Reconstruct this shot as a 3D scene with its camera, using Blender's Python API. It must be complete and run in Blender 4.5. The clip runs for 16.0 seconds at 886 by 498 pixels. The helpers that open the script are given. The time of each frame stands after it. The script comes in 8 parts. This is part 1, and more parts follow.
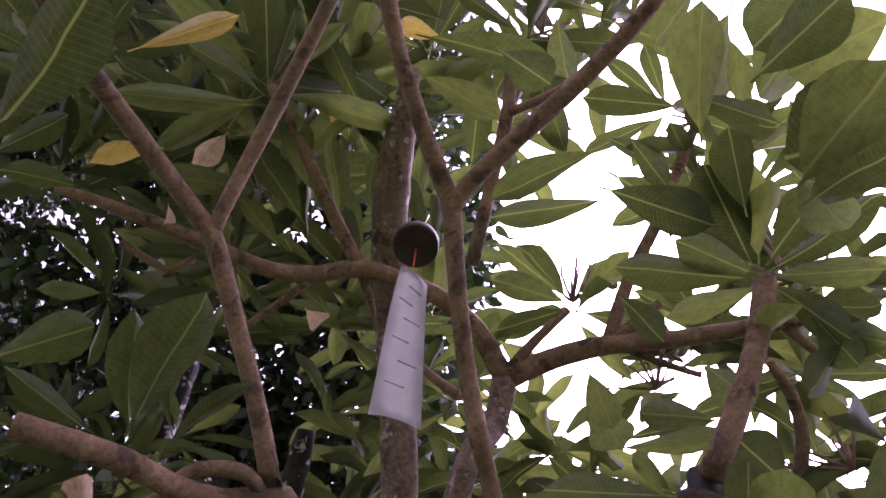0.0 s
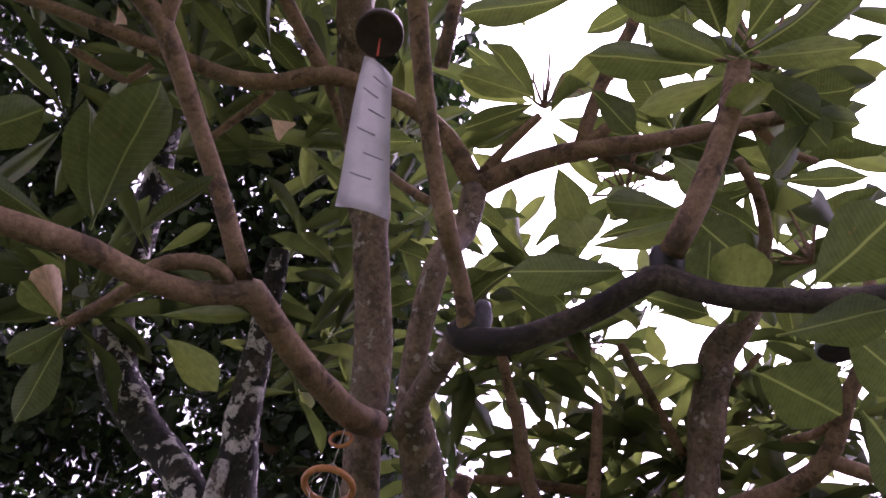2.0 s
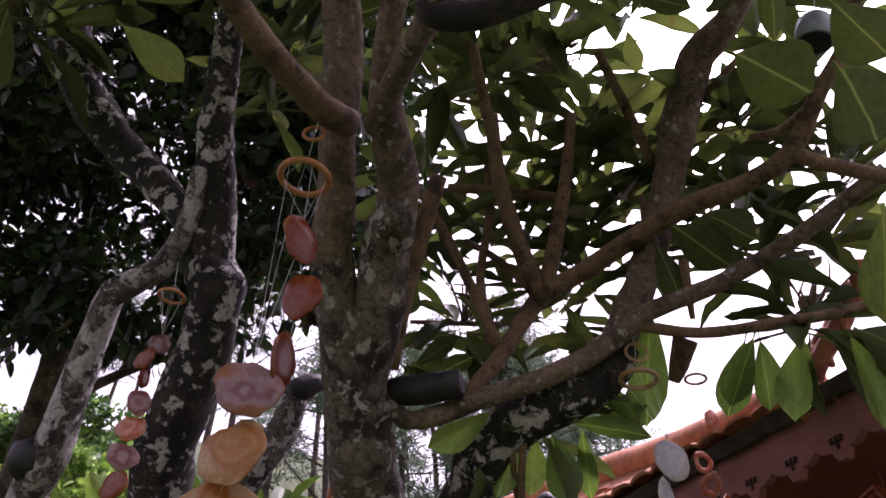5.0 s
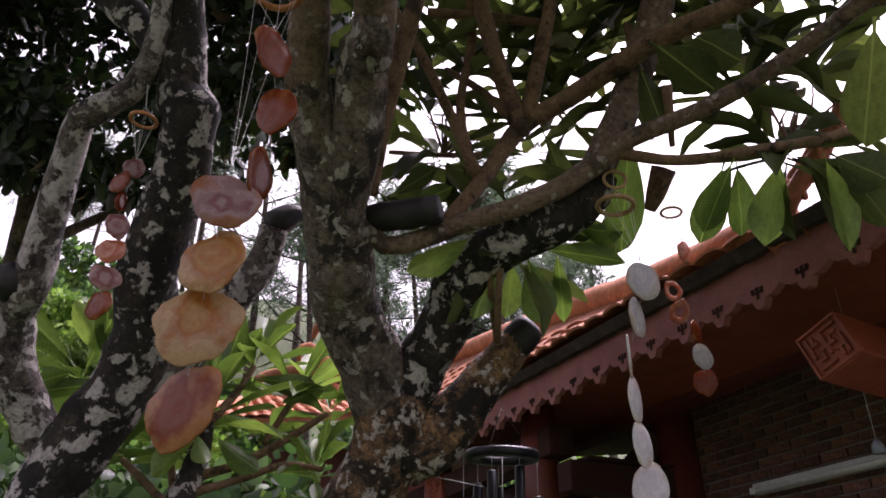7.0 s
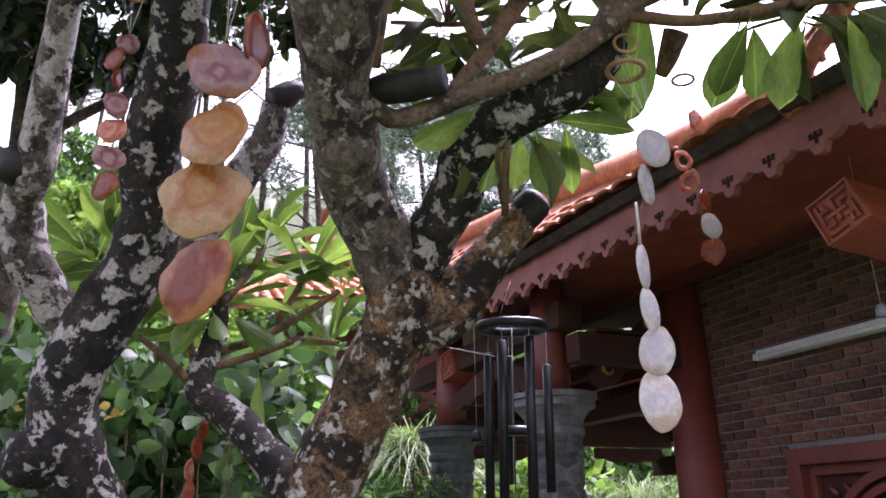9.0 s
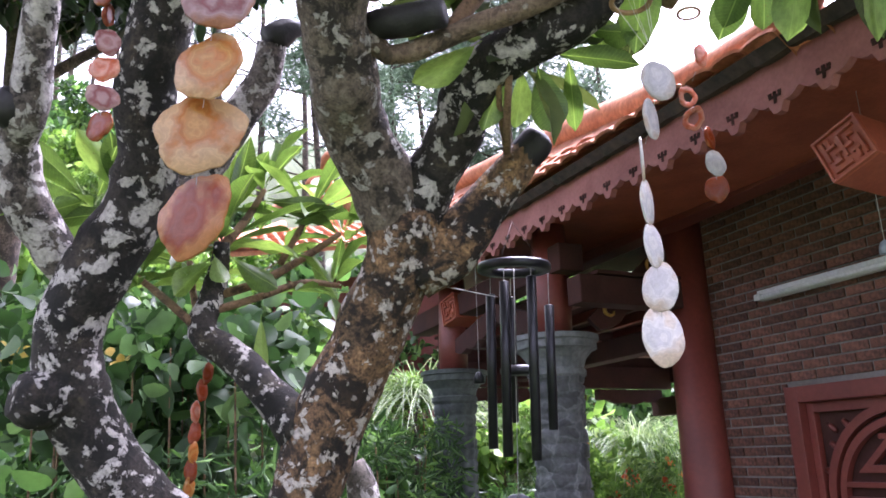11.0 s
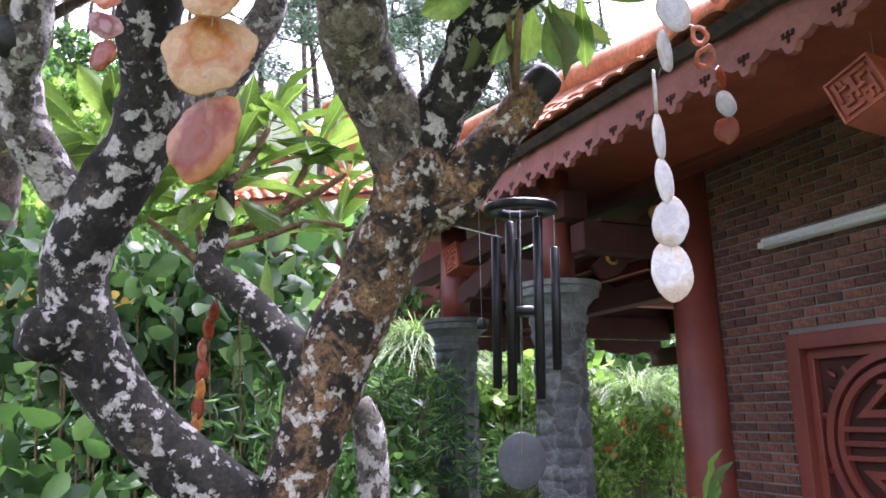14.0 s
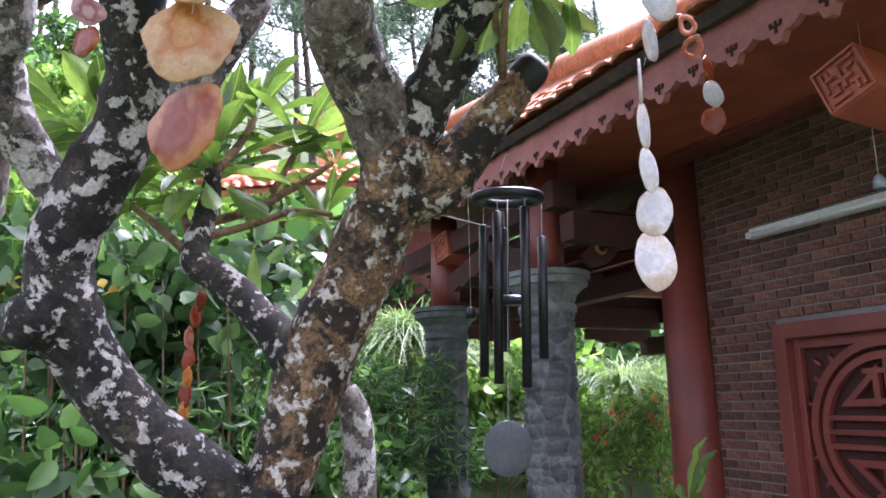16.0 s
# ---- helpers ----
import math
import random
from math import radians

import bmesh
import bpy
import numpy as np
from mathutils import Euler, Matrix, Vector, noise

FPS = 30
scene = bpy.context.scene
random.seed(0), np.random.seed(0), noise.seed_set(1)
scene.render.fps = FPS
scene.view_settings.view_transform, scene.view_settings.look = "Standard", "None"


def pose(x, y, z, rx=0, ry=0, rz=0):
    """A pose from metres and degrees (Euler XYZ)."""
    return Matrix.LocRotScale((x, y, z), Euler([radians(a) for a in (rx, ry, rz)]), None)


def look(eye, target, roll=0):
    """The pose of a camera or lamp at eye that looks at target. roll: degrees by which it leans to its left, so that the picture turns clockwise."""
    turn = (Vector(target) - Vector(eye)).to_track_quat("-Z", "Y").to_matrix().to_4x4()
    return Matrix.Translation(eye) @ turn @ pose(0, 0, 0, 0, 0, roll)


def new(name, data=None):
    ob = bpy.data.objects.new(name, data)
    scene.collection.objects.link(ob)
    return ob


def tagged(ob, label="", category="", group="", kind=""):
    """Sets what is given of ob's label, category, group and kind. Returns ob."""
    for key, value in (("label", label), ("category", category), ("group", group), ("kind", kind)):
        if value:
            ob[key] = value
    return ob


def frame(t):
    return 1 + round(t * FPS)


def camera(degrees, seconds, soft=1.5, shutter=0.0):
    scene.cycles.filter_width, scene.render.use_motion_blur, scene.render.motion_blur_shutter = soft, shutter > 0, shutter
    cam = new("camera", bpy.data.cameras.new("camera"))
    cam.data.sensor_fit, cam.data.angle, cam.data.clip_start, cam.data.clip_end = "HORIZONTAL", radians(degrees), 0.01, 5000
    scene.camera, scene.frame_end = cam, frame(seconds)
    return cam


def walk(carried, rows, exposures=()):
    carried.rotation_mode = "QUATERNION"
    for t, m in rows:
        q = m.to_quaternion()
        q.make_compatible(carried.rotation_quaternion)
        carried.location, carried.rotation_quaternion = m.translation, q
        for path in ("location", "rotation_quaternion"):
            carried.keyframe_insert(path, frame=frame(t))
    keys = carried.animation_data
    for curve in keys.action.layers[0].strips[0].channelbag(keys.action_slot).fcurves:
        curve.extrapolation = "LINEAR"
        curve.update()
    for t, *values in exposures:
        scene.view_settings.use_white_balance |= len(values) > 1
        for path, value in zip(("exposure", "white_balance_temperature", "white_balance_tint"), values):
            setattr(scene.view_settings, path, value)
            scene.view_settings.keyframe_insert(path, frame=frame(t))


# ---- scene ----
cam = camera(61.0, 16.0, soft=1.7)
PATH = [
    (0, (-0.007, -0.345, 1.842), (-0.162, 0.360, 3.707), 11.71),
    (0.5, (-0.011, -0.330, 1.837), (-0.155, 0.422, 3.685), 10.34),
    (1, (-0.002, -0.300, 1.831), (-0.130, 0.542, 3.641), 8.27),
    (1.5, (0.001, -0.261, 1.820), (-0.105, 0.678, 3.583), 5.95),
    (2, (0.014, -0.227, 1.812), (-0.084, 0.824, 3.510), 4.58),
    (2.5, (0.015, -0.209, 1.801), (-0.066, 0.955, 3.426), 2.51),
    (3, (0.021, -0.179, 1.781), (-0.051, 1.082, 3.332), 1.86),
    (3.5, (0.023, -0.168, 1.773), (-0.038, 1.188, 3.242), 1.35),
    (4, (0.023, -0.153, 1.765), (-0.035, 1.275, 3.164), 1.18),
    (6.5, (0.027, -0.071, 1.693), (0.035, 1.629, 2.746), 0.53),
    (7, (0.029, -0.065, 1.685), (0.045, 1.693, 2.638), 0.22),
    (7.5, (0.035, -0.056, 1.675), (0.053, 1.750, 2.535), -0.16),
    (8, (0.032, -0.051, 1.672), (0.039, 1.785, 2.465), -0.37),
    (8.5, (0.035, -0.049, 1.665), (0.038, 1.812, 2.395), -0.66),
    (9, (0.030, -0.041, 1.664), (0.024, 1.842, 2.337), -0.88),
    (11.5, (0.027, -0.012, 1.636), (0.015, 1.922, 2.146), -1.49),
    (12, (0.029, -0.003, 1.622), (0.010, 1.940, 2.095), -1.45),
    (12.5, (0.023, 0.006, 1.612), (-0.001, 1.954, 2.063), -1.38),
    (13, (0.019, 0.002, 1.610), (0.005, 1.951, 2.061), -1.06),
    (13.5, (0.009, -0.001, 1.608), (-0.009, 1.950, 2.051), -1.04),
    (14, (0.004, 0.004, 1.601), (-0.008, 1.957, 2.028), -1.04),
    (14.5, (-0.002, 0.001, 1.604), (-0.003, 1.955, 2.029), -0.72),
    (15, (0.000, 0.000, 1.600), (0.000, 1.956, 2.016), -0.80),
    (15.5, (0.009, -0.000, 1.600), (0.015, 1.959, 1.999), -0.79),
    (16, (0.022, 0.002, 1.599), (0.029, 1.962, 1.998), -0.98),
]
EXPOSURES = [(0.0, 2.06, 5900, 70), (2.0, 1.92, 5900, 68), (4.0, 1.54, 6000, 57), (6.5, 1.08, 6300, 40), (7.5, 1.52, 6200, 40), (9.0, 2.24, 5850, 40), (11.5, 2.88, 5650, 34), (13.5, 2.92, 5650, 33), (16.0, 2.84, 5600, 31)]
walk(cam, [(t, look(eye, target, roll)) for t, eye, target, roll in PATH], EXPOSURES)

# ---- light: a bright overcast sky ----
world = bpy.data.worlds.new("overcast_sky")
scene.world = world
world.use_nodes = True
wn, wl = world.node_tree.nodes, world.node_tree.links
wn.clear()
sky = wn.new("ShaderNodeTexSky")
sky.sky_type, sky.sun_disc = "NISHITA", False
sky.sun_elevation, sky.sun_rotation = radians(62), radians(35)
sky.dust_density, sky.air_density, sky.ozone_density = 6.0, 1.4, 1.0
pale = wn.new("ShaderNodeHueSaturation")
pale.inputs["Saturation"].default_value = 0.12
pale.inputs["Value"].default_value = 1.0
back = wn.new("ShaderNodeBackground")
back.inputs["Strength"].default_value = 0.13
wout = wn.new("ShaderNodeOutputWorld")
wl.new(sky.outputs["Color"], pale.inputs["Color"])
wl.new(pale.outputs["Color"], back.inputs["Color"])
wl.new(back.outputs["Background"], wout.inputs["Surface"])
sun = new("sun", bpy.data.lights.new("sun", "SUN"))
sun.data.energy, sun.data.angle, sun.data.color = 1.5, radians(30), (1.0, 0.97, 0.92)
sun.matrix_world = look((4, 5, 22), (0, 1, 0))


# ---- materials ----
def material(name):
    m = bpy.data.materials.new(name)
    m.use_nodes = True
    return m, m.node_tree.nodes, m.node_tree.links, m.node_tree.nodes["Principled BSDF"]


def ramp(nodes, stops, mode="LINEAR"):
    r = nodes.new("ShaderNodeValToRGB")
    r.color_ramp.interpolation = mode
    while len(r.color_ramp.elements) < len(stops):
        r.color_ramp.elements.new(0.5)
    for e, (at, c) in zip(r.color_ramp.elements, stops):
        e.position, e.color = at, (*c, 1)
    return r


def noise_node(nodes, links, scale, detail=4, rough=0.6, coords="Object", warp=0.0):
    tc = nodes.new("ShaderNodeTexCoord")
    n = nodes.new("ShaderNodeTexNoise")
    n.inputs["Scale"].default_value, n.inputs["Detail"].default_value = scale, detail
    n.inputs["Roughness"].default_value, n.inputs["Distortion"].default_value = rough, warp
    links.new(tc.outputs[coords], n.inputs["Vector"])
    return n


def mix(nodes, links, fac, a, b, blend="MIX"):
    m = nodes.new("ShaderNodeMix")
    m.data_type, m.blend_type = "RGBA", blend
    for sock, v in ((m.inputs[0], fac), (m.inputs[6], a), (m.inputs[7], b)):
        if isinstance(v, (int, float)):
            sock.default_value = v
        elif isinstance(v, tuple):
            sock.default_value = (*v, 1)
        else:
            links.new(v, sock)
    return m.outputs[2]


def bump(nodes, links, height, bsdf, strength=0.4, distance=0.01):
    b = nodes.new("ShaderNodeBump")
    b.inputs["Strength"].default_value, b.inputs["Distance"].default_value = strength, distance
    links.new(height, b.inputs["Height"])
    links.new(b.outputs["Normal"], bsdf.inputs["Normal"])


def plain(name, c0, c1, scale=12.0, rough=0.6, metal=0.0, relief=0.2, spread=0.12, fine=60.0):
    """Two tones blotched at a coarse and a fine scale, each piece a little different."""
    m, n, l, p = material(name)
    big, small = noise_node(n, l, scale), noise_node(n, l, fine, 3)
    a = ramp(n, [(0.35, c0), (0.65, c1)])
    l.new(big.outputs["Fac"], a.inputs["Fac"])
    g = ramp(n, [(0.3, (1 - spread * 1.5,) * 3), (0.7, (1 + spread * 0.5,) * 3)])
    l.new(small.outputs["Fac"], g.inputs["Fac"])
    c = mix(n, l, 1.0, a.outputs["Color"], g.outputs["Color"], "MULTIPLY")
    info = n.new("ShaderNodeObjectInfo")
    v = ramp(n, [(0.0, (1 - spread,) * 3), (1.0, (1 + spread,) * 3)])
    l.new(info.outputs["Random"], v.inputs["Fac"])
    l.new(mix(n, l, 1.0, c, v.outputs["Color"], "MULTIPLY"), p.inputs["Base Color"])
    p.inputs["Roughness"].default_value, p.inputs["Metallic"].default_value = rough, metal
    if relief:
        bump(n, l, small.outputs["Fac"], p, relief, 0.006)
    return m


def bark(name, dark, mid, pale_c, lichen, moss, cover, scale=1.0, clean=0.49, grit=1.0):
    """Bark with flaked tones, crusts of pale lichen with ragged rims, and black stains."""
    m, n, l, p = material(name)
    big = noise_node(n, l, 9 * scale, 8, 0.68, warp=0.4)
    fine = noise_node(n, l, 70 * scale, 6, 0.75)
    base = ramp(n, [(0.40, dark), (0.47, mid), (0.55, mid), (0.66, pale_c)])
    l.new(big.outputs["Fac"], base.inputs["Fac"])
    grain = ramp(n, [(0.36, (1 - 0.85 * grit,) * 3), (0.5, (1 - 0.1 * grit,) * 3), (0.66, (1 + 0.6 * grit,) * 3)])
    l.new(fine.outputs["Fac"], grain.inputs["Fac"])
    c = mix(n, l, 1.0, base.outputs["Color"], grain.outputs["Color"], "MULTIPLY")
    green = noise_node(n, l, 4 * scale, 4)
    gm = ramp(n, [(0.56, (0, 0, 0)), (0.7, (0.5,) * 3)])
    l.new(green.outputs["Fac"], gm.inputs["Fac"])
    c = mix(n, l, gm.outputs["Color"], c, moss)
    stain = noise_node(n, l, 5.5 * scale, 7, 0.7, warp=0.3)
    sm = ramp(n, [(clean, (0, 0, 0)), (clean + 0.055, (0.93,) * 3)])
    l.new(stain.outputs["Fac"], sm.inputs["Fac"])
    c = mix(n, l, sm.outputs["Color"], c, tuple(v * 0.55 for v in dark))
    patch = noise_node(n, l, 17 * scale, 10, 0.66, warp=0.3)
    crust = ramp(n, [(cover, (0, 0, 0)), (cover + 0.022, (1, 1, 1))])
    l.new(patch.outputs["Fac"], crust.inputs["Fac"])
    spots = n.new("ShaderNodeTexVoronoi")
    tc = n.new("ShaderNodeTexCoord")
    spots.inputs["Scale"].default_value = 32 * scale
    l.new(mix(n, l, 0.03, tc.outputs["Object"], fine.outputs["Color"]), spots.inputs["Vector"])
    dots = ramp(n, [(0.22, (1, 1, 1)), (0.3, (0, 0, 0))])
    l.new(spots.outputs["Distance"], dots.inputs["Fac"])
    keep = ramp(n, [(0.66, (0, 0, 0)), (0.68, (1, 1, 1))])
    l.new(spots.outputs["Color"], keep.inputs["Fac"])
    some = mix(n, l, 1.0, dots.outputs["Color"], keep.outputs["Color"], "MULTIPLY")
    crusts = mix(n, l, 1.0, crust.outputs["Color"], some, "LIGHTEN") if cover < 0.66 else crust.outputs["Color"]
    lg = ramp(n, [(0.35, tuple(v * 0.45 for v in lichen)), (0.55, lichen), (0.75, tuple(min(0.8, v * 1.2) for v in lichen))])
    l.new(fine.outputs["Fac"], lg.inputs["Fac"])
    l.new(mix(n, l, crusts, c, lg.outputs["Color"]), p.inputs["Base Color"])
    p.inputs["Roughness"].default_value = 0.9
    high = mix(n, l, 0.3, mix(n, l, 0.5, fine.outputs["Fac"], big.outputs["Fac"]), crusts)
    bump(n, l, high, p, 0.9, 0.02)
    return m


def leaf_mat(name, top, under, through_c, share=0.4, rough=0.42, veins=True, spread=0.25, size_spots=0.0, shine=0.5):
    """Waxy leaf: colour by piece and blotch, pale midrib and side veins, light shining through."""
    m, n, l, p = material(name)
    info, geo = n.new("ShaderNodeObjectInfo"), n.new("ShaderNodeNewGeometry")
    add = n.new("ShaderNodeMath")
    add.operation = "ADD"
    l.new(info.outputs["Random"], add.inputs[0])
    l.new(geo.outputs["Random Per Island"], add.inputs[1])
    frac = n.new("ShaderNodeMath")
    frac.operation = "FRACT"
    l.new(add.outputs[0], frac.inputs[0])
    tone = ramp(n, [(0.0, tuple(v * (1 - spread) for v in top)), (0.6, top), (1.0, tuple(v * (1 + spread) for v in under))])
    l.new(frac.outputs[0], tone.inputs["Fac"])
    spots = noise_node(n, l, 9, 4)
    sr = ramp(n, [(0.3, (0.72,) * 3), (0.65, (1.12,) * 3)])
    l.new(spots.outputs["Fac"], sr.inputs["Fac"])
    c = mix(n, l, 1.0, tone.outputs["Color"], sr.outputs["Color"], "MULTIPLY")
    if size_spots:
        bite = noise_node(n, l, size_spots, 3, 0.5)
        br = ramp(n, [(0.70, (0, 0, 0)), (0.76, (0.8,) * 3)])
        l.new(bite.outputs["Fac"], br.inputs["Fac"])
        c = mix(n, l, br.outputs["Color"], c, (0.10, 0.065, 0.025))
    if veins:
        tc, sep = n.new("ShaderNodeTexCoord"), n.new("ShaderNodeSeparateXYZ")
        l.new(tc.outputs["Object"], sep.inputs[0])
        ab = n.new("ShaderNodeMath")
        ab.operation = "ABSOLUTE"
        l.new(sep.outputs["Y"], ab.inputs[0])
        rib = ramp(n, [(0.008, (1, 1, 1)), (0.022, (0, 0, 0))])
        l.new(ab.outputs[0], rib.inputs["Fac"])
        side = n.new("ShaderNodeMath")
        side.operation = "MULTIPLY_ADD"
        l.new(ab.outputs[0], side.inputs[0])
        side.inputs[1].default_value = -0.22
        l.new(sep.outputs["X"], side.inputs[2])
        wave = n.new("ShaderNodeMath")
        wave.operation = "MULTIPLY"
        l.new(side.outputs[0], wave.inputs[0])
        wave.inputs[1].default_value = 150.0
        sine = n.new("ShaderNodeMath")
        sine.operation = "SINE"
        l.new(wave.outputs[0], sine.inputs[0])
        vr = ramp(n, [(0.86, (0, 0, 0)), (1.0, (0.22,) * 3)])
        l.new(sine.outputs[0], vr.inputs["Fac"])
        lines = mix(n, l, 1.0, rib.outputs["Color"], vr.outputs["Color"], "LIGHTEN")
        light = tuple(min(1, v * 1.35 + 0.01) for v in under)
        c = mix(n, l, lines, c, light)
    l.new(c, p.inputs["Base Color"])
    p.inputs["Roughness"].default_value = rough
    p.inputs["Specular IOR Level"].default_value = shine
    tr = n.new("ShaderNodeBsdfTranslucent")
    l.new(mix(n, l, 1.0, c, tuple(v for v in through_c), "MULTIPLY"), tr.inputs["Color"])
    mx = n.new("ShaderNodeMixShader")
    mx.inputs[0].default_value = share
    l.new(p.outputs[0], mx.inputs[1])
    l.new(tr.outputs[0], mx.inputs[2])
    l.new(mx.outputs[0], n["Material Output"].inputs["Surface"])
    return m


def agate(name, core, ring, rim, glow=0.35):
    """Polished stone slice: banded rings from core to rim, light shining through."""
    m, n, l, p = material(name)
    tc = n.new("ShaderNodeTexCoord")
    info = n.new("ShaderNodeObjectInfo")
    turn = n.new("ShaderNodeMath")
    turn.operation = "MULTIPLY"
    turn.inputs[1].default_value = 23.0
    l.new(info.outputs["Random"], turn.inputs[0])
    warp = n.new("ShaderNodeTexNoise")
    warp.noise_dimensions = "4D"
    warp.inputs["Scale"].default_value, warp.inputs["Detail"].default_value = 16, 5
    l.new(tc.outputs["Object"], warp.inputs["Vector"])
    l.new(turn.outputs[0], warp.inputs["W"])
    v = n.new("ShaderNodeVectorMath")
    v.operation = "LENGTH"
    l.new(tc.outputs["Object"], v.inputs[0])
    ma = n.new("ShaderNodeMath")
    ma.operation = "MULTIPLY_ADD"
    l.new(warp.outputs["Fac"], ma.inputs[0])
    ma.inputs[1].default_value = 0.16
    l.new(v.outputs["Value"], ma.inputs[2])
    sc = n.new("ShaderNodeMath")
    sc.operation = "MULTIPLY"
    l.new(ma.outputs[0], sc.inputs[0])
    sc.inputs[1].default_value = 6.6
    r = ramp(n, [(0.42, core), (0.58, ring), (0.68, core), (0.80, ring), (0.95, rim)])
    l.new(sc.outputs[0], r.inputs["Fac"])
    fine = n.new("ShaderNodeMath")
    fine.operation = "SINE"
    many = n.new("ShaderNodeMath")
    many.operation = "MULTIPLY"
    many.inputs[1].default_value = 95.0
    l.new(sc.outputs[0], many.inputs[0])
    l.new(many.outputs[0], fine.inputs[0])
    lines = ramp(n, [(0.0, (0.93,) * 3), (1.0, (1.04,) * 3)])
    l.new(fine.outputs[0], lines.inputs["Fac"])
    cloud = noise_node(n, l, 55, 5, 0.65)
    spots = ramp(n, [(0.3, (0.86,) * 3), (0.5, (1.0,) * 3), (0.72, (1.08,) * 3)])
    l.new(cloud.outputs["Fac"], spots.inputs["Fac"])
    stone = mix(n, l, 1.0, mix(n, l, 1.0, r.outputs["Color"], lines.outputs["Color"], "MULTIPLY"), spots.outputs["Color"], "MULTIPLY")
    hue = n.new("ShaderNodeHueSaturation")
    val = ramp(n, [(0, (0.75,) * 3), (1, (1.2,) * 3)])
    l.new(info.outputs["Random"], val.inputs["Fac"])
    l.new(val.outputs["Color"], hue.inputs["Value"])
    l.new(stone, hue.inputs["Color"])
    bump(n, l, cloud.outputs["Fac"], p, 0.25, 0.004)
    l.new(hue.outputs["Color"], p.inputs["Base Color"])
    p.inputs["Roughness"].default_value = 0.22
    tr = n.new("ShaderNodeBsdfTranslucent")
    l.new(hue.outputs["Color"], tr.inputs["Color"])
    mx = n.new("ShaderNodeMixShader")
    mx.inputs[0].default_value = glow
    l.new(p.outputs[0], mx.inputs[1])
    l.new(tr.outputs[0], mx.inputs[2])
    l.new(mx.outputs[0], n["Material Output"].inputs["Surface"])
    return m


BARK_LICHEN = bark("bark_lichen", (0.010, 0.0085, 0.007), (0.028, 0.023, 0.018), (0.075, 0.058, 0.04), (0.50, 0.47, 0.44), (0.022, 0.024, 0.012), 0.538)
# Wet black bark with few lichens; shade at the tree's foot is painted in too
BARK_BASE = bark("bark_base", (0.008, 0.007, 0.006), (0.022, 0.018, 0.014), (0.07, 0.05, 0.034), (0.46, 0.43, 0.40), (0.02, 0.024, 0.012), 0.585)
BARK_TAN = bark("bark_tan", (0.016, 0.012, 0.009), (0.16, 0.095, 0.048), (0.42, 0.25, 0.115), (0.56, 0.51, 0.45), (0.045, 0.042, 0.02), 0.555, 1.0, 0.495)
BARK_UPPER = bark("bark_upper", (0.03, 0.024, 0.018), (0.15, 0.118, 0.09), (0.27, 0.225, 0.18), (0.45, 0.42, 0.38), (0.07, 0.065, 0.035), 0.565, 1.0, 0.55, 0.8)
BARK_LIMB = bark("bark_limb", (0.09, 0.055, 0.032), (0.21, 0.128, 0.072), (0.31, 0.2, 0.118), (0.38, 0.31, 0.23), (0.11, 0.095, 0.06), 0.69, 1.6, 0.58, 0.42)
BARK_STEM = bark("bark_stem", (0.085, 0.06, 0.042), (0.18, 0.125, 0.086), (0.27, 0.2, 0.14), (0.40, 0.35, 0.30), (0.09, 0.085, 0.05), 0.60, 1.0, 0.57, 0.6)
BARK_DARK = bark("bark_dark", (0.02, 0.015, 0.012), (0.055, 0.04, 0.032), (0.12, 0.088, 0.066), (0.3, 0.26, 0.22), (0.04, 0.038, 0.022), 0.67, 1.3, 0.54, 0.6)
BARK_PALE = bark("bark_pale", (0.02, 0.016, 0.013), (0.12, 0.10, 0.085), (0.25, 0.22, 0.19), (0.46, 0.43, 0.40), (0.05, 0.05, 0.03), 0.50, 1.0, 0.56)
BARK_FAR = bark("bark_far", (0.06, 0.045, 0.035), (0.12, 0.09, 0.07), (0.2, 0.16, 0.13), (0.36, 0.33, 0.3), (0.05, 0.05, 0.03), 0.66)
TAR = plain("tar_paint", (0.006, 0.006, 0.006), (0.018, 0.017, 0.016), 20, 0.6, 0, 0.5)
LEAF = leaf_mat("frangipani_leaf", (0.046, 0.07, 0.02), (0.085, 0.115, 0.034), (1.9, 1.8, 1.1), 0.33, 0.6, True, 0.38, 7.0, 0.28)
LEAF_LOOSE = leaf_mat("loose_frangipani_leaf", (0.042, 0.064, 0.02), (0.075, 0.1, 0.031), (1.9, 1.8, 1.1), 0.33, 0.6, False, 0.42, 22.0, 0.28)
# Brighter copy of the frangipani leaf: stronger light is put into its colour
LEAF_SUNLIT = leaf_mat("sunlit_frangipani_leaf", (0.075, 0.135, 0.03), (0.14, 0.215, 0.055), (1.9, 1.9, 1.1), 0.42, 0.42, True, 0.35, 8.0)
LEAF_YELLOW = leaf_mat("yellowing_leaf", (0.30, 0.24, 0.05), (0.36, 0.27, 0.06), (1.6, 1.6, 1.2), 0.4)
LEAF_DRY = leaf_mat("dry_leaf", (0.33, 0.23, 0.14), (0.40, 0.30, 0.19), (1.2, 1.1, 1.0), 0.3, 0.7)
LEAF_DARK = leaf_mat("small_dark_leaf", (0.014, 0.032, 0.01), (0.03, 0.055, 0.014), (1.5, 1.7, 1.1), 0.22, 0.45, False, 0.4)
LEAF_BUSH = leaf_mat("bush_leaf", (0.05, 0.11, 0.035), (0.13, 0.23, 0.07), (1.6, 1.8, 1.1), 0.35, 0.4, False, 0.4)
LEAF_BUSH_PALE = leaf_mat("pale_bush_leaf", (0.13, 0.24, 0.045), (0.26, 0.38, 0.09), (1.4, 1.5, 1.0), 0.4, 0.5, False, 0.35)
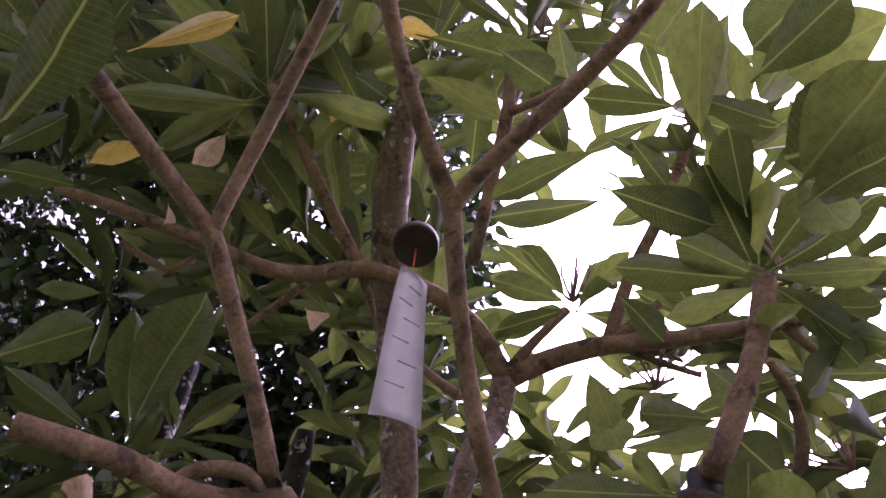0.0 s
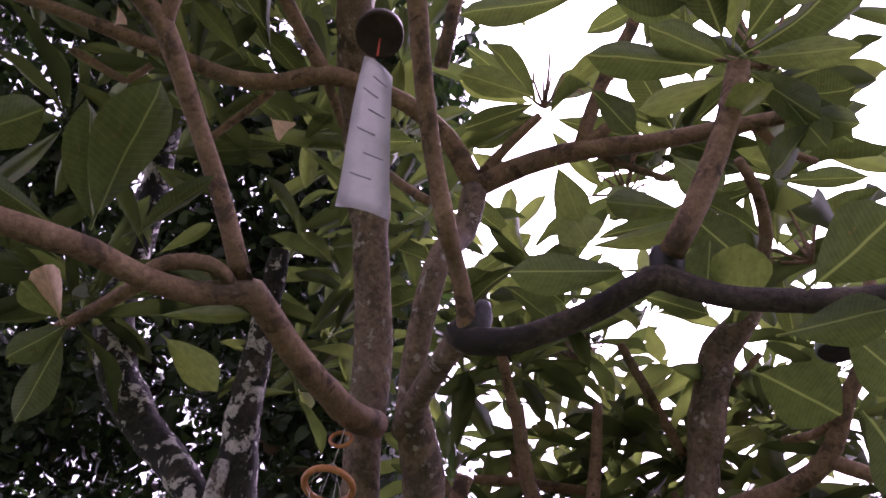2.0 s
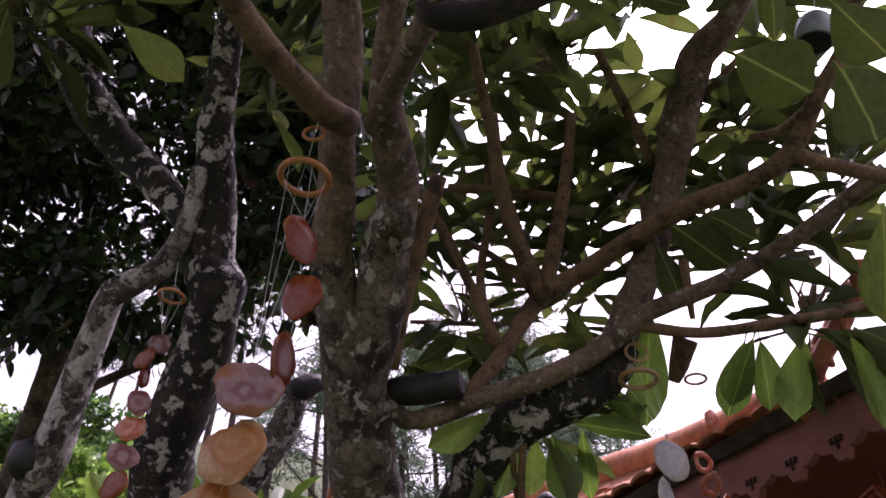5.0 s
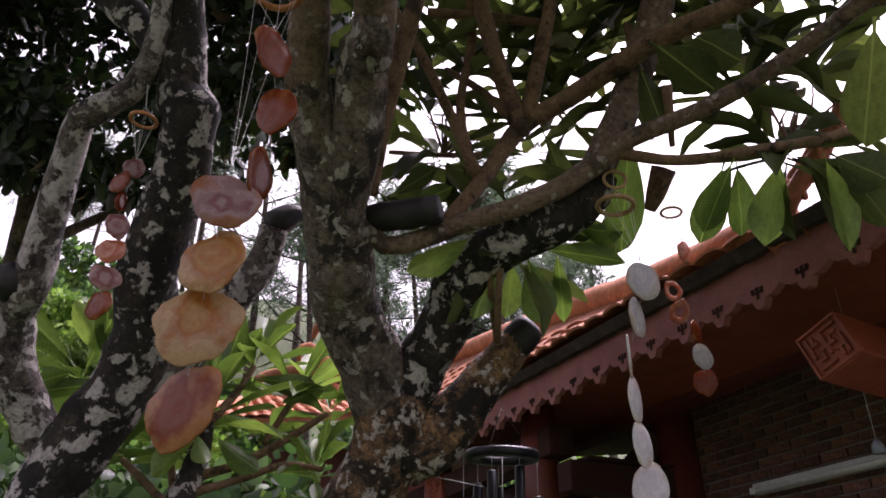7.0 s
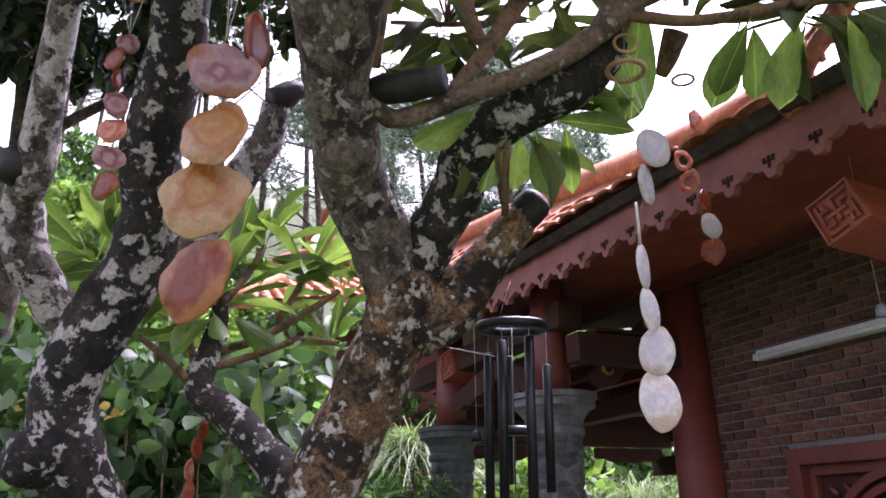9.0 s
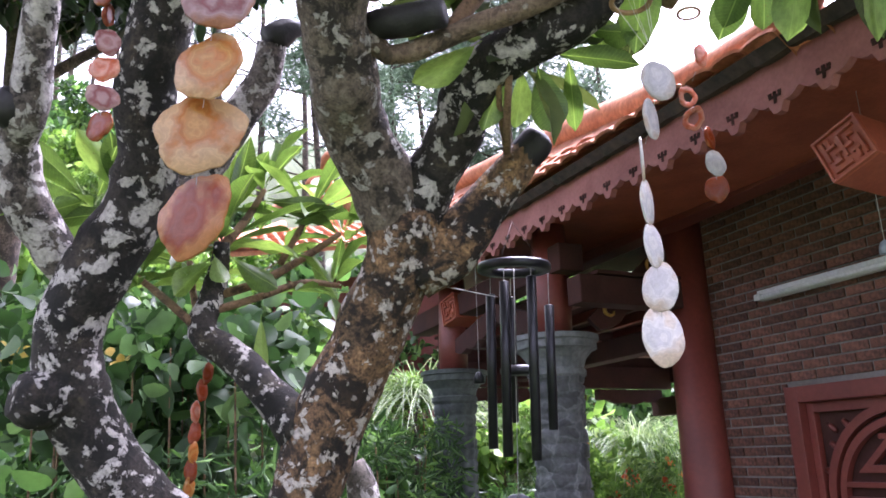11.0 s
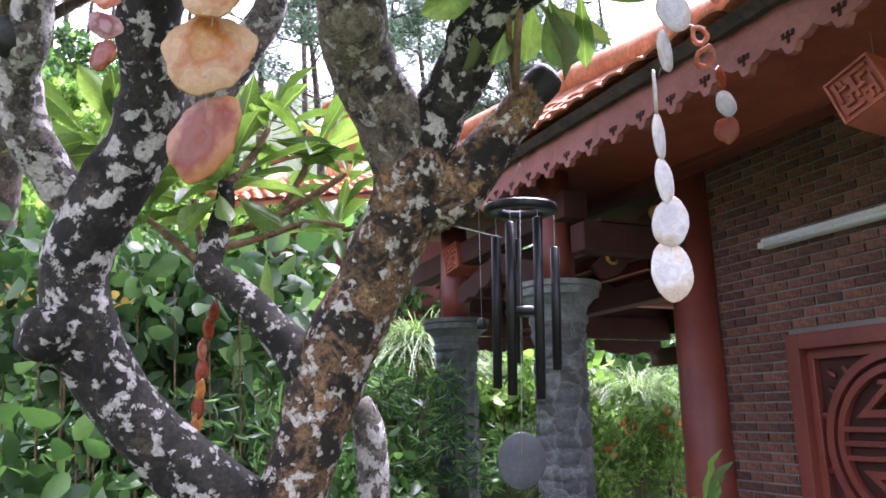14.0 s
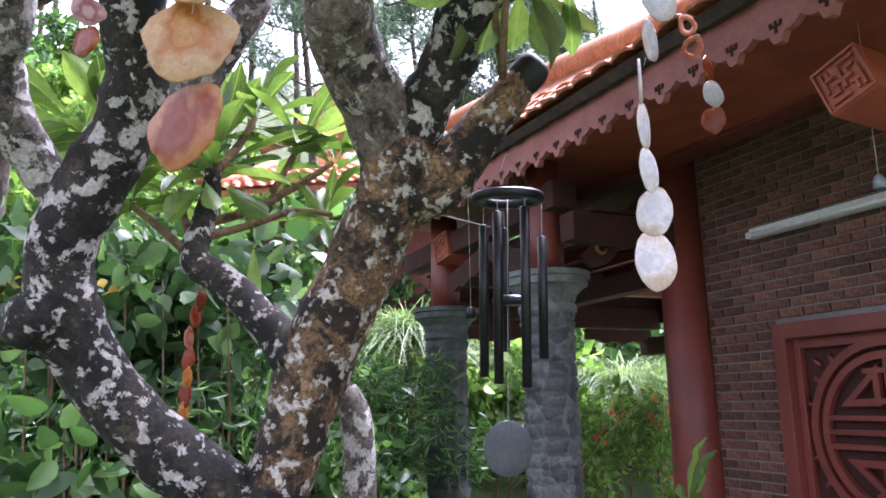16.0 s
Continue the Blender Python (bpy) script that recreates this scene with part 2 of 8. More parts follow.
LEAF_GLAUCOUS = leaf_mat("glaucous_leaf", (0.045, 0.095, 0.035), (0.12, 0.19, 0.085), (1.5, 1.7, 1.0), 0.3, 0.5, False, 0.4)
BLADE = leaf_mat("grass_blade", (0.11, 0.2, 0.04), (0.24, 0.33, 0.10), (1.5, 1.6, 1.0), 0.4, 0.5, False, 0.4)
BLADE_PALE = leaf_mat("pale_grass_blade", (0.19, 0.27, 0.12), (0.34, 0.42, 0.23), (1.3, 1.3, 1.1), 0.35, 0.5, False, 0.3)
# Paler than pine needles are: distance haze is painted into the colour
NEEDLE_HAZED = leaf_mat("hazed_pine_needle", (0.12, 0.18, 0.12), (0.2, 0.27, 0.2), (1.4, 1.5, 1.2), 0.3, 0.6, False, 0.3)
PETAL = leaf_mat("orange_petal", (0.75, 0.14, 0.04), (0.85, 0.25, 0.06), (1.2, 1.1, 1.0), 0.4, 0.5, False, 0.2)
PETAL_YELLOW = leaf_mat("yellow_petal", (0.75, 0.55, 0.12), (0.8, 0.65, 0.2), (1.2, 1.1, 1.0), 0.4, 0.5, False, 0.2)
EARTH = plain("garden_earth", (0.04, 0.055, 0.018), (0.07, 0.10, 0.03), 1.2, 0.95, 0, 0.6, 0.15, 25)
PAVING = plain("stone_paving", (0.2, 0.19, 0.17), (0.28, 0.26, 0.24), 3, 0.85, 0, 0.3)
ORANGE_WOOD = plain("orange_red_lacquer", (0.28, 0.062, 0.03), (0.4, 0.1, 0.05), 6, 0.5, 0, 0.15)
RED_WOOD = plain("red_stained_wood", (0.135, 0.029, 0.021), (0.19, 0.043, 0.03), 3, 0.5, 0, 0.12, 0.1, 40)
# Red timber darkened: shade of porch, recesses and eaves is put into its colour
SHADED_WOOD = plain("shaded_timber", (0.034, 0.011, 0.009), (0.06, 0.018, 0.013), 4, 0.92, 0, 0.2)
PINK_WOOD = plain("faded_pink_fascia", (0.29, 0.098, 0.088), (0.39, 0.145, 0.13), 5, 0.6, 0, 0.2)
TERRACOTTA = plain("terracotta", (0.40, 0.135, 0.065), (0.56, 0.23, 0.12), 6, 0.8, 0, 0.35, 0.22, 40)
# Near-black tone of the ragged strip below the eave tiles
TERRACOTTA_DARK = plain("near_black_tile_edge", (0.03, 0.026, 0.024), (0.09, 0.06, 0.05), 12, 0.9, 0, 0.4)
BRICK = plain("brick", (0.11, 0.05, 0.038), (0.22, 0.092, 0.06), 7, 0.9, 0, 0.6, 0.42, 60)
MORTAR = plain("mortar", (0.16, 0.152, 0.146), (0.25, 0.24, 0.23), 8, 0.95, 0, 0.5)
STONE_DARK = plain("dark_greenish_stone", (0.05, 0.062, 0.06), (0.12, 0.14, 0.135), 6, 0.8, 0, 0.6, 0.2, 30)
STONE = plain("grey_stone", (0.13, 0.14, 0.15), (0.24, 0.255, 0.27), 7, 0.85, 0, 0.7, 0.2, 35)


def rubble(name):
    """Hewn grey stones with dark joints between them."""
    m, n, l, p = material(name)
    tc = n.new("ShaderNodeTexCoord")
    wob = noise_node(n, l, 6, 3)
    vo = n.new("ShaderNodeTexVoronoi")
    vo.feature = "DISTANCE_TO_EDGE"
    vo.inputs["Scale"].default_value = 11
    l.new(mix(n, l, 0.14, tc.outputs["Object"], wob.outputs["Color"]), vo.inputs["Vector"])
    vc = n.new("ShaderNodeTexVoronoi")
    vc.inputs["Scale"].default_value = 11
    l.new(mix(n, l, 0.14, tc.outputs["Object"], wob.outputs["Color"]), vc.inputs["Vector"])
    tone = ramp(n, [(0.0, (0.07, 0.075, 0.082)), (1.0, (0.2, 0.21, 0.225))])
    l.new(vc.outputs["Color"], tone.inputs["Fac"])
    joint = ramp(n, [(0.0, (1.45,) * 3), (0.05, (1.3,) * 3), (0.1, (1.0,) * 3)])
    l.new(vo.outputs["Distance"], joint.inputs["Fac"])
    fine = noise_node(n, l, 45, 5)
    g = ramp(n, [(0.3, (0.7,) * 3), (0.7, (1.15,) * 3)])
    l.new(fine.outputs["Fac"], g.inputs["Fac"])
    c = mix(n, l, 1.0, tone.outputs["Color"], joint.outputs["Color"], "MULTIPLY")
    l.new(mix(n, l, 1.0, c, g.outputs["Color"], "MULTIPLY"), p.inputs["Base Color"])
    p.inputs["Roughness"].default_value = 0.85
    bump(n, l, vo.outputs["Distance"], p, 0.8, 0.03)
    return m


RUBBLE = rubble("rubble_stone")
BLACK_METAL = plain("black_anodised_metal", (0.02, 0.021, 0.024), (0.03, 0.031, 0.035), 8, 0.32, 0.6, 0.0)
GREY_METAL = plain("dull_grey_disc", (0.06, 0.065, 0.075), (0.09, 0.095, 0.11), 8, 0.5, 0.3, 0.05)
CERAMIC = plain("blue_grey_ceramic", (0.17, 0.2, 0.25), (0.25, 0.29, 0.34), 10, 0.35, 0, 0.05)
RUST = plain("dark_iron_bell", (0.022, 0.015, 0.013), (0.045, 0.028, 0.022), 15, 0.55, 0.4, 0.3)
RING_WOOD = plain("orange_wooden_ring", (0.36, 0.13, 0.04), (0.5, 0.21, 0.07), 15, 0.45, 0, 0.15)
RING_PALE = plain("pale_wooden_ring", (0.26, 0.15, 0.07), (0.38, 0.24, 0.12), 15, 0.5, 0, 0.15)
STRING = plain("nylon_string", (0.4, 0.4, 0.39), (0.52, 0.52, 0.5), 20, 0.35, 0, 0.0)
RED_CORD = plain("red_cord", (0.4, 0.04, 0.02), (0.5, 0.07, 0.03), 20, 0.7, 0, 0.2)
PAPER = leaf_mat("paper_strip", (0.52, 0.53, 0.5), (0.66, 0.66, 0.62), (1.0, 1.0, 1.05), 0.4, 0.7, False, 0.1)
# Grey for the bars that imitate shade bands on the folded paper
FOLD_GREY = plain("fold_shade_grey", (0.16, 0.16, 0.18), (0.2, 0.2, 0.22), 20, 0.8, 0, 0)
GOLD = plain("gilt_trim", (0.26, 0.13, 0.025), (0.5, 0.3, 0.06), 25, 0.5, 0.4, 0.3)
WHITE_PLASTIC = plain("white_plastic", (0.62, 0.64, 0.66), (0.72, 0.73, 0.75), 4, 0.4, 0, 0.0)
AGATE_ORANGE = agate("orange_agate", (0.33, 0.10, 0.05), (0.30, 0.055, 0.011), (0.52, 0.24, 0.09), 0.45)
AGATE_PINK = agate("pink_agate", (0.30, 0.10, 0.10), (0.52, 0.34, 0.33), (0.46, 0.2, 0.1), 0.42)
AGATE_HONEY = agate("honey_agate", (0.53, 0.30, 0.085), (0.45, 0.17, 0.035), (0.60, 0.41, 0.22), 0.45)
AGATE_WHITE = agate("white_agate", (0.6, 0.59, 0.61), (0.72, 0.7, 0.69), (0.62, 0.52, 0.42), 0.45)
AGATE_RED = agate("red_agate", (0.55, 0.14, 0.06), (0.66, 0.35, 0.25), (0.5, 0.12, 0.05))


# ---- builders ----
def thing(name, m, label, category, group="", kind=""):
    ob = new(name)
    ob.empty_display_size = 0.1
    ob.matrix_world = m
    return tagged(ob, label, category, group, kind)


def mesh_of(name, verts, faces, mat, smooth=True):
    me = bpy.data.meshes.new(name)
    me.from_pydata([tuple(v) for v in verts], [], [tuple(f) for f in faces])
    me.materials.append(mat)
    if smooth:
        me.polygons.foreach_set("use_smooth", [True] * len(me.polygons))
    me.update()
    return me


def child(name, me, parent, m=None, label=""):
    ob = new(name, me)
    ob.parent = parent
    if m is not None:
        ob.matrix_basis = m
    return tagged(ob, label)


def part(name, bm, mat, parent, label="", m=None, smooth=False):
    me = bpy.data.meshes.new(name)
    bm.normal_update()
    bm.to_mesh(me)
    bm.free()
    me.materials.append(mat)
    if smooth:
        me.polygons.foreach_set("use_smooth", [True] * len(me.polygons))
    return child(name, me, parent, m, label)


def box(x0, x1, y0, y1, z0, z1, bev=0.0, bm=None):
    bm = bm or bmesh.new()
    made = bmesh.ops.create_cube(bm, size=1)["verts"]
    for v in made:
        v.co = Vector((x0 + (v.co.x + 0.5) * (x1 - x0), y0 + (v.co.y + 0.5) * (y1 - y0), z0 + (v.co.z + 0.5) * (z1 - z0)))
    if bev:
        edges = list({e for v in made for e in v.link_edges})
        bmesh.ops.bevel(bm, geom=edges, offset=bev, segments=2, affect="EDGES", profile=0.6)
    return bm


def lathe(profile, sides=28, bm=None, hollow=False):
    """A turned form from (radius, z) pairs."""
    bm = bm or bmesh.new()
    rings = [[bm.verts.new((r * math.cos(2 * math.pi * k / sides), r * math.sin(2 * math.pi * k / sides), z)) for k in range(sides)] for r, z in profile]
    for a, b in zip(rings, rings[1:]):
        for k in range(sides):
            bm.faces.new((a[k], a[(k + 1) % sides], b[(k + 1) % sides], b[k]))
    if hollow:
        for k in range(sides):
            bm.faces.new((rings[-1][k], rings[-1][(k + 1) % sides], rings[0][(k + 1) % sides], rings[0][k]))
    else:
        bm.faces.new(rings[0][::-1])
        bm.faces.new(rings[-1])
    return bm


def spline(points, radii, step):
    """Catmull-Rom through the points, resampled at about the step."""
    p = [Vector(q) for q in points]
    p = [2 * p[0] - p[1], *p, 2 * p[-1] - p[-2]]
    r = [radii[0], *radii, radii[-1]]
    out = []
    for i in range(1, len(p) - 2):
        count = max(2, int((p[i + 1] - p[i]).length / step))
        for k in range(count):
            t = k / count
            a, b, c, d = p[i - 1 : i + 3]
            q = 0.5 * (2 * b + (c - a) * t + (2 * a - 5 * b + 4 * c - d) * t * t + (3 * b - a - 3 * c + d) * t**3)
            out.append((q, r[i] + (r[i + 1] - r[i]) * t))
    out.append((p[-2], radii[-1]))
    return out


def tube_data(points, radii, sides=12, step=0.05, knob=0.0, seed=0.0):
    path = spline(points, radii, step)
    verts, faces = [], []
    side = None
    for i, (q, r) in enumerate(path):
        a, b = path[max(0, i - 1)][0], path[min(len(path) - 1, i + 1)][0]
        d = (b - a).normalized()
        side = (d.orthogonal() if side is None else side - d * side.dot(d)).normalized()
        other = d.cross(side)
        for k in range(sides):
            w = 2 * math.pi * k / sides
            way = side * math.cos(w) + other * math.sin(w)
            s = q + way * r
            if knob:
                f = 1 + knob * (noise.noise(s * (0.55 / max(r, 0.02)) + Vector((seed, 0, 0))) + 0.5 * noise.noise(s * (1.4 / max(r, 0.02))))
                s = q + way * r * f
            verts.append(s)
    for i in range(len(path) - 1):
        for k in range(sides):
            k2 = (k + 1) % sides
            faces.append((i * sides + k, i * sides + k2, (i + 1) * sides + k2, (i + 1) * sides + k))
    faces.append(tuple(range(sides))[::-1])
    faces.append(tuple((len(path) - 1) * sides + k for k in range(sides)))
    return verts, faces


def branch(parent, points, mat, name="branch", sides=12, step=0.05, knob=0.12, label=""):
    """A limb from (x, y, z, radius) rows."""
    v, f = tube_data([q[:3] for q in points], [q[3] for q in points], sides, step, knob, len(points) * 1.7 + points[0][0])
    return child(name, mesh_of(name, v, f, mat), parent, None, label)


def leaf_mesh(name, mat, shape, seed, curl=0.12, fold=0.18, cols=9):
    """A leaf one long and one wide: two halves folded along the midrib, arched to the tip, with waved rims."""
    rnd = random.Random(seed)
    verts, faces = [], []
    for i in range(cols + 1):
        x = i / cols
        w = 0.5 * max(shape(x), 0.012)
        drop = -curl * x * x * (1 + 0.3 * rnd.uniform(-1, 1))
        for k in (-1, -0.5, 0, 0.5, 1):
            z = drop + fold * abs(k) * w + (0.012 * math.sin(9 * x + 2.1 * k + seed) if k else 0)
            verts.append((x, k * w + 0.03 * math.sin(2.2 * x + seed), z))
    for i in range(cols):
        for k in range(4):
            a = i * 5 + k
            faces.append((a, a + 5, a + 6, a + 1))
    return mesh_of(name, verts, faces, mat)


def oblong(x):
    """Outline of a frangipani leaf: a short stalk, widest past the middle, pointed tip."""
    if x < 0.1:
        return 0.05 + 0.4 * x
    t = (x - 0.1) / 0.9
    return min(1.0, 1.75 * (t**0.8) * (1 - t**4.5) * 0.86)


def rounded(x):
    return min(1.0, 0.06 + 2.3 * (x**0.7) * (1 - x**2.6) * 0.62)


LEAVES = [leaf_mesh("leaf", LEAF, oblong, s, c, f) for s, c, f in ((1, 0.10, 0.18), (2, 0.22, 0.26), (3, 0.02, 0.1), (4, 0.32, 0.3))]
YELLOWS = [leaf_mesh("leaf", LEAF_YELLOW, oblong, s, 0.2, 0.3) for s in (5, 6)]
DRIES = [leaf_mesh("leaf", LEAF_DRY, oblong, s, 0.35, 0.55) for s in (7, 8)]
# Leaves of the brightened copy, for whorls and sprays that stand in more light
SUNLITS = [leaf_mesh("leaf", LEAF_SUNLIT, oblong, s, c, f) for s, c, f in ((11, 0.12, 0.2), (12, 0.24, 0.28), (13, 0.05, 0.12))]
leaf_rnd = random.Random(11)


def leaf(parent, base, tip, width, roll=0.0, kind=""):
    """One leaf from its stalk's foot to its tip; roll turns its face about its length."""
    b, d = Vector(base), Vector(tip) - Vector(base)
    x = d.normalized()
    up = Vector((0, 0, 1)) if abs(x.z) < 0.95 else Vector((0, 1, 0))
    y = up.cross(x).normalized()
    z = x.cross(y)
    a = radians(roll)
    y, z = y * math.cos(a) + z * math.sin(a), z * math.cos(a) - y * math.sin(a)
    n = d.length
    m = Matrix(((x.x * n, y.x * width, z.x * n, b.x), (x.y * n, y.y * width, z.y * n, b.y), (x.z * n, y.z * width, z.z * n, b.z), (0, 0, 0, 1)))
    if parent is None:
        LOOSE.append(m)
        return None
    some = {"yellow": YELLOWS, "dry": DRIES, "young": SUNLITS}.get(kind, LEAVES)
    label = {"yellow": "yellowing leaf", "dry": "dry curled brown leaf"}.get(kind, "")
    return child("leaf", leaf_rnd.choice(some), parent, m, label)


def whorl(parent, tip, axis, count, length, seed, width=0.27, spread=(35, 95), sag=0.15, kind=""):
    """Leaves radiating round a branch's tip."""
    rnd = random.Random(seed)
    a = Vector(axis).normalized()
    s = a.orthogonal().normalized()
    o = a.cross(s)
    for k in range(count):
        w = k * 2.399963 + rnd.uniform(-0.3, 0.3)
        t = radians(spread[0] + (spread[1] - spread[0]) * (k + 0.5) / count + rnd.uniform(-9, 9))
        d = a * math.cos(t) + (s * math.cos(w) + o * math.sin(w)) * math.sin(t) + Vector((0, 0, -sag))
        n = length * rnd.uniform(0.72, 1.12)
        b = Vector(tip) - a * (0.05 * k / count) + d.normalized() * 0.012
        leaf(parent, b, b + d.normalized() * n, n * width * rnd.uniform(0.85, 1.15), rnd.uniform(-22, 22), kind)


def join_leaves(parent):
    """All loose leaves as one stuff part."""
    verts, faces = [], []
    for k, m in enumerate(LOOSE):
        me = LEAVES[k % len(LEAVES)]
        at = len(verts)
        verts += [m @ v.co for v in me.vertices]
        faces += [tuple(at + i for i in p.vertices) for p in me.polygons]
    child("foliage", mesh_of("foliage", verts, faces, LEAF_LOOSE), parent)["kind"] = "stuff"


def flower_stalk(parent, at, axis, seed, n=9, length=0.16):
    """Bare forked flower stalks at a branch's tip, one mesh."""
    rnd = random.Random(seed)
    verts, faces = [], []
    a = Vector(axis).normalized()
    for k in range(n):
        d = (a + Vector((rnd.uniform(-1, 1), rnd.uniform(-1, 1), rnd.uniform(-0.6, 0.8))) * 0.75).normalized()
        p = Vector(at)
        q = p + d * length * rnd.uniform(0.5, 1.0)
        e = q + (d + Vector((rnd.uniform(-1, 1), rnd.uniform(-1, 1), rnd.uniform(-1, 1))) * 0.6).normalized() * length * 0.35
        v, f = tube_data([p, q, e], [0.0045, 0.0035, 0.002], 5, 0.06)
        base = len(verts)
        verts += v
        faces += [tuple(base + i for i in w) for w in f]
    child("flower_stalk", mesh_of("flower_stalk", verts, faces, BARK_LIMB), parent, None, "bare forked flower stalk")


def leaf_cloud(name, mat, parent, centres, per, size, seed, long=1.9, droop=0.0, label=""):
    """Many small folded leaves scattered in clumps: (x, y, z, radius) each. One stuff part."""
    rng = np.random.default_rng(seed)
    c = np.array(centres, float)
    idx = np.repeat(np.arange(len(c)), per)
    n = len(idx)
    way = rng.normal(size=(n, 3))
    way /= np.linalg.norm(way, axis=1)[:, None]
    far = rng.random(n) ** 0.45
    at = c[idx, :3] + way * (far * c[idx, 3])[:, None] * np.array([1, 1, 0.8])
    d = rng.normal(size=(n, 3)) + way * 0.6
    d[:, 2] -= droop
    d /= np.linalg.norm(d, axis=1)[:, None]
    s = np.cross(d, rng.normal(size=(n, 3)))
    s /= np.linalg.norm(s, axis=1)[:, None]
    up = np.cross(d, s)
    ln = size * rng.uniform(0.6, 1.3, n)[:, None]
    wd = ln / long
    if size < 0.12 or long > 8:
        v = np.empty((n, 6, 3))
        v[:, 0], v[:, 3] = at, at + d * ln - up * ln * 0.12
        v[:, 1] = at + d * ln * 0.35 + s * wd * 0.5 + up * wd * 0.12
        v[:, 2] = at + d * ln * 0.72 + s * wd * 0.38 + up * wd * 0.06
        v[:, 4] = at + d * ln * 0.72 - s * wd * 0.38 + up * wd * 0.06
        v[:, 5] = at + d * ln * 0.35 - s * wd * 0.5 + up * wd * 0.12
        k = np.arange(n)[:, None] * 6
        faces = np.concatenate([k + np.array([[0, 1, 2, 3]]), k + np.array([[0, 3, 4, 5]])]).tolist()
    else:
        bend = rng.uniform(0.05, 0.4, n)[:, None]
        rows = []
        for t, f in ((0, 0), (0.3, 0), (0.65, 0), (1, 0), (0.1, 0.5), (0.34, 0.98), (0.62, 0.94), (0.86, 0.5), (0.1, -0.5), (0.34, -0.98), (0.62, -0.94), (0.86, -0.5)):
            rows.append(at + d * ln * t - up * ln * bend * t * t + s * wd * f * 0.5 + up * wd * (0.16 * abs(f)))
        v = np.stack(rows, 1)
        k = np.arange(n)[:, None] * 12
        quads = [(0, 1, 5, 4), (1, 2, 6, 5), (2, 3, 7, 6), (0, 8, 9, 1), (1, 9, 10, 2), (2, 10, 11, 3)]
        faces = np.concatenate([k + np.array([q]) for q in quads]).tolist()
    me = bpy.data.meshes.new(name)
    me.from_pydata(v.reshape(-1, 3).tolist(), [], faces)
    me.materials.append(mat)
    me.polygons.foreach_set("use_smooth", [True] * len(me.polygons))
    ob = child(name, me, parent, None, label)
    ob["kind"] = "stuff"
    return ob


def blades(name, mat, parent, centres, per, length, width, seed, arch=0.7, lean=0.5, label=""):
    """Arching blades of grass from (x, y, z, radius) feet. One stuff part."""
    rng = np.random.default_rng(seed)
    c = np.array(centres, float)
    idx = np.repeat(np.arange(len(c)), per)
    n = len(idx)
    w = rng.uniform(0, 2 * np.pi, n)
    foot = c[idx, :3].copy()
    rr = c[idx, 3] * np.sqrt(rng.random(n))
    foot[:, 0] += rr * np.cos(w)
    foot[:, 1] += rr * np.sin(w)
    w += rng.normal(0, 0.6, n)
    out = np.stack([np.cos(w), np.sin(w), np.zeros(n)], 1)
    side = np.stack([-np.sin(w), np.cos(w), np.zeros(n)], 1)
    ln = length * rng.uniform(0.6, 1.15, n)[:, None]
    ar = arch * rng.uniform(0.5, 1.2, n)[:, None]
    le = lean * rng.uniform(0.2, 1.2, n)[:, None]
    wd = width * rng.uniform(0.6, 1.2, n)[:, None]
    rows = []
    for t, f in ((0, 0.8), (0.35, 1), (0.7, 0.8), (1.0, 0.08)):
        p = foot + out * ln * (le * t + ar * 0.6 * t * t) + np.array([0, 0, 1]) * ln * (t - ar * 0.75 * t * t)
        rows += [p - side * wd * f / 2, p + side * wd * f / 2]
    v = np.stack(rows, 1)
    k = np.arange(n)[:, None] * 8
    faces = np.concatenate([k + np.array([[a, a + 1, a + 3, a + 2]]) for a in (0, 2, 4)]).tolist()
    me = bpy.data.meshes.new(name)
    me.from_pydata(v.reshape(-1, 3).tolist(), [], faces)
    me.materials.append(mat)
    ob = child(name, me, parent, None, label)
    ob["kind"] = "stuff"
    return ob


def rod(parent, a, b, r, mat, name="string", sides=6, label=""):
    v, f = tube_data([a, (Vector(a) + Vector(b)) / 2, b], [r, r, r], sides, 10)
    return child(name, mesh_of(name, v, f, mat), parent, None, label)


def torus(R, r, a=28, b=10):
    bm = bmesh.new()
    rings = [[bm.verts.new(((R + r * math.cos(2 * math.pi * j / b)) * math.cos(2 * math.pi * i / a), (R + r * math.cos(2 * math.pi * j / b)) * math.sin(2 * math.pi * i / a), r * math.sin(2 * math.pi * j / b))) for j in range(b)] for i in range(a)]
    for i in range(a):
        for j in range(b):
            bm.faces.new((rings[i][j], rings[(i + 1) % a][j], rings[(i + 1) % a][(j + 1) % b], rings[i][(j + 1) % b]))
    return bm


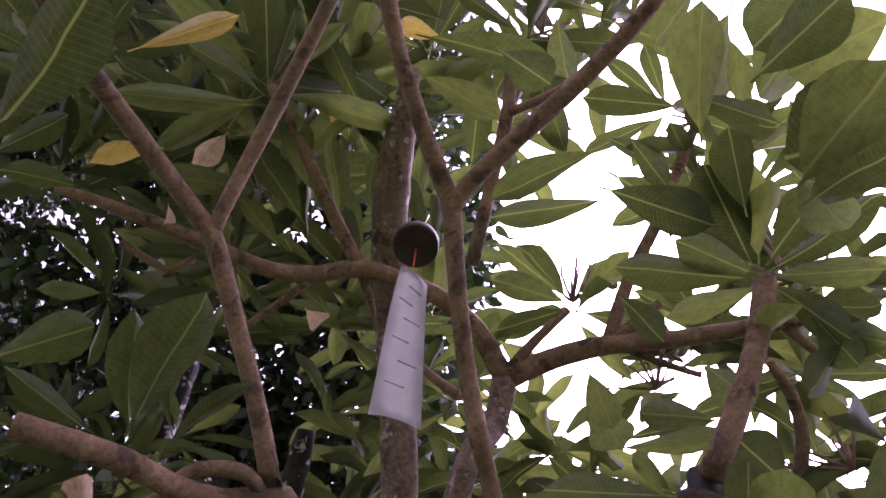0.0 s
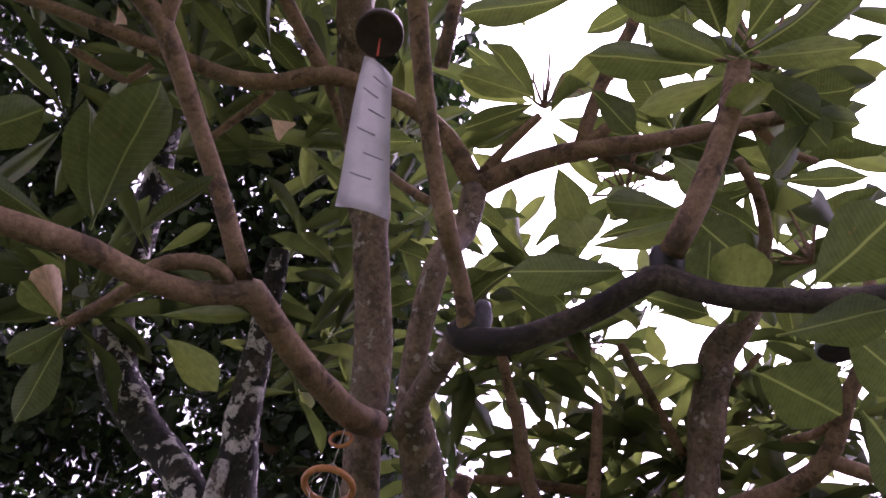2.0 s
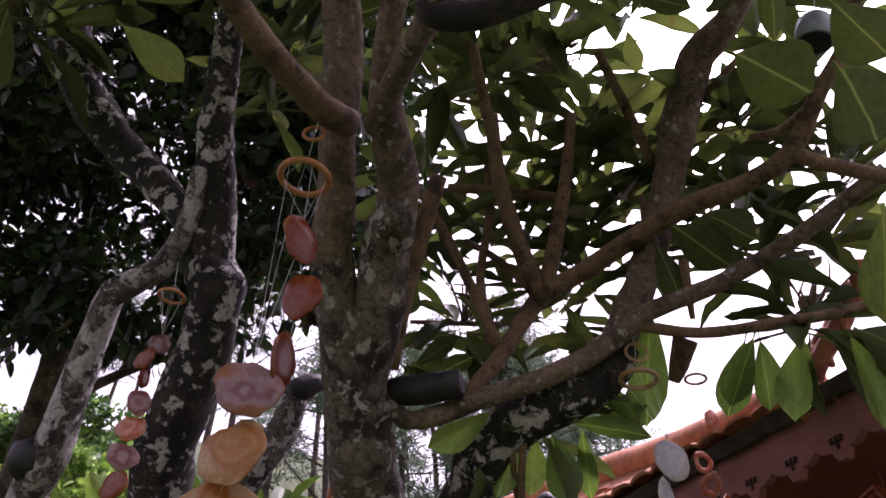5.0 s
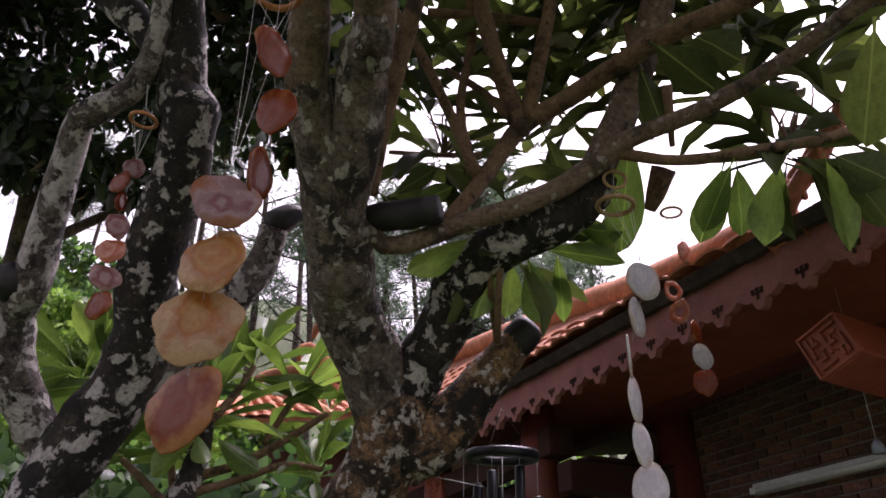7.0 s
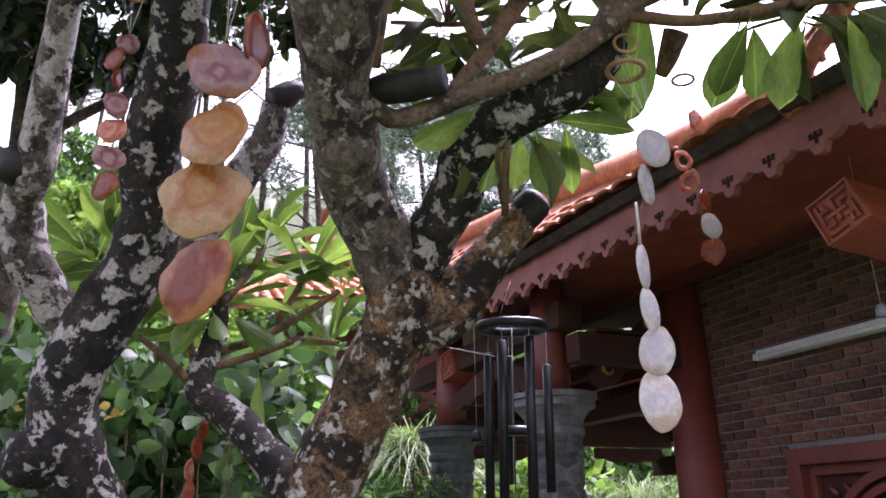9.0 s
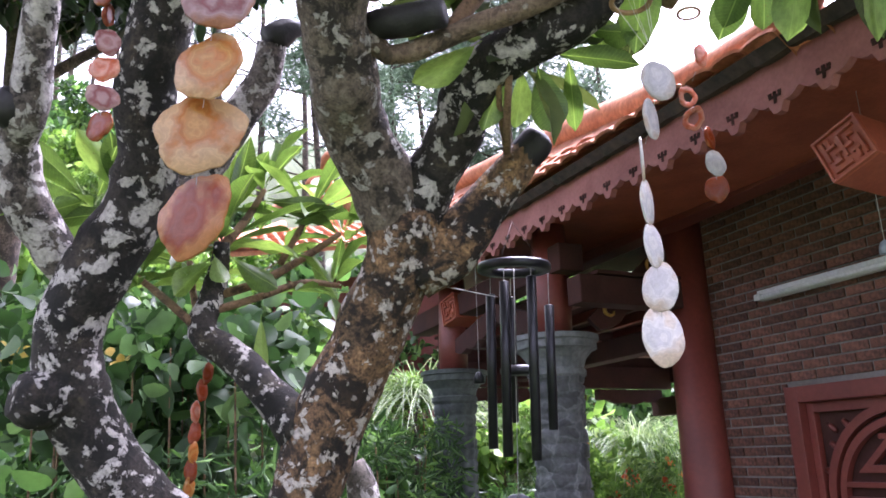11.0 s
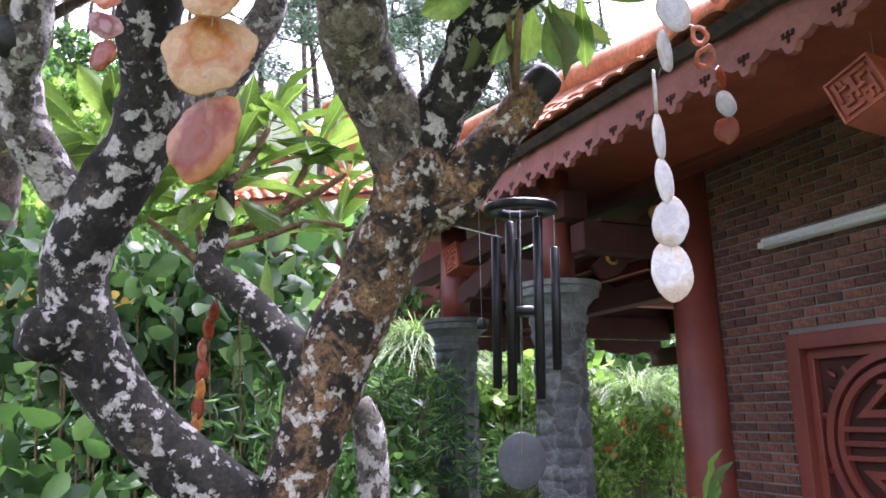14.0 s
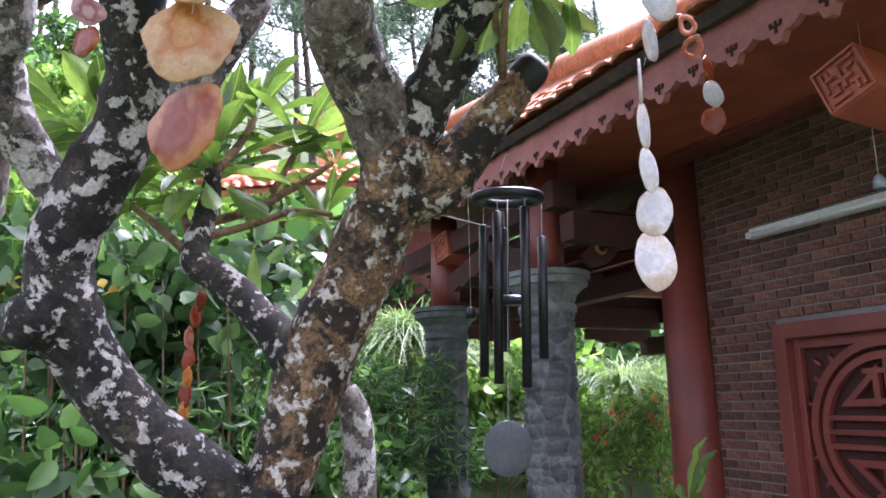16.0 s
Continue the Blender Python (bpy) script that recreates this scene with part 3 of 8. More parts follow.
def slice_bm(rx, rz, thick, seed, rough=0.07, hole=0.0):
    """A stone slice standing in the xz plane with an uneven outline and rounded rim; hole: a hollow in its middle."""
    rnd = random.Random(seed)
    ph = [rnd.uniform(0, 6.28) for _ in range(5)]
    bm = bmesh.new()
    n = 64

    def line(f, y):
        out = []
        for k in range(n):
            w = 2 * math.pi * k / n
            g = 1 + rough * (math.sin(2 * w + ph[0]) + 0.6 * math.sin(3 * w + ph[1]) + 0.5 * math.sin(5 * w + ph[2]) + 0.2 * math.sin(9 * w + ph[3]) + 0.14 * math.sin(17 * w + ph[4]) + 0.3 * noise.noise(Vector((2.2 * math.cos(w), 2.2 * math.sin(w), seed))))
            out.append(bm.verts.new((rx * f * g * math.cos(w), y, rz * f * g * math.sin(w))))
        return out

    steps = [(0.97, -thick / 2), (1.0, -thick / 4), (1.0, thick / 4), (0.97, thick / 2)]
    inner = max(hole, 0.35)
    steps = [(inner, -thick / 2), *steps, (inner, thick / 2)]
    rings = [line(f, y) for f, y in steps]
    for a, b in zip(rings, rings[1:]):
        for k in range(n):
            bm.faces.new((a[k], b[k], b[(k + 1) % n], a[(k + 1) % n]))
    if hole:
        a, b = rings[-1], rings[0]
        for k in range(n):
            bm.faces.new((a[k], b[k], b[(k + 1) % n], a[(k + 1) % n]))
    else:
        bm.faces.new(rings[0])
        bm.faces.new(rings[-1][::-1])
    return bm

# ---- ground and far hill ----
def rise(x, y):
    """Height of the ground: level by the house, a bank and a wooded hill behind."""
    far = max(0.0, y * 0.92 - x * 0.30 - 5.2)
    h = 0.46 * far - 0.10 * max(0.0, far - 9) - 0.2 * max(0.0, far - 45) - 0.155 * max(0.0, far - 80)
    h *= 1 + 0.75 * min(1.0, max(0.0, (-x - 2.5) / 4)) * max(0.0, 1 - max(0.0, far - 12) / 60)
    return h + min(1.0, far / 4) * (0.35 * noise.noise(Vector((x * 0.25, y * 0.25, 0))) + 0.9 * noise.noise(Vector((x * 0.05, y * 0.05, 3))))


def build_ground():
    xs = [-900, -400, -200, -110, -70, *[v * 1.25 for v in range(-40, 41)], 70, 110, 200, 400, 900]
    ys = [-900, -400, -150, -60, -25, *[v * 1.25 for v in range(-10, 60)], 90, 120, 180, 300, 900]
    verts = [(x, y, rise(x, y)) for y in ys for x in xs]
    w = len(xs)
    faces = [(j * w + i, j * w + i + 1, (j + 1) * w + i + 1, (j + 1) * w + i) for j in range(len(ys) - 1) for i in range(w - 1)]
    return tagged(new("ground", mesh_of("ground", verts, faces, EARTH)), "green planted earth rising to a wooded hill", "ground", "", "structure")


build_ground()


# ---- the garden tree ----
tree = thing("frangipani_tree", pose(0, 0, 0), "old many-stemmed frangipani with lichened bark and long leaves", "tree")
LOOSE = []
branch(tree, [(-0.480, 2.318, 1.340, 0.104), (-0.476, 2.317, 1.365, 0.103), (-0.412, 2.323, 1.562, 0.099), (-0.339, 2.308, 1.780, 0.116), (-0.234, 2.273, 2.000, 0.110), (-0.142, 2.203, 2.168, 0.108), (-0.096, 2.141, 2.317, 0.1172), (-0.078, 2.120, 2.380, 0.0934)], BARK_TAN, "trunk", 20, 0.03, 0.16, "rough tan and black bark with pale lichen crusts")
branch(tree, [(-0.545, 2.341, -0.100, 0.2400), (-0.54, 2.330, 0.700, 0.1750), (-0.523, 2.321, 1.164, 0.1220), (-0.476, 2.317, 1.365, 0.1035)], BARK_BASE, "trunk_foot", 20, 0.03, 0.16, "damp blackish bark at the foot of the trunk, shade painted in")
branch(tree, [(-0.560, 2.346, 0.300, 0.1500), (-0.566, 2.330, 1.100, 0.1300), (-0.586, 2.318, 1.285, 0.1120), (-0.645, 2.290, 1.365, 0.1020), (-0.722, 2.252, 1.432, 0.0965)], BARK_BASE, "stem_foot", 20, 0.03, 0.15, "damp blackish bark with few lichens, shade painted in")
branch(tree, [(-0.103, 2.180, 2.259, 0.0943), (-0.150, 2.067, 2.423, 0.1006), (-0.225, 1.920, 2.564, 0.0958), (-0.234, 1.788, 2.636, 0.0963), (-0.252, 1.634, 2.759, 0.0855), (-0.270, 1.557, 2.815, 0.0662), (-0.297, 1.434, 2.920, 0.0592), (-0.298, 1.337, 2.999, 0.0542)], BARK_UPPER, "stem", 16, 0.03, 0.12)
branch(tree, [(-0.297, 1.434, 2.920, 0.0570), (-0.299, 1.346, 2.989, 0.0542), (-0.286, 1.296, 3.024, 0.0498), (-0.275, 1.164, 3.137, 0.0464), (-0.263, 0.993, 3.338, 0.0504), (-0.280, 0.806, 3.528, 0.0488), (-0.287, 0.752, 3.611, 0.0568), (-0.310, 0.561, 3.712, 0.0521), (-0.311, 0.316, 3.769, 0.0496), (-0.288, 0.130, 3.785, 0.0471), (-0.254, -0.006, 3.777, 0.0298), (-0.237, -0.105, 3.784, 0.0222)], BARK_STEM, "stem", 16, 0.03, 0.12)
branch(tree, [(-0.235, 1.668, 2.727, 0.0690), (-0.178, 1.482, 2.869, 0.0678), (-0.154, 1.328, 2.993, 0.0635), (-0.132, 1.292, 2.947, 0.0537), (-0.125, 1.232, 3.004, 0.0527)], BARK_UPPER, "stem", 14, 0.04, 0.1)
branch(tree, [(-0.132, 1.292, 2.947, 0.0516), (-0.122, 1.177, 3.049, 0.0517), (-0.141, 1.036, 3.101, 0.0433), (-0.137, 0.908, 3.156, 0.0291), (-0.107, 0.783, 3.224, 0.0301), (-0.072, 0.693, 3.293, 0.0276), (-0.027, 0.721, 3.415, 0.0300), (0.003, 0.650, 3.531, 0.0324)], BARK_STEM, "stem", 14, 0.04, 0.1)
branch(tree, [(-0.102, 2.166, 2.272, 0.0853), (-0.026, 2.088, 2.438, 0.0880), (0.065, 1.977, 2.562, 0.0794), (0.121, 1.857, 2.665, 0.0731), (0.276, 1.765, 2.726, 0.0669), (0.414, 1.710, 2.777, 0.0669), (0.471, 1.675, 2.867, 0.0630)], BARK_LICHEN, "limb", 16, 0.04, 0.16, "dark crusted limb with lichen")
branch(tree, [(0.431, 1.703, 2.801, 0.0512), (0.501, 1.658, 2.933, 0.0498), (0.575, 1.624, 3.105, 0.0457), (0.656, 1.551, 3.324, 0.0476), (0.703, 1.419, 3.511, 0.0530), (0.757, 1.295, 3.663, 0.0571), (0.828, 1.198, 3.706, 0.0421), (0.884, 1.074, 3.765, 0.0286)], BARK_STEM, "limb", 14, 0.04, 0.16)
branch(tree, [(-0.073, 2.191, 2.190, 0.0853), (0.030, 2.164, 2.252, 0.0934), (0.124, 2.127, 2.353, 0.0748), (0.208, 2.093, 2.454, 0.0631), (0.274, 2.065, 2.527, 0.0497)], BARK_TAN, "stub", 14, 0.04, 0.12)
branch(tree, [(0.248, 2.078, 2.498, 0.0490), (0.272, 2.068, 2.524, 0.0530), (0.300, 2.056, 2.553, 0.0530), (0.316, 2.049, 2.570, 0.0440), (0.324, 2.045, 2.578, 0.0200)], TAR, "tarred_end", 14, 0.04, 0.06, "black tarred cut end")
branch(tree, [(-0.162, 1.694, 2.738, 0.0308), (-0.116, 1.681, 2.729, 0.0412), (-0.048, 1.654, 2.722, 0.0421), (0.033, 1.622, 2.720, 0.0385)], TAR, "tarred_stub", 16, 0.04, 0.05, "thick stub painted with black tar")
branch(tree, [(-0.292, 2.482, 1.647, 0.0338), (-0.261, 2.486, 1.566, 0.0507), (-0.249, 2.501, 1.415, 0.0530), (-0.251, 2.497, 1.210, 0.0573)], BARK_PALE, "stem", 12, 0.04, 0.14)
branch(tree, [(-0.700, 2.262, 1.410, 0.097), (-0.722, 2.252, 1.432, 0.096), (-0.860, 2.192, 1.560, 0.092), (-0.970, 2.137, 1.712, 0.093), (-1.021, 2.078, 1.865, 0.096), (-1.021, 2.038, 2.033, 0.091), (-0.957, 2.007, 2.186, 0.100), (-0.863, 1.982, 2.324, 0.092), (-0.795, 1.913, 2.477, 0.0846), (-0.776, 1.806, 2.640, 0.0829), (-0.691, 1.695, 2.887, 0.0778), (-0.655, 1.581, 3.057, 0.0727), (-0.690, 1.622, 3.030, 0.0726), (-0.696, 1.532, 3.228, 0.0654), (-0.701, 1.391, 3.448, 0.0541), (-0.670, 1.228, 3.663, 0.0414), (-0.632, 1.043, 3.859, 0.0319)], BARK_LICHEN, "stem", 20, 0.03, 0.15, "black bark thickly crusted with pale grey lichen")
branch(tree, [(-1.023, 2.028, 2.160, 0.0528), (-1.080, 1.966, 2.265, 0.0633), (-1.120, 1.893, 2.368, 0.0613), (-1.113, 1.823, 2.505, 0.0541), (-1.066, 1.770, 2.534, 0.0536), (-1.033, 1.720, 2.671, 0.0467), (-0.986, 1.640, 2.847, 0.0415), (-0.946, 1.582, 2.959, 0.0380), (-0.911, 1.556, 2.975, 0.0389), (-0.806, 1.551, 3.057, 0.0346), (-0.747, 1.489, 3.171, 0.0294), (-0.725, 1.418, 3.307, 0.0263)], BARK_PALE, "limb", 12, 0.04, 0.12)
branch(tree, [(-1.130, 1.756, 2.535, 0.0434), (-1.103, 1.752, 2.552, 0.0622), (-1.086, 1.762, 2.578, 0.0521)], TAR, "tarred_scar", 12, 0.04, 0.12, "black tarred pruning scar")
branch(tree, [(-0.834, 1.998, 2.346, 0.0689), (-0.743, 2.059, 2.454, 0.0671), (-0.658, 2.085, 2.589, 0.0613), (-0.582, 2.098, 2.724, 0.0553), (-0.530, 2.100, 2.809, 0.0503), (-0.501, 2.051, 2.910, 0.0451)], BARK_PALE, "limb", 12, 0.04, 0.12)
branch(tree, [(-0.505, 2.039, 2.909, 0.0449), (-0.458, 2.058, 2.955, 0.0417), (-0.410, 2.072, 2.970, 0.0228)], TAR, "tarred_end", 10, 0.04, 0.15)
branch(tree, [(-0.732, 1.606, 3.203, 0.0451), (-0.956, 1.575, 3.435, 0.0567), (-1.083, 1.535, 3.552, 0.0629), (-1.188, 1.412, 3.670, 0.0682), (-1.225, 1.285, 3.815, 0.0631), (-1.167, 1.076, 4.044, 0.0536), (-1.129, 0.911, 4.206, 0.0480), (-1.076, 0.691, 4.372, 0.0399)], BARK_LICHEN, "limb", 12, 0.04, 0.16)
branch(tree, [(-1.015, 2.077, 1.889, 0.0876), (-1.061, 2.038, 1.838, 0.0868), (-1.098, 1.985, 1.828, 0.0720), (-1.120, 1.961, 1.830, 0.0427)], BARK_LICHEN, "burl", 12, 0.04, 0.2)
branch(tree, [(-0.426, 2.317, 1.747, 0.0798), (-0.514, 2.311, 1.843, 0.0590), (-0.647, 2.334, 1.971, 0.0516), (-0.756, 2.339, 2.055, 0.0470), (-0.750, 2.373, 2.154, 0.0403), (-0.731, 2.399, 2.285, 0.0332), (-0.721, 2.378, 2.366, 0.0254)], BARK_LICHEN, "limb", 12, 0.04, 0.14)
branch(tree, [(-0.726, 2.384, 2.185, 0.0154), (-0.595, 2.447, 2.247, 0.0156), (-0.444, 2.548, 2.374, 0.0132), (-0.361, 2.591, 2.450, 0.0103)], BARK_LIMB, "twig", 8, 0.04, 0.08)
branch(tree, [(-0.735, 2.362, 2.129, 0.0143), (-0.602, 2.409, 2.180, 0.0125), (-0.467, 2.476, 2.243, 0.0117), (-0.345, 2.498, 2.233, 0.0098)], BARK_LIMB, "twig", 8, 0.04, 0.08)
branch(tree, [(-0.773, 2.330, 2.072, 0.0150), (-0.886, 2.321, 2.172, 0.0125), (-0.973, 2.325, 2.239, 0.0098)], BARK_LIMB, "twig", 8, 0.04, 0.08)
branch(tree, [(-0.769, 2.349, 2.094, 0.0133), (-0.813, 2.396, 2.199, 0.0117), (-0.838, 2.412, 2.310, 0.0100)], BARK_LIMB, "twig", 8, 0.04, 0.08)
branch(tree, [(-0.722, 2.383, 2.348, 0.0176), (-0.666, 2.466, 2.475, 0.0142), (-0.629, 2.537, 2.605, 0.0105)], BARK_LIMB, "twig", 8, 0.04, 0.08)
branch(tree, [(-0.550, 2.491, 2.318, 0.0120), (-0.509, 2.567, 2.444, 0.0124), (-0.480, 2.597, 2.529, 0.0095)], BARK_LIMB, "twig", 8, 0.04, 0.08)
branch(tree, [(-0.242, 1.085, 3.125, 0.0375), (-0.277, 0.980, 3.050, 0.0340), (-0.312, 0.884, 3.018, 0.0304), (-0.357, 0.771, 2.992, 0.0280), (-0.402, 0.669, 2.998, 0.0272), (-0.429, 0.601, 2.991, 0.0296), (-0.447, 0.591, 2.978, 0.0255), (-0.516, 0.567, 2.939, 0.0224), (-0.587, 0.507, 2.902, 0.0220), (-0.647, 0.433, 2.872, 0.0224), (-0.702, 0.378, 2.838, 0.0230), (-0.783, 0.320, 2.808, 0.0221)], BARK_LIMB, "limb", 14, 0.04, 0.07)
branch(tree, [(-0.434, 0.612, 2.982, 0.0200), (-0.448, 0.572, 3.008, 0.0182), (-0.463, 0.509, 3.044, 0.0174), (-0.438, 0.563, 2.982, 0.0201), (-0.481, 0.450, 3.073, 0.0186), (-0.531, 0.319, 3.153, 0.0188), (-0.573, 0.198, 3.214, 0.0209), (-0.597, 0.148, 3.245, 0.0222), (-0.617, 0.119, 3.247, 0.0202), (-0.667, 0.015, 3.232, 0.0190), (-0.727, -0.124, 3.197, 0.0196), (-0.772, -0.240, 3.163, 0.0194), (-0.787, -0.344, 3.124, 0.0190)], BARK_LIMB, "branch", 12, 0.04, 0.06)
branch(tree, [(-0.593, 0.154, 3.245, 0.0167), (-0.578, 0.118, 3.263, 0.0157), (-0.539, 0.039, 3.323, 0.0170), (-0.474, -0.078, 3.381, 0.0171), (-0.414, -0.187, 3.423, 0.0162), (-0.347, -0.307, 3.456, 0.0162)], BARK_LIMB, "branch", 12, 0.04, 0.06)
branch(tree, [(-0.596, 0.513, 2.906, 0.0136), (-0.573, 0.505, 2.936, 0.0146), (-0.534, 0.507, 2.954, 0.0156), (-0.490, 0.520, 2.966, 0.0156), (-0.467, 0.547, 2.972, 0.0147), (-0.455, 0.589, 2.976, 0.0139)], BARK_LIMB, "branch", 10, 0.04, 0.05)
branch(tree, [(-0.588, 0.519, 2.907, 0.0143), (-0.654, 0.555, 2.900, 0.0135), (-0.709, 0.578, 2.877, 0.0114), (-0.747, 0.588, 2.858, 0.0104)], BARK_LIMB, "branch", 10, 0.04, 0.06)
branch(tree, [(-0.161, 1.068, 3.096, 0.0383), (-0.115, 0.914, 3.051, 0.0278), (-0.055, 0.751, 2.981, 0.0251), (-0.015, 0.658, 2.940, 0.0280)], BARK_STEM, "branch", 12, 0.04, 0.1)
branch(tree, [(-0.017, 0.668, 2.932, 0.0217), (-0.011, 0.618, 2.943, 0.0187), (-0.033, 0.531, 3.007, 0.0169), (-0.044, 0.477, 3.000, 0.0187), (-0.072, 0.361, 3.084, 0.0171), (-0.092, 0.222, 3.163, 0.0181), (-0.102, 0.103, 3.218, 0.0192), (-0.117, 0.051, 3.233, 0.0192), (-0.161, -0.063, 3.266, 0.0174), (-0.203, -0.197, 3.302, 0.0166), (-0.229, -0.328, 3.326, 0.0169)], BARK_LIMB, "branch", 12, 0.04, 0.06)
branch(tree, [(-0.102, 0.098, 3.219, 0.0172), (-0.078, 0.057, 3.233, 0.0172), (0.006, -0.018, 3.265, 0.0194), (0.113, -0.108, 3.298, 0.0186), (0.217, -0.208, 3.319, 0.0179), (0.286, -0.297, 3.312, 0.0169)], BARK_LIMB, "branch", 12, 0.04, 0.06)
branch(tree, [(-0.032, 0.661, 2.949, 0.0271), (-0.002, 0.655, 2.917, 0.0286), (0.061, 0.640, 2.891, 0.0259), (0.149, 0.596, 2.879, 0.0233), (0.233, 0.544, 2.877, 0.0220), (0.301, 0.487, 2.872, 0.0227), (0.341, 0.487, 2.862, 0.0227), (0.402, 0.489, 2.828, 0.0195), (0.475, 0.482, 2.804, 0.0195), (0.584, 0.454, 2.767, 0.0205), (0.684, 0.414, 2.729, 0.0215)], BARK_DARK, "limb", 12, 0.04, 0.08, "dark weathered limb")
branch(tree, [(0.330, 0.494, 2.873, 0.0248), (0.333, 0.476, 2.906, 0.0302), (0.335, 0.460, 2.926, 0.0254)], TAR, "tarred_knot", 12, 0.04, 0.15)
branch(tree, [(-0.002, 0.654, 2.930, 0.0299), (0.015, 0.630, 2.959, 0.0237), (0.022, 0.615, 2.981, 0.0119)], TAR, "tarred_knot", 12, 0.04, 0.2)
branch(tree, [(0.329, 0.438, 2.876, 0.0222), (0.383, 0.375, 2.952, 0.0218), (0.440, 0.304, 3.059, 0.0207), (0.486, 0.246, 3.176, 0.0232), (0.490, 0.221, 3.197, 0.0198)], BARK_LIMB, "branch", 12, 0.04, 0.06)
branch(tree, [(0.003, 0.650, 3.531, 0.0295), (-0.073, 0.545, 3.609, 0.0253), (-0.180, 0.463, 3.641, 0.0238), (-0.284, 0.418, 3.648, 0.0223), (-0.380, 0.388, 3.643, 0.0253), (-0.490, 0.404, 3.633, 0.0226), (-0.607, 0.389, 3.626, 0.0213), (-0.726, 0.342, 3.635, 0.0200), (-0.875, 0.282, 3.648, 0.0189), (-1.020, 0.221, 3.652, 0.0162), (-1.159, 0.168, 3.645, 0.0132)], BARK_LIMB, "branch", 10, 0.04, 0.07)
branch(tree, [(-0.377, 0.388, 3.644, 0.0208), (-0.445, 0.267, 3.695, 0.0180), (-0.521, 0.103, 3.744, 0.0167), (-0.574, 0.006, 3.781, 0.0154), (-0.610, -0.066, 3.792, 0.0139)], BARK_LIMB, "branch", 10, 0.04, 0.06)
branch(tree, [(-0.002, 0.650, 3.531, 0.0309), (0.056, 0.632, 3.551, 0.0296), (0.129, 0.609, 3.571, 0.0283), (0.265, 0.575, 3.585, 0.0269), (0.438, 0.550, 3.574, 0.0226), (0.605, 0.502, 3.547, 0.0210), (0.797, 0.447, 3.517, 0.0167)], BARK_LIMB, "branch", 10, 0.04, 0.07)
branch(tree, [(0.265, 0.572, 3.587, 0.0194), (0.326, 0.450, 3.702, 0.0185), (0.406, 0.322, 3.790, 0.0174), (0.482, 0.200, 3.917, 0.0165), (0.540, 0.072, 3.984, 0.0135)], BARK_LIMB, "twig", 8, 0.04, 0.06)
branch(tree, [(0.280, 0.568, 3.587, 0.0180), (0.338, 0.522, 3.611, 0.0165), (0.397, 0.472, 3.622, 0.0135)], BARK_LIMB, "twig", 8, 0.04, 0.06)
branch(tree, [(0.005, 0.635, 3.539, 0.0162), (0.086, 0.566, 3.597, 0.0134), (0.167, 0.504, 3.645, 0.0120)], BARK_LIMB, "twig", 8, 0.04, 0.06)
branch(tree, [(-0.079, 0.345, 3.557, 0.0181), (-0.035, 0.176, 3.669, 0.0171), (0.010, -0.005, 3.762, 0.0176), (0.017, -0.138, 3.831, 0.0165)], BARK_LIMB, "twig", 8, 0.04, 0.06)
branch(tree, [(0.010, 0.007, 3.750, 0.0131), (0.081, -0.020, 3.753, 0.0131), (0.165, -0.060, 3.763, 0.0103)], BARK_LIMB, "twig", 8, 0.04, 0.06)
branch(tree, [(-0.371, 0.411, 3.636, 0.0134), (-0.349, 0.466, 3.616, 0.0119), (-0.344, 0.515, 3.616, 0.0075)], BARK_LIMB, "twig", 8, 0.04, 0.06)
branch(tree, [(-0.114, 0.652, 3.456, 0.0129), (-0.175, 0.643, 3.515, 0.0125), (-0.231, 0.626, 3.576, 0.0105)], BARK_LIMB, "twig", 8, 0.04, 0.06)
branch(tree, [(-1.003, 0.315, 3.630, 0.0113), (-0.921, 0.366, 3.618, 0.0112), (-0.875, 0.389, 3.608, 0.0095)], BARK_LIMB, "twig", 8, 0.04, 0.06)
branch(tree, [(-0.875, 0.389, 3.608, 0.0095), (-0.817, 0.361, 3.646, 0.0095)], BARK_LIMB, "twig", 8, 0.04, 0.06)
branch(tree, [(-0.511, 0.421, 3.620, 0.0105), (-0.601, 0.486, 3.619, 0.0108), (-0.698, 0.550, 3.611, 0.0095)], BARK_LIMB, "twig", 8, 0.04, 0.06)
branch(tree, [(0.302, 0.579, 3.589, 0.0120), (0.387, 0.615, 3.575, 0.0106), (0.501, 0.647, 3.562, 0.0092)], BARK_LIMB, "twig", 8, 0.04, 0.06)
branch(tree, [(0.677, 0.491, 3.526, 0.0135), (0.750, 0.550, 3.524, 0.0123), (0.836, 0.582, 3.527, 0.0095)], BARK_LIMB, "twig", 8, 0.04, 0.06)
branch(tree, [(0.606, 0.524, 3.417, 0.0114), (0.664, 0.606, 3.407, 0.0147), (0.697, 0.714, 3.385, 0.0165), (0.675, 0.811, 3.324, 0.0180)], BARK_LIMB, "twig", 8, 0.04, 0.06)
branch(tree, [(-0.176, 1.690, 2.723, 0.0276), (-0.114, 1.720, 2.662, 0.0263), (-0.022, 1.698, 2.668, 0.0272), (0.114, 1.672, 2.712, 0.0272), (0.235, 1.654, 2.745, 0.0285), (0.371, 1.622, 2.798, 0.0300), (0.482, 1.575, 2.863, 0.0279), (0.532, 1.549, 2.895, 0.0256), (0.725, 1.467, 2.941, 0.0234), (0.899, 1.330, 2.991, 0.0222), (1.051, 1.164, 3.046, 0.0209)], BARK_STEM, "limb", 12, 0.04, 0.1)
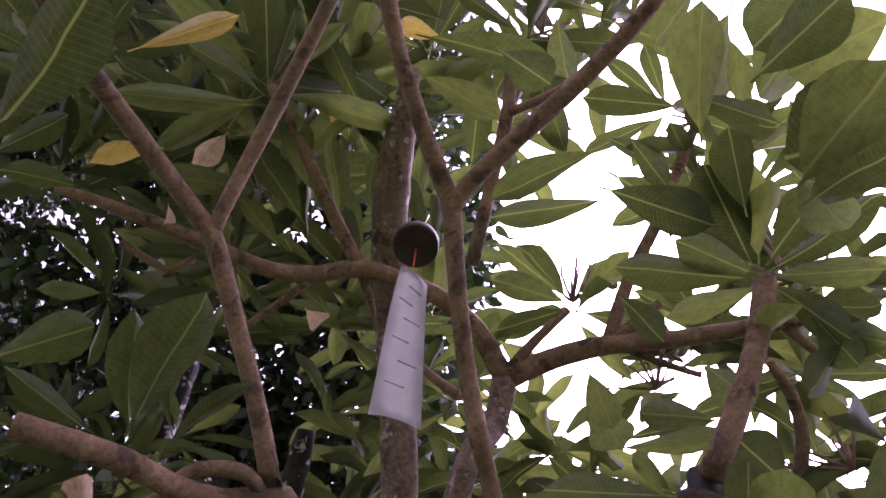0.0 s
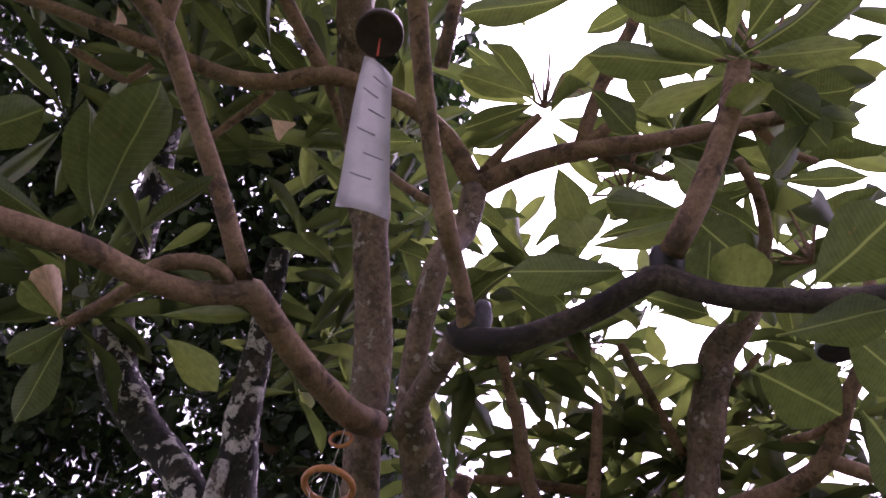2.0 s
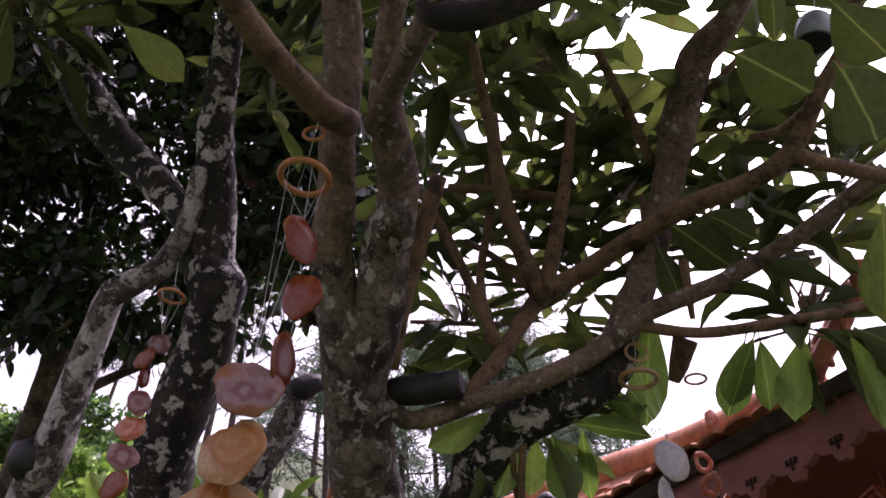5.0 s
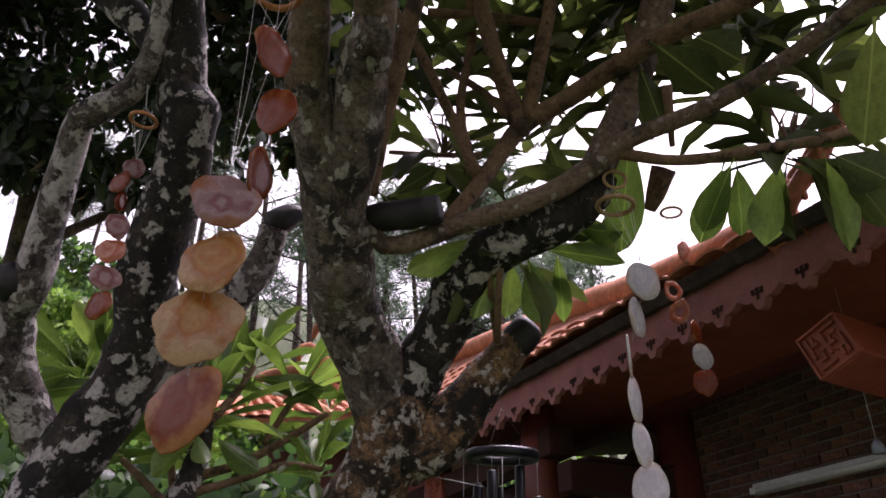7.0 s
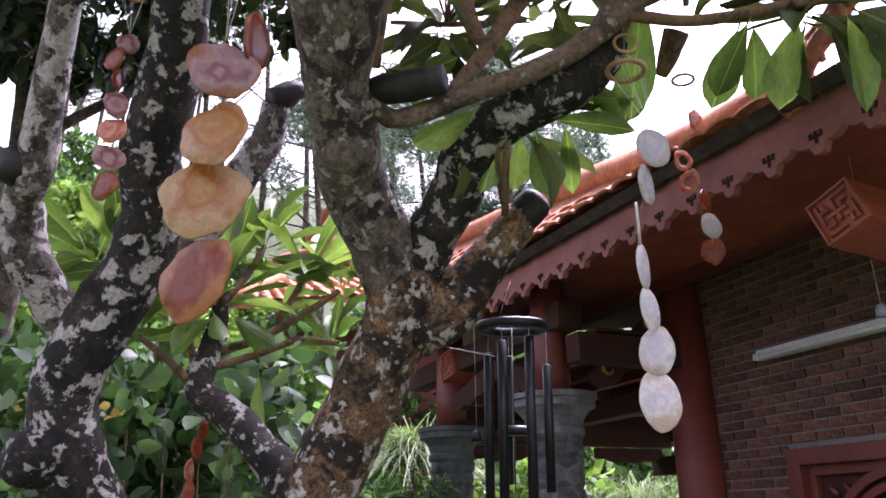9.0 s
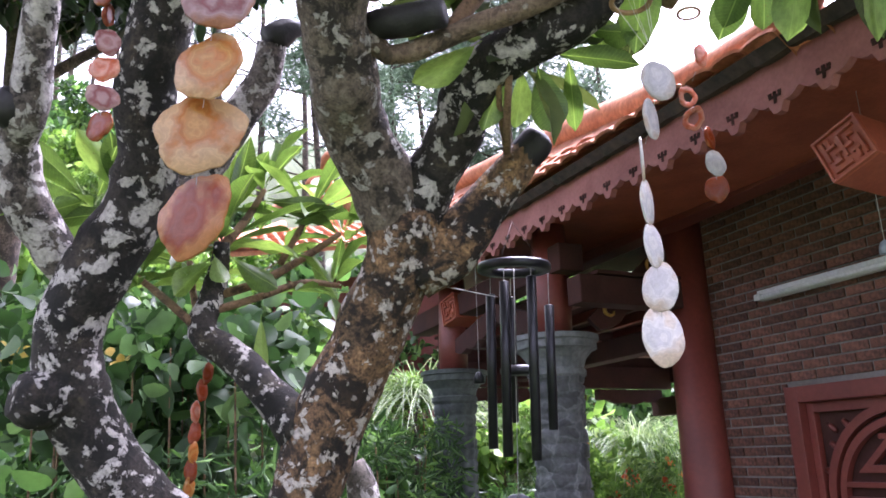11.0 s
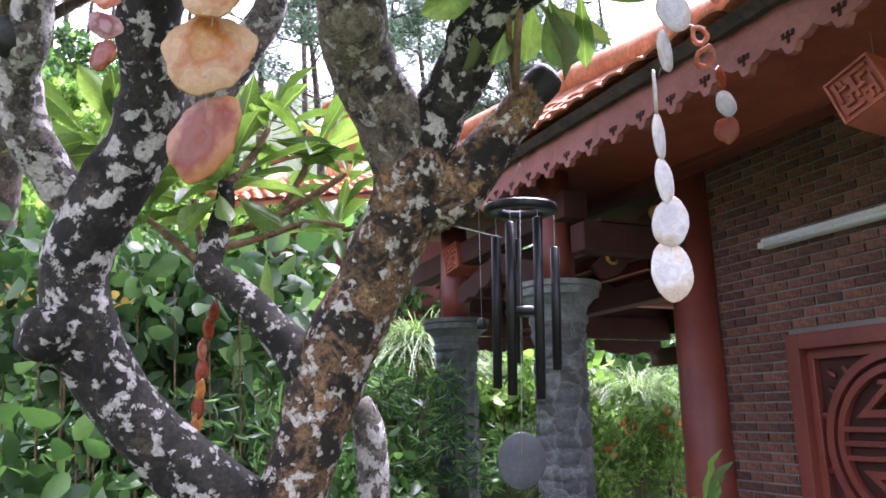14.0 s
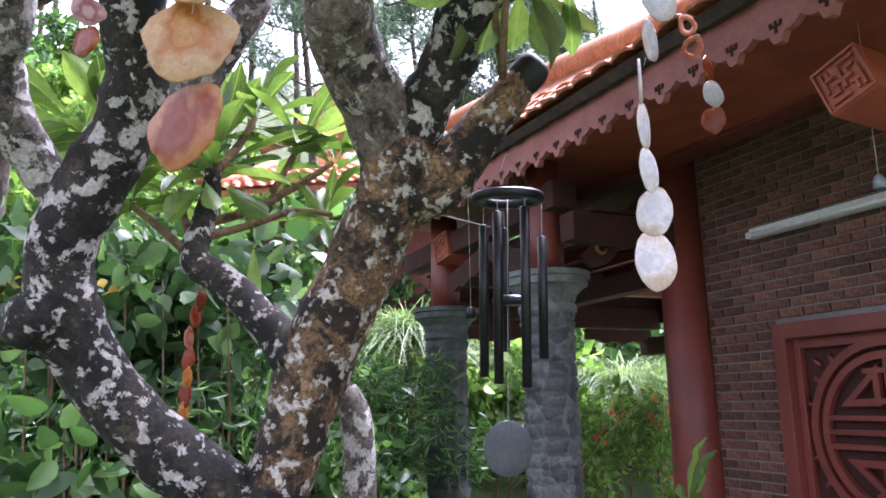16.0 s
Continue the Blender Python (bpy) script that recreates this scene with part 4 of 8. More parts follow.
branch(tree, [(0.496, 1.568, 2.867, 0.0162), (0.666, 1.567, 2.842, 0.0151), (0.853, 1.539, 2.854, 0.0155), (1.019, 1.504, 2.867, 0.0146), (1.109, 1.493, 2.896, 0.0122)], BARK_LIMB, "branch", 10, 0.04, 0.07)
branch(tree, [(0.038, 1.710, 2.710, 0.0197), (0.150, 1.725, 2.869, 0.0242), (0.278, 1.743, 3.084, 0.0299), (0.405, 1.679, 3.135, 0.0299), (0.547, 1.549, 3.164, 0.0304), (0.672, 1.424, 3.171, 0.0285), (0.774, 1.313, 3.138, 0.0267), (0.865, 1.209, 3.148, 0.0263), (0.919, 1.077, 3.236, 0.0215), (0.970, 1.006, 3.305, 0.0181), (1.006, 0.877, 3.441, 0.0149)], BARK_LIMB, "limb", 12, 0.04, 0.08)
branch(tree, [(0.871, 1.207, 3.146, 0.0207), (0.937, 1.190, 3.088, 0.0189), (1.062, 1.167, 3.017, 0.0189)], BARK_LIMB, "branch", 10, 0.04, 0.06)
branch(tree, [(0.275, 1.743, 3.085, 0.0311), (0.206, 1.663, 3.267, 0.0283), (0.154, 1.574, 3.433, 0.0253), (0.134, 1.463, 3.597, 0.0203)], BARK_LIMB, "twig", 8, 0.04, 0.06)
branch(tree, [(0.291, 1.736, 3.090, 0.0259), (0.337, 1.630, 3.283, 0.0230), (0.365, 1.559, 3.420, 0.0198), (0.392, 1.477, 3.618, 0.0150)], BARK_LIMB, "twig", 8, 0.04, 0.06)
branch(tree, [(-0.162, 1.664, 2.788, 0.0294), (-0.123, 1.549, 2.939, 0.0277), (-0.077, 1.446, 3.065, 0.0262), (-0.025, 1.314, 3.173, 0.0229)], BARK_LIMB, "twig", 8, 0.04, 0.06)
branch(tree, [(0.142, 1.712, 2.889, 0.0178), (0.071, 1.739, 3.111, 0.0173), (-0.026, 1.688, 3.322, 0.0162), (-0.106, 1.634, 3.444, 0.0147)], BARK_LIMB, "twig", 8, 0.04, 0.06)
branch(tree, [(0.126, 1.708, 2.896, 0.0162), (0.097, 1.756, 3.168, 0.0141), (0.135, 1.729, 3.422, 0.0150), (0.122, 1.619, 3.530, 0.0132)], BARK_LIMB, "twig", 8, 0.04, 0.06)
branch(tree, [(0.249, 1.732, 3.103, 0.0138), (0.160, 1.759, 3.239, 0.0126), (0.054, 1.797, 3.352, 0.0113)], BARK_LIMB, "twig", 8, 0.04, 0.06)
branch(tree, [(-0.123, 1.878, 3.084, 0.0072), (0.048, 1.968, 3.139, 0.0094), (0.163, 1.883, 3.080, 0.0090)], BARK_LIMB, "twig", 8, 0.04, 0.06)
branch(tree, [(0.627, 1.455, 3.004, 0.0158), (0.650, 1.550, 2.874, 0.0079)], BARK_LIMB, "twig", 8, 0.04, 0.06)
branch(tree, [(0.212, 1.765, 2.698, 0.0095), (0.202, 1.848, 2.581, 0.0104), (0.205, 1.975, 2.487, 0.0116)], BARK_LIMB, "twig", 8, 0.04, 0.06)
branch(tree, [(0.178, 1.767, 2.699, 0.0079), (0.181, 1.868, 2.590, 0.0088), (0.205, 1.972, 2.495, 0.0099)], BARK_LIMB, "twig", 8, 0.04, 0.06)
branch(tree, [(0.644, 1.556, 3.474, 0.0169), (0.544, 1.425, 3.628, 0.0169), (0.465, 1.321, 3.732, 0.0150)], BARK_LIMB, "twig", 8, 0.04, 0.06)
branch(tree, [(0.661, 1.540, 3.483, 0.0113), (0.761, 1.403, 3.572, 0.0132), (0.869, 1.273, 3.632, 0.0113)], BARK_LIMB, "twig", 8, 0.04, 0.06)
branch(tree, [(0.344, 1.671, 3.436, 0.0150), (0.161, 1.670, 3.462, 0.0169), (-0.007, 1.666, 3.472, 0.0150)], BARK_LIMB, "twig", 8, 0.04, 0.06)
branch(tree, [(0.284, 1.731, 3.044, 0.0225), (0.186, 1.616, 3.294, 0.0194), (0.122, 1.445, 3.547, 0.0180), (0.071, 1.295, 3.737, 0.0166)], BARK_LIMB, "twig", 8, 0.04, 0.06)
branch(tree, [(0.587, 1.753, 3.097, 0.0126), (0.610, 1.644, 3.314, 0.0129), (0.608, 1.636, 3.402, 0.0113)], BARK_LIMB, "twig", 8, 0.04, 0.06)
branch(tree, [(0.882, 1.116, 3.195, 0.0142), (0.854, 1.193, 3.215, 0.0129), (0.808, 1.253, 3.258, 0.0099)], BARK_LIMB, "twig", 8, 0.04, 0.06)
branch(tree, [(0.675, 1.707, 2.911, 0.0372), (0.652, 1.744, 2.848, 0.0286), (0.636, 1.763, 2.808, 0.0168)], BARK_LIMB, "twig", 8, 0.04, 0.06)
leaf(tree, (-0.675, 0.432, 2.938), (-0.590, 0.229, 3.117), 0.136, 26)
leaf(tree, (-0.677, 0.448, 2.952), (-0.727, 0.261, 3.081), 0.077, 59)
leaf(tree, (-0.620, 0.466, 2.945), (-0.511, 0.391, 3.084), 0.044, 11)
leaf(tree, (-0.856, 0.238, 2.863), (-0.675, 0.205, 2.934), 0.092, -20)
leaf(tree, (-0.712, 0.405, 2.905), (-0.865, 0.303, 2.935), 0.053, 53)
leaf(tree, (-0.729, -0.137, 2.841), (-0.599, -0.302, 2.997), 0.131, -1)
leaf(tree, (-0.940, -0.046, 3.107), (-0.815, -0.092, 3.195), 0.063, -13)
leaf(tree, (-0.503, -0.068, 3.444), (-0.803, -0.119, 3.334), 0.065, 16)
leaf(tree, (-0.575, -0.062, 3.633), (-0.710, -0.223, 3.540), 0.055, 4)
leaf(tree, (-0.593, -0.074, 3.735), (-0.514, -0.257, 3.747), 0.056, 36)
leaf(tree, (-0.903, 0.086, 3.343), (-1.044, 0.023, 3.307), 0.066, 6)
leaf(tree, (-0.519, 0.282, 3.671), (-0.642, 0.087, 3.727), 0.104, 2)
leaf(tree, (-0.603, 0.374, 3.723), (-0.713, 0.221, 3.753), 0.067, 5)
leaf(tree, (-0.558, 0.400, 3.838), (-0.575, 0.181, 3.837), 0.059, 38)
leaf(tree, (-0.455, 0.335, 3.778), (-0.443, 0.067, 3.818), 0.075, -4)
leaf(tree, (-0.388, 0.334, 3.900), (-0.384, 0.184, 4.005), 0.050, 31)
leaf(tree, (-0.276, -0.034, 3.697), (-0.361, -0.098, 3.666), 0.087, 39)
leaf(tree, (-0.388, 0.018, 3.875), (-0.477, -0.177, 3.887), 0.080, 24)
leaf(tree, (-0.189, -0.213, 3.477), (0.106, -0.148, 3.441), 0.094, 19)
leaf(tree, (-0.198, -0.122, 3.567), (-0.011, -0.018, 3.584), 0.094, 17)
leaf(tree, (-0.086, 0.135, 3.679), (-0.061, -0.014, 3.760), 0.087, -11)
leaf(tree, (-0.134, -0.224, 3.634), (-0.252, -0.271, 3.607), 0.071, -14)
leaf(tree, (0.238, 0.059, 3.579), (-0.040, 0.160, 3.525), 0.096, -9)
leaf(tree, (0.267, 0.198, 3.642), (-0.034, 0.253, 3.620), 0.079, 24)
leaf(tree, (0.239, 0.113, 3.565), (0.434, 0.206, 3.433), 0.120, -0)
leaf(tree, (0.160, 0.480, 3.656), (-0.035, 0.411, 3.672), 0.071, 11)
leaf(tree, (0.164, 0.521, 3.692), (-0.014, 0.605, 3.702), 0.078, 24)
leaf(tree, (-0.017, 0.624, 3.705), (0.082, 0.679, 3.648), 0.067, -26)
leaf(tree, (0.478, 0.210, 3.171), (0.672, 0.177, 3.127), 0.075, -49)
leaf(tree, (0.488, 0.216, 3.200), (0.696, 0.098, 3.217), 0.071, -55)
leaf(tree, (0.486, 0.225, 3.208), (0.343, 0.190, 3.298), 0.091, 36)
leaf(tree, (0.499, 0.245, 3.241), (0.216, 0.232, 3.255), 0.089, 38)
leaf(tree, (0.492, 0.230, 3.192), (0.619, 0.294, 3.088), 0.079, -6)
leaf(tree, (0.454, 0.186, 3.167), (0.356, -0.000, 3.194), 0.118, -32)
leaf(tree, (0.474, 0.191, 3.181), (0.455, 0.023, 3.201), 0.081, 9)
leaf(tree, (0.476, 0.183, 3.160), (0.551, 0.019, 3.145), 0.099, -13)
leaf(tree, (0.503, 0.255, 3.235), (0.340, 0.354, 3.298), 0.071, 54)
leaf(tree, (0.513, 0.258, 3.230), (0.683, 0.339, 3.089), 0.085, -20)
leaf(tree, (0.289, -0.086, 2.976), (0.271, -0.283, 3.011), 0.094, 2)
leaf(tree, (0.385, 0.044, 3.019), (0.340, -0.102, 3.021), 0.076, 1)
leaf(tree, (0.437, -0.098, 3.038), (0.321, -0.125, 3.118), 0.046, 26)
leaf(tree, (0.348, -0.075, 2.759), (0.412, -0.242, 2.705), 0.125, -2)
leaf(tree, (0.320, -0.191, 2.881), (0.404, -0.309, 2.809), 0.089, -29)
leaf(tree, (0.371, -0.048, 2.776), (0.468, -0.142, 2.771), 0.096, -4)
leaf(tree, (0.319, -0.244, 2.992), (0.342, -0.153, 2.954), 0.046, 38)
leaf(tree, (0.205, 0.584, 3.486), (0.252, 0.737, 3.389), 0.089, -13)
leaf(tree, (0.454, 0.658, 3.510), (0.328, 0.711, 3.481), 0.046, 16)
leaf(tree, (0.243, 0.686, 3.296), (0.481, 0.597, 3.233), 0.064, -57)
leaf(tree, (0.267, 0.698, 3.345), (0.476, 0.640, 3.359), 0.054, -8)
leaf(tree, (0.390, 0.405, 3.198), (0.469, 0.445, 3.099), 0.101, -44)
leaf(tree, (0.493, 0.517, 2.963), (0.436, 0.502, 3.072), 0.118, 33)
leaf(tree, (0.550, 0.302, 3.195), (0.693, 0.323, 3.102), 0.081, -35)
leaf(tree, (0.110, 0.936, 3.627), (0.254, 1.028, 3.555), 0.084, -9)
leaf(tree, (-0.352, 0.866, 4.002), (-0.437, 0.982, 3.910), 0.079, 6)
leaf(tree, (0.604, 0.339, 3.273), (0.716, 0.253, 3.195), 0.086, -12)
leaf(tree, (-0.764, -0.198, 3.357), (-0.529, -0.264, 3.399), 0.055, 2, "yellow")
leaf(tree, (-0.799, 0.039, 3.526), (-0.954, 0.051, 3.489), 0.062, -11, "yellow")
leaf(tree, (-0.446, -0.037, 3.872), (-0.467, 0.049, 3.882), 0.040, 15, "yellow")
leaf(tree, (-0.661, 0.017, 3.589), (-0.737, 0.089, 3.560), 0.070, 10, "dry")
leaf(tree, (-0.517, 0.481, 3.591), (-0.455, 0.511, 3.539), 0.068, -39, "dry")
leaf(tree, (-0.835, 0.192, 3.582), (-0.817, 0.240, 3.526), 0.032, -17, "dry")
leaf(tree, (-0.128, -0.195, 3.531), (-0.233, -0.235, 3.499), 0.050, 4, "yellow")
leaf(tree, (0.271, 0.451, 2.842), (0.064, 0.500, 2.910), 0.084, 52)
leaf(tree, (0.388, 0.525, 2.835), (0.410, 0.453, 2.939), 0.088, -30)
leaf(tree, (0.434, 0.545, 2.830), (0.449, 0.429, 2.892), 0.111, -9)
leaf(tree, (0.484, 0.406, 2.721), (0.588, 0.284, 2.727), 0.128, -49)
leaf(tree, (0.463, 0.497, 2.735), (0.602, 0.420, 2.696), 0.085, -60)
leaf(tree, (0.543, 0.524, 2.604), (0.599, 0.571, 2.498), 0.133, 18)
leaf(tree, (0.545, 0.763, 2.965), (0.700, 0.819, 2.916), 0.159, -20)
leaf(tree, (0.653, 0.605, 2.893), (0.745, 0.659, 2.795), 0.116, -22)
leaf(tree, (0.197, 0.570, 3.294), (0.249, 0.622, 3.204), 0.115, -28)
leaf(tree, (0.522, 1.239, 2.948), (0.675, 1.294, 2.858), 0.126, -17)
leaf(tree, (0.624, 1.246, 2.974), (0.733, 1.236, 2.896), 0.103, -33)
leaf(tree, (-0.716, 0.571, 2.849), (-0.806, 0.609, 2.802), 0.066, 26)
leaf(tree, (-0.718, 0.573, 2.846), (-0.781, 0.693, 2.733), 0.071, 2)
leaf(tree, (-0.719, 0.567, 2.849), (-0.776, 0.477, 2.843), 0.055, 55)
leaf(tree, (-0.637, 0.651, 2.978), (-0.444, 0.673, 3.018), 0.042, -35)
leaf(tree, (-0.655, 0.742, 3.039), (-0.561, 0.876, 3.026), 0.090, -29)
leaf(tree, (0.078, 0.906, 3.459), (0.223, 0.961, 3.381), 0.088, -5)
leaf(tree, (0.414, 0.957, 3.503), (0.617, 0.980, 3.451), 0.077, -26)
leaf(tree, (-0.309, 1.639, 3.317), (-0.386, 1.539, 3.323), 0.071, 43)
leaf(tree, (-0.726, 0.570, 2.843), (-0.741, 0.449, 2.867), 0.060, 45, "dry")
leaf(tree, (0.133, 1.758, 2.721), (-0.042, 1.813, 2.611), 0.096, 76, "young")
leaf(tree, (0.200, 1.813, 2.716), (0.154, 1.924, 2.536), 0.095, 41, "young")
leaf(tree, (0.280, 1.818, 2.691), (0.333, 1.880, 2.501), 0.114, -21, "young")
leaf(tree, (0.304, 1.807, 2.704), (0.557, 1.803, 2.672), 0.073, -43, "young")
leaf(tree, (0.246, 1.869, 2.709), (0.244, 1.931, 2.539), 0.081, 26, "young")
leaf(tree, (0.375, 1.842, 2.724), (0.406, 1.971, 2.549), 0.065, 7, "young")
leaf(tree, (0.854, 0.968, 2.753), (0.893, 1.165, 2.595), 0.140, 47)
leaf(tree, (0.807, 1.613, 2.875), (0.759, 1.750, 2.695), 0.104, 38, "young")
leaf(tree, (0.834, 1.604, 2.869), (0.851, 1.672, 2.670), 0.094, 28, "young")
leaf(tree, (0.936, 1.560, 2.857), (0.933, 1.736, 2.689), 0.107, 24, "young")
leaf(tree, (0.986, 1.545, 2.838), (1.120, 1.625, 2.630), 0.071, -12)
leaf(tree, (0.998, 1.441, 2.781), (1.121, 1.449, 2.705), 0.124, -62)
leaf(tree, (1.021, 1.447, 2.752), (1.138, 1.505, 2.610), 0.093, -21)
leaf(tree, (0.554, 1.432, 3.060), (0.633, 1.548, 2.919), 0.087, -16)
leaf(tree, (0.554, 1.786, 2.750), (0.408, 1.822, 2.779), 0.091, 77, "young")
leaf(tree, (0.057, 1.942, 3.000), (-0.141, 1.990, 2.944), 0.088, 67)
leaf(tree, (0.414, 1.804, 2.778), (0.555, 1.743, 2.707), 0.081, -85, "young")
leaf(tree, (0.575, 1.801, 2.913), (0.561, 1.901, 2.738), 0.119, 29)
leaf(tree, (-0.828, 2.377, 2.576), (-0.760, 2.281, 2.753), 0.080, -5, "young")
leaf(tree, (-0.845, 2.369, 2.583), (-0.843, 2.308, 2.757), 0.044, -8, "young")
leaf(tree, (-0.672, 2.305, 2.295), (-0.534, 2.366, 2.191), 0.085, -88, "young")
leaf(tree, (-0.728, 2.342, 2.297), (-0.852, 2.276, 2.170), 0.090, 64, "young")
leaf(tree, (-0.606, 2.471, 2.136), (-0.597, 2.485, 1.937), 0.057, -31, "young")
leaf(tree, (-0.721, 2.289, 2.300), (-0.681, 2.290, 2.198), 0.074, -124, "young")
leaf(tree, (-0.679, 2.383, 2.387), (-0.528, 2.431, 2.340), 0.046, -79, "young")
leaf(tree, (-1.082, 2.517, 2.551), (-1.245, 2.357, 2.777), 0.098, 67, "young")
leaf(tree, (-1.124, 2.497, 2.555), (-1.132, 2.363, 2.768), 0.098, 49, "young")
leaf(tree, (-1.230, 2.449, 2.549), (-1.298, 2.365, 2.488), 0.085, 78, "young")
leaf(tree, (-1.074, 2.523, 2.543), (-1.360, 2.382, 2.455), 0.077, 67, "young")
leaf(tree, (-0.456, 2.598, 2.539), (-0.295, 2.532, 2.641), 0.083, -37, "young")
leaf(tree, (-0.499, 2.624, 2.441), (-0.381, 2.688, 2.221), 0.062, -92, "young")
leaf(tree, (-0.564, 2.531, 2.517), (-0.370, 2.579, 2.521), 0.069, -93, "young")
leaf(tree, (-0.619, 2.505, 2.550), (-0.408, 2.556, 2.545), 0.073, -79, "young")
leaf(tree, (-0.357, 2.639, 2.465), (-0.382, 2.681, 2.348), 0.054, 47, "young")
leaf(tree, (-0.774, 2.529, 2.519), (-0.722, 2.480, 2.776), 0.062, 15, "young")
leaf(tree, (-0.728, 2.541, 2.523), (-0.620, 2.519, 2.749), 0.074, -49, "young")
whorl(tree, (0.175, 0.486, 3.652), (0, -0.35, 0.6), 9, 0.29, 101, 0.27, (40, 100), 0.15)
whorl(tree, (0.566, 0.252, 3.988), (0, -0.35, 0.6), 9, 0.29, 102, 0.27, (40, 100), 0.15)
whorl(tree, (-0.605, -0.067, 3.783), (0, -0.35, 0.6), 9, 0.32, 103, 0.27, (40, 100), 0.15)
whorl(tree, (0.059, -0.162, 4.034), (0, -0.35, 0.6), 9, 0.31, 104, 0.27, (40, 100), 0.15)
whorl(tree, (-0.469, -0.071, 4.079), (0, -0.35, 0.6), 10, 0.32, 105, 0.27, (40, 100), 0.15)
whorl(tree, (-0.771, 0.066, 3.864), (0, -0.35, 0.6), 9, 0.3, 106, 0.27, (40, 100), 0.15)
whorl(tree, (-0.689, 0.239, 3.960), (0, -0.35, 0.6), 10, 0.34, 107, 0.27, (40, 100), 0.15)
whorl(tree, (-0.555, 0.721, 4.036), (0, -0.35, 0.6), 10, 0.31, 108, 0.27, (40, 100), 0.15)
whorl(tree, (0.157, 0.966, 3.725), (0, -0.35, 0.6), 9, 0.3, 109, 0.27, (40, 100), 0.15)
whorl(tree, (0.581, 0.638, 3.836), (0, -0.35, 0.6), 8, 0.29, 110, 0.27, (40, 100), 0.15)
whorl(tree, (0.790, 0.826, 3.525), (0, -0.35, 0.6), 9, 0.3, 111, 0.27, (40, 100), 0.15)
whorl(tree, (0.489, 0.069, 4.153), (0, -0.35, 0.6), 9, 0.29, 112, 0.27, (40, 100), 0.15)
whorl(tree, (0.815, 0.705, 3.716), (0, -0.35, 0.6), 9, 0.3, 113, 0.27, (40, 100), 0.15)
whorl(tree, (-0.950, 0.103, 3.891), (0, -0.35, 0.6), 9, 0.31, 114, 0.27, (40, 100), 0.15)
whorl(tree, (-1.105, -0.110, 3.734), (0, -0.35, 0.6), 8, 0.34, 115, 0.27, (40, 100), 0.15)
whorl(tree, (-0.054, 1.158, 3.839), (0, -0.35, 0.6), 9, 0.31, 116, 0.27, (40, 100), 0.15)
whorl(tree, (-0.230, -0.101, 4.219), (0, -0.35, 0.6), 9, 0.3, 117, 0.27, (40, 100), 0.15)
whorl(tree, (0.270, -0.213, 4.122), (0, -0.35, 0.6), 8, 0.3, 118, 0.27, (40, 100), 0.15)
whorl(None, (0.362, 1.375, 3.838), (0, -0.35, 0.6), 9, 0.3, 119, 0.27, (40, 100), 0.15)
whorl(None, (0.151, 1.461, 3.796), (0, -0.35, 0.6), 9, 0.3, 120, 0.27, (40, 100), 0.15)
whorl(None, (0.541, 1.210, 3.793), (0, -0.35, 0.6), 9, 0.3, 121, 0.27, (40, 100), 0.15)
whorl(None, (0.452, 1.642, 3.730), (0, -0.35, 0.6), 9, 0.3, 122, 0.27, (40, 100), 0.15)
whorl(None, (0.731, 1.659, 3.630), (0, -0.35, 0.6), 8, 0.3, 123, 0.27, (40, 100), 0.15)
whorl(None, (0.301, 1.912, 3.627), (0, -0.35, 0.6), 8, 0.3, 124, 0.27, (40, 100), 0.15)
whorl(None, (0.871, 1.406, 3.520), (0, -0.35, 0.6), 9, 0.31, 125, 0.27, (40, 100), 0.15)
whorl(None, (0.618, 1.787, 3.538), (0, -0.35, 0.6), 7, 0.29, 126, 0.27, (40, 100), 0.15)
whorl(None, (-0.492, 1.215, 4.034), (0, -0.35, 0.6), 9, 0.31, 128, 0.27, (40, 100), 0.15)
whorl(None, (-0.541, 1.464, 3.977), (0, -0.35, 0.6), 8, 0.3, 129, 0.27, (40, 100), 0.15)
whorl(None, (0.877, 0.692, 3.364), (0, -0.35, 0.6), 8, 0.29, 130, 0.27, (40, 100), 0.15)
whorl(None, (1.002, 1.613, 2.921), (0, -0.75, 0.35), 9, 0.26, 133, 0.27, (60, 110), 0.15)
whorl(None, (0.519, 1.865, 3.507), (0, -0.75, 0.35), 8, 0.24, 134, 0.27, (60, 110), 0.15)
whorl(None, (0.251, 1.893, 3.530), (0, -0.75, 0.35), 8, 0.25, 135, 0.27, (60, 110), 0.15)
whorl(None, (1.120, 1.526, 2.936), (0, -0.75, 0.35), 8, 0.26, 139, 0.27, (60, 110), 0.15)
whorl(None, (0.245, 1.858, 2.731), (0, -0.75, 0.35), 8, 0.27, 140, 0.27, (60, 110), 0.15)
whorl(tree, (-0.736, 2.417, 2.399), (0, -0.25, 0.9), 13, 0.33, 141, 0.25, (25, 95), 0.12, "young")
whorl(tree, (-0.639, 2.578, 2.633), (0, -0.25, 0.9), 12, 0.32, 142, 0.25, (25, 95), 0.12, "young")
whorl(tree, (-0.484, 2.641, 2.555), (0, -0.25, 0.9), 12, 0.31, 143, 0.25, (25, 95), 0.12, "young")
whorl(tree, (-0.363, 2.686, 2.481), (0, -0.25, 0.9), 10, 0.28, 144, 0.25, (25, 95), 0.12, "young")
whorl(tree, (-1.248, 2.548, 2.576), (0, -0.25, 0.9), 12, 0.35, 145, 0.25, (25, 95), 0.12, "young")
whorl(tree, (-0.992, 2.369, 2.252), (0, -0.25, 0.9), 10, 0.26, 146, 0.25, (25, 95), 0.12, "young")
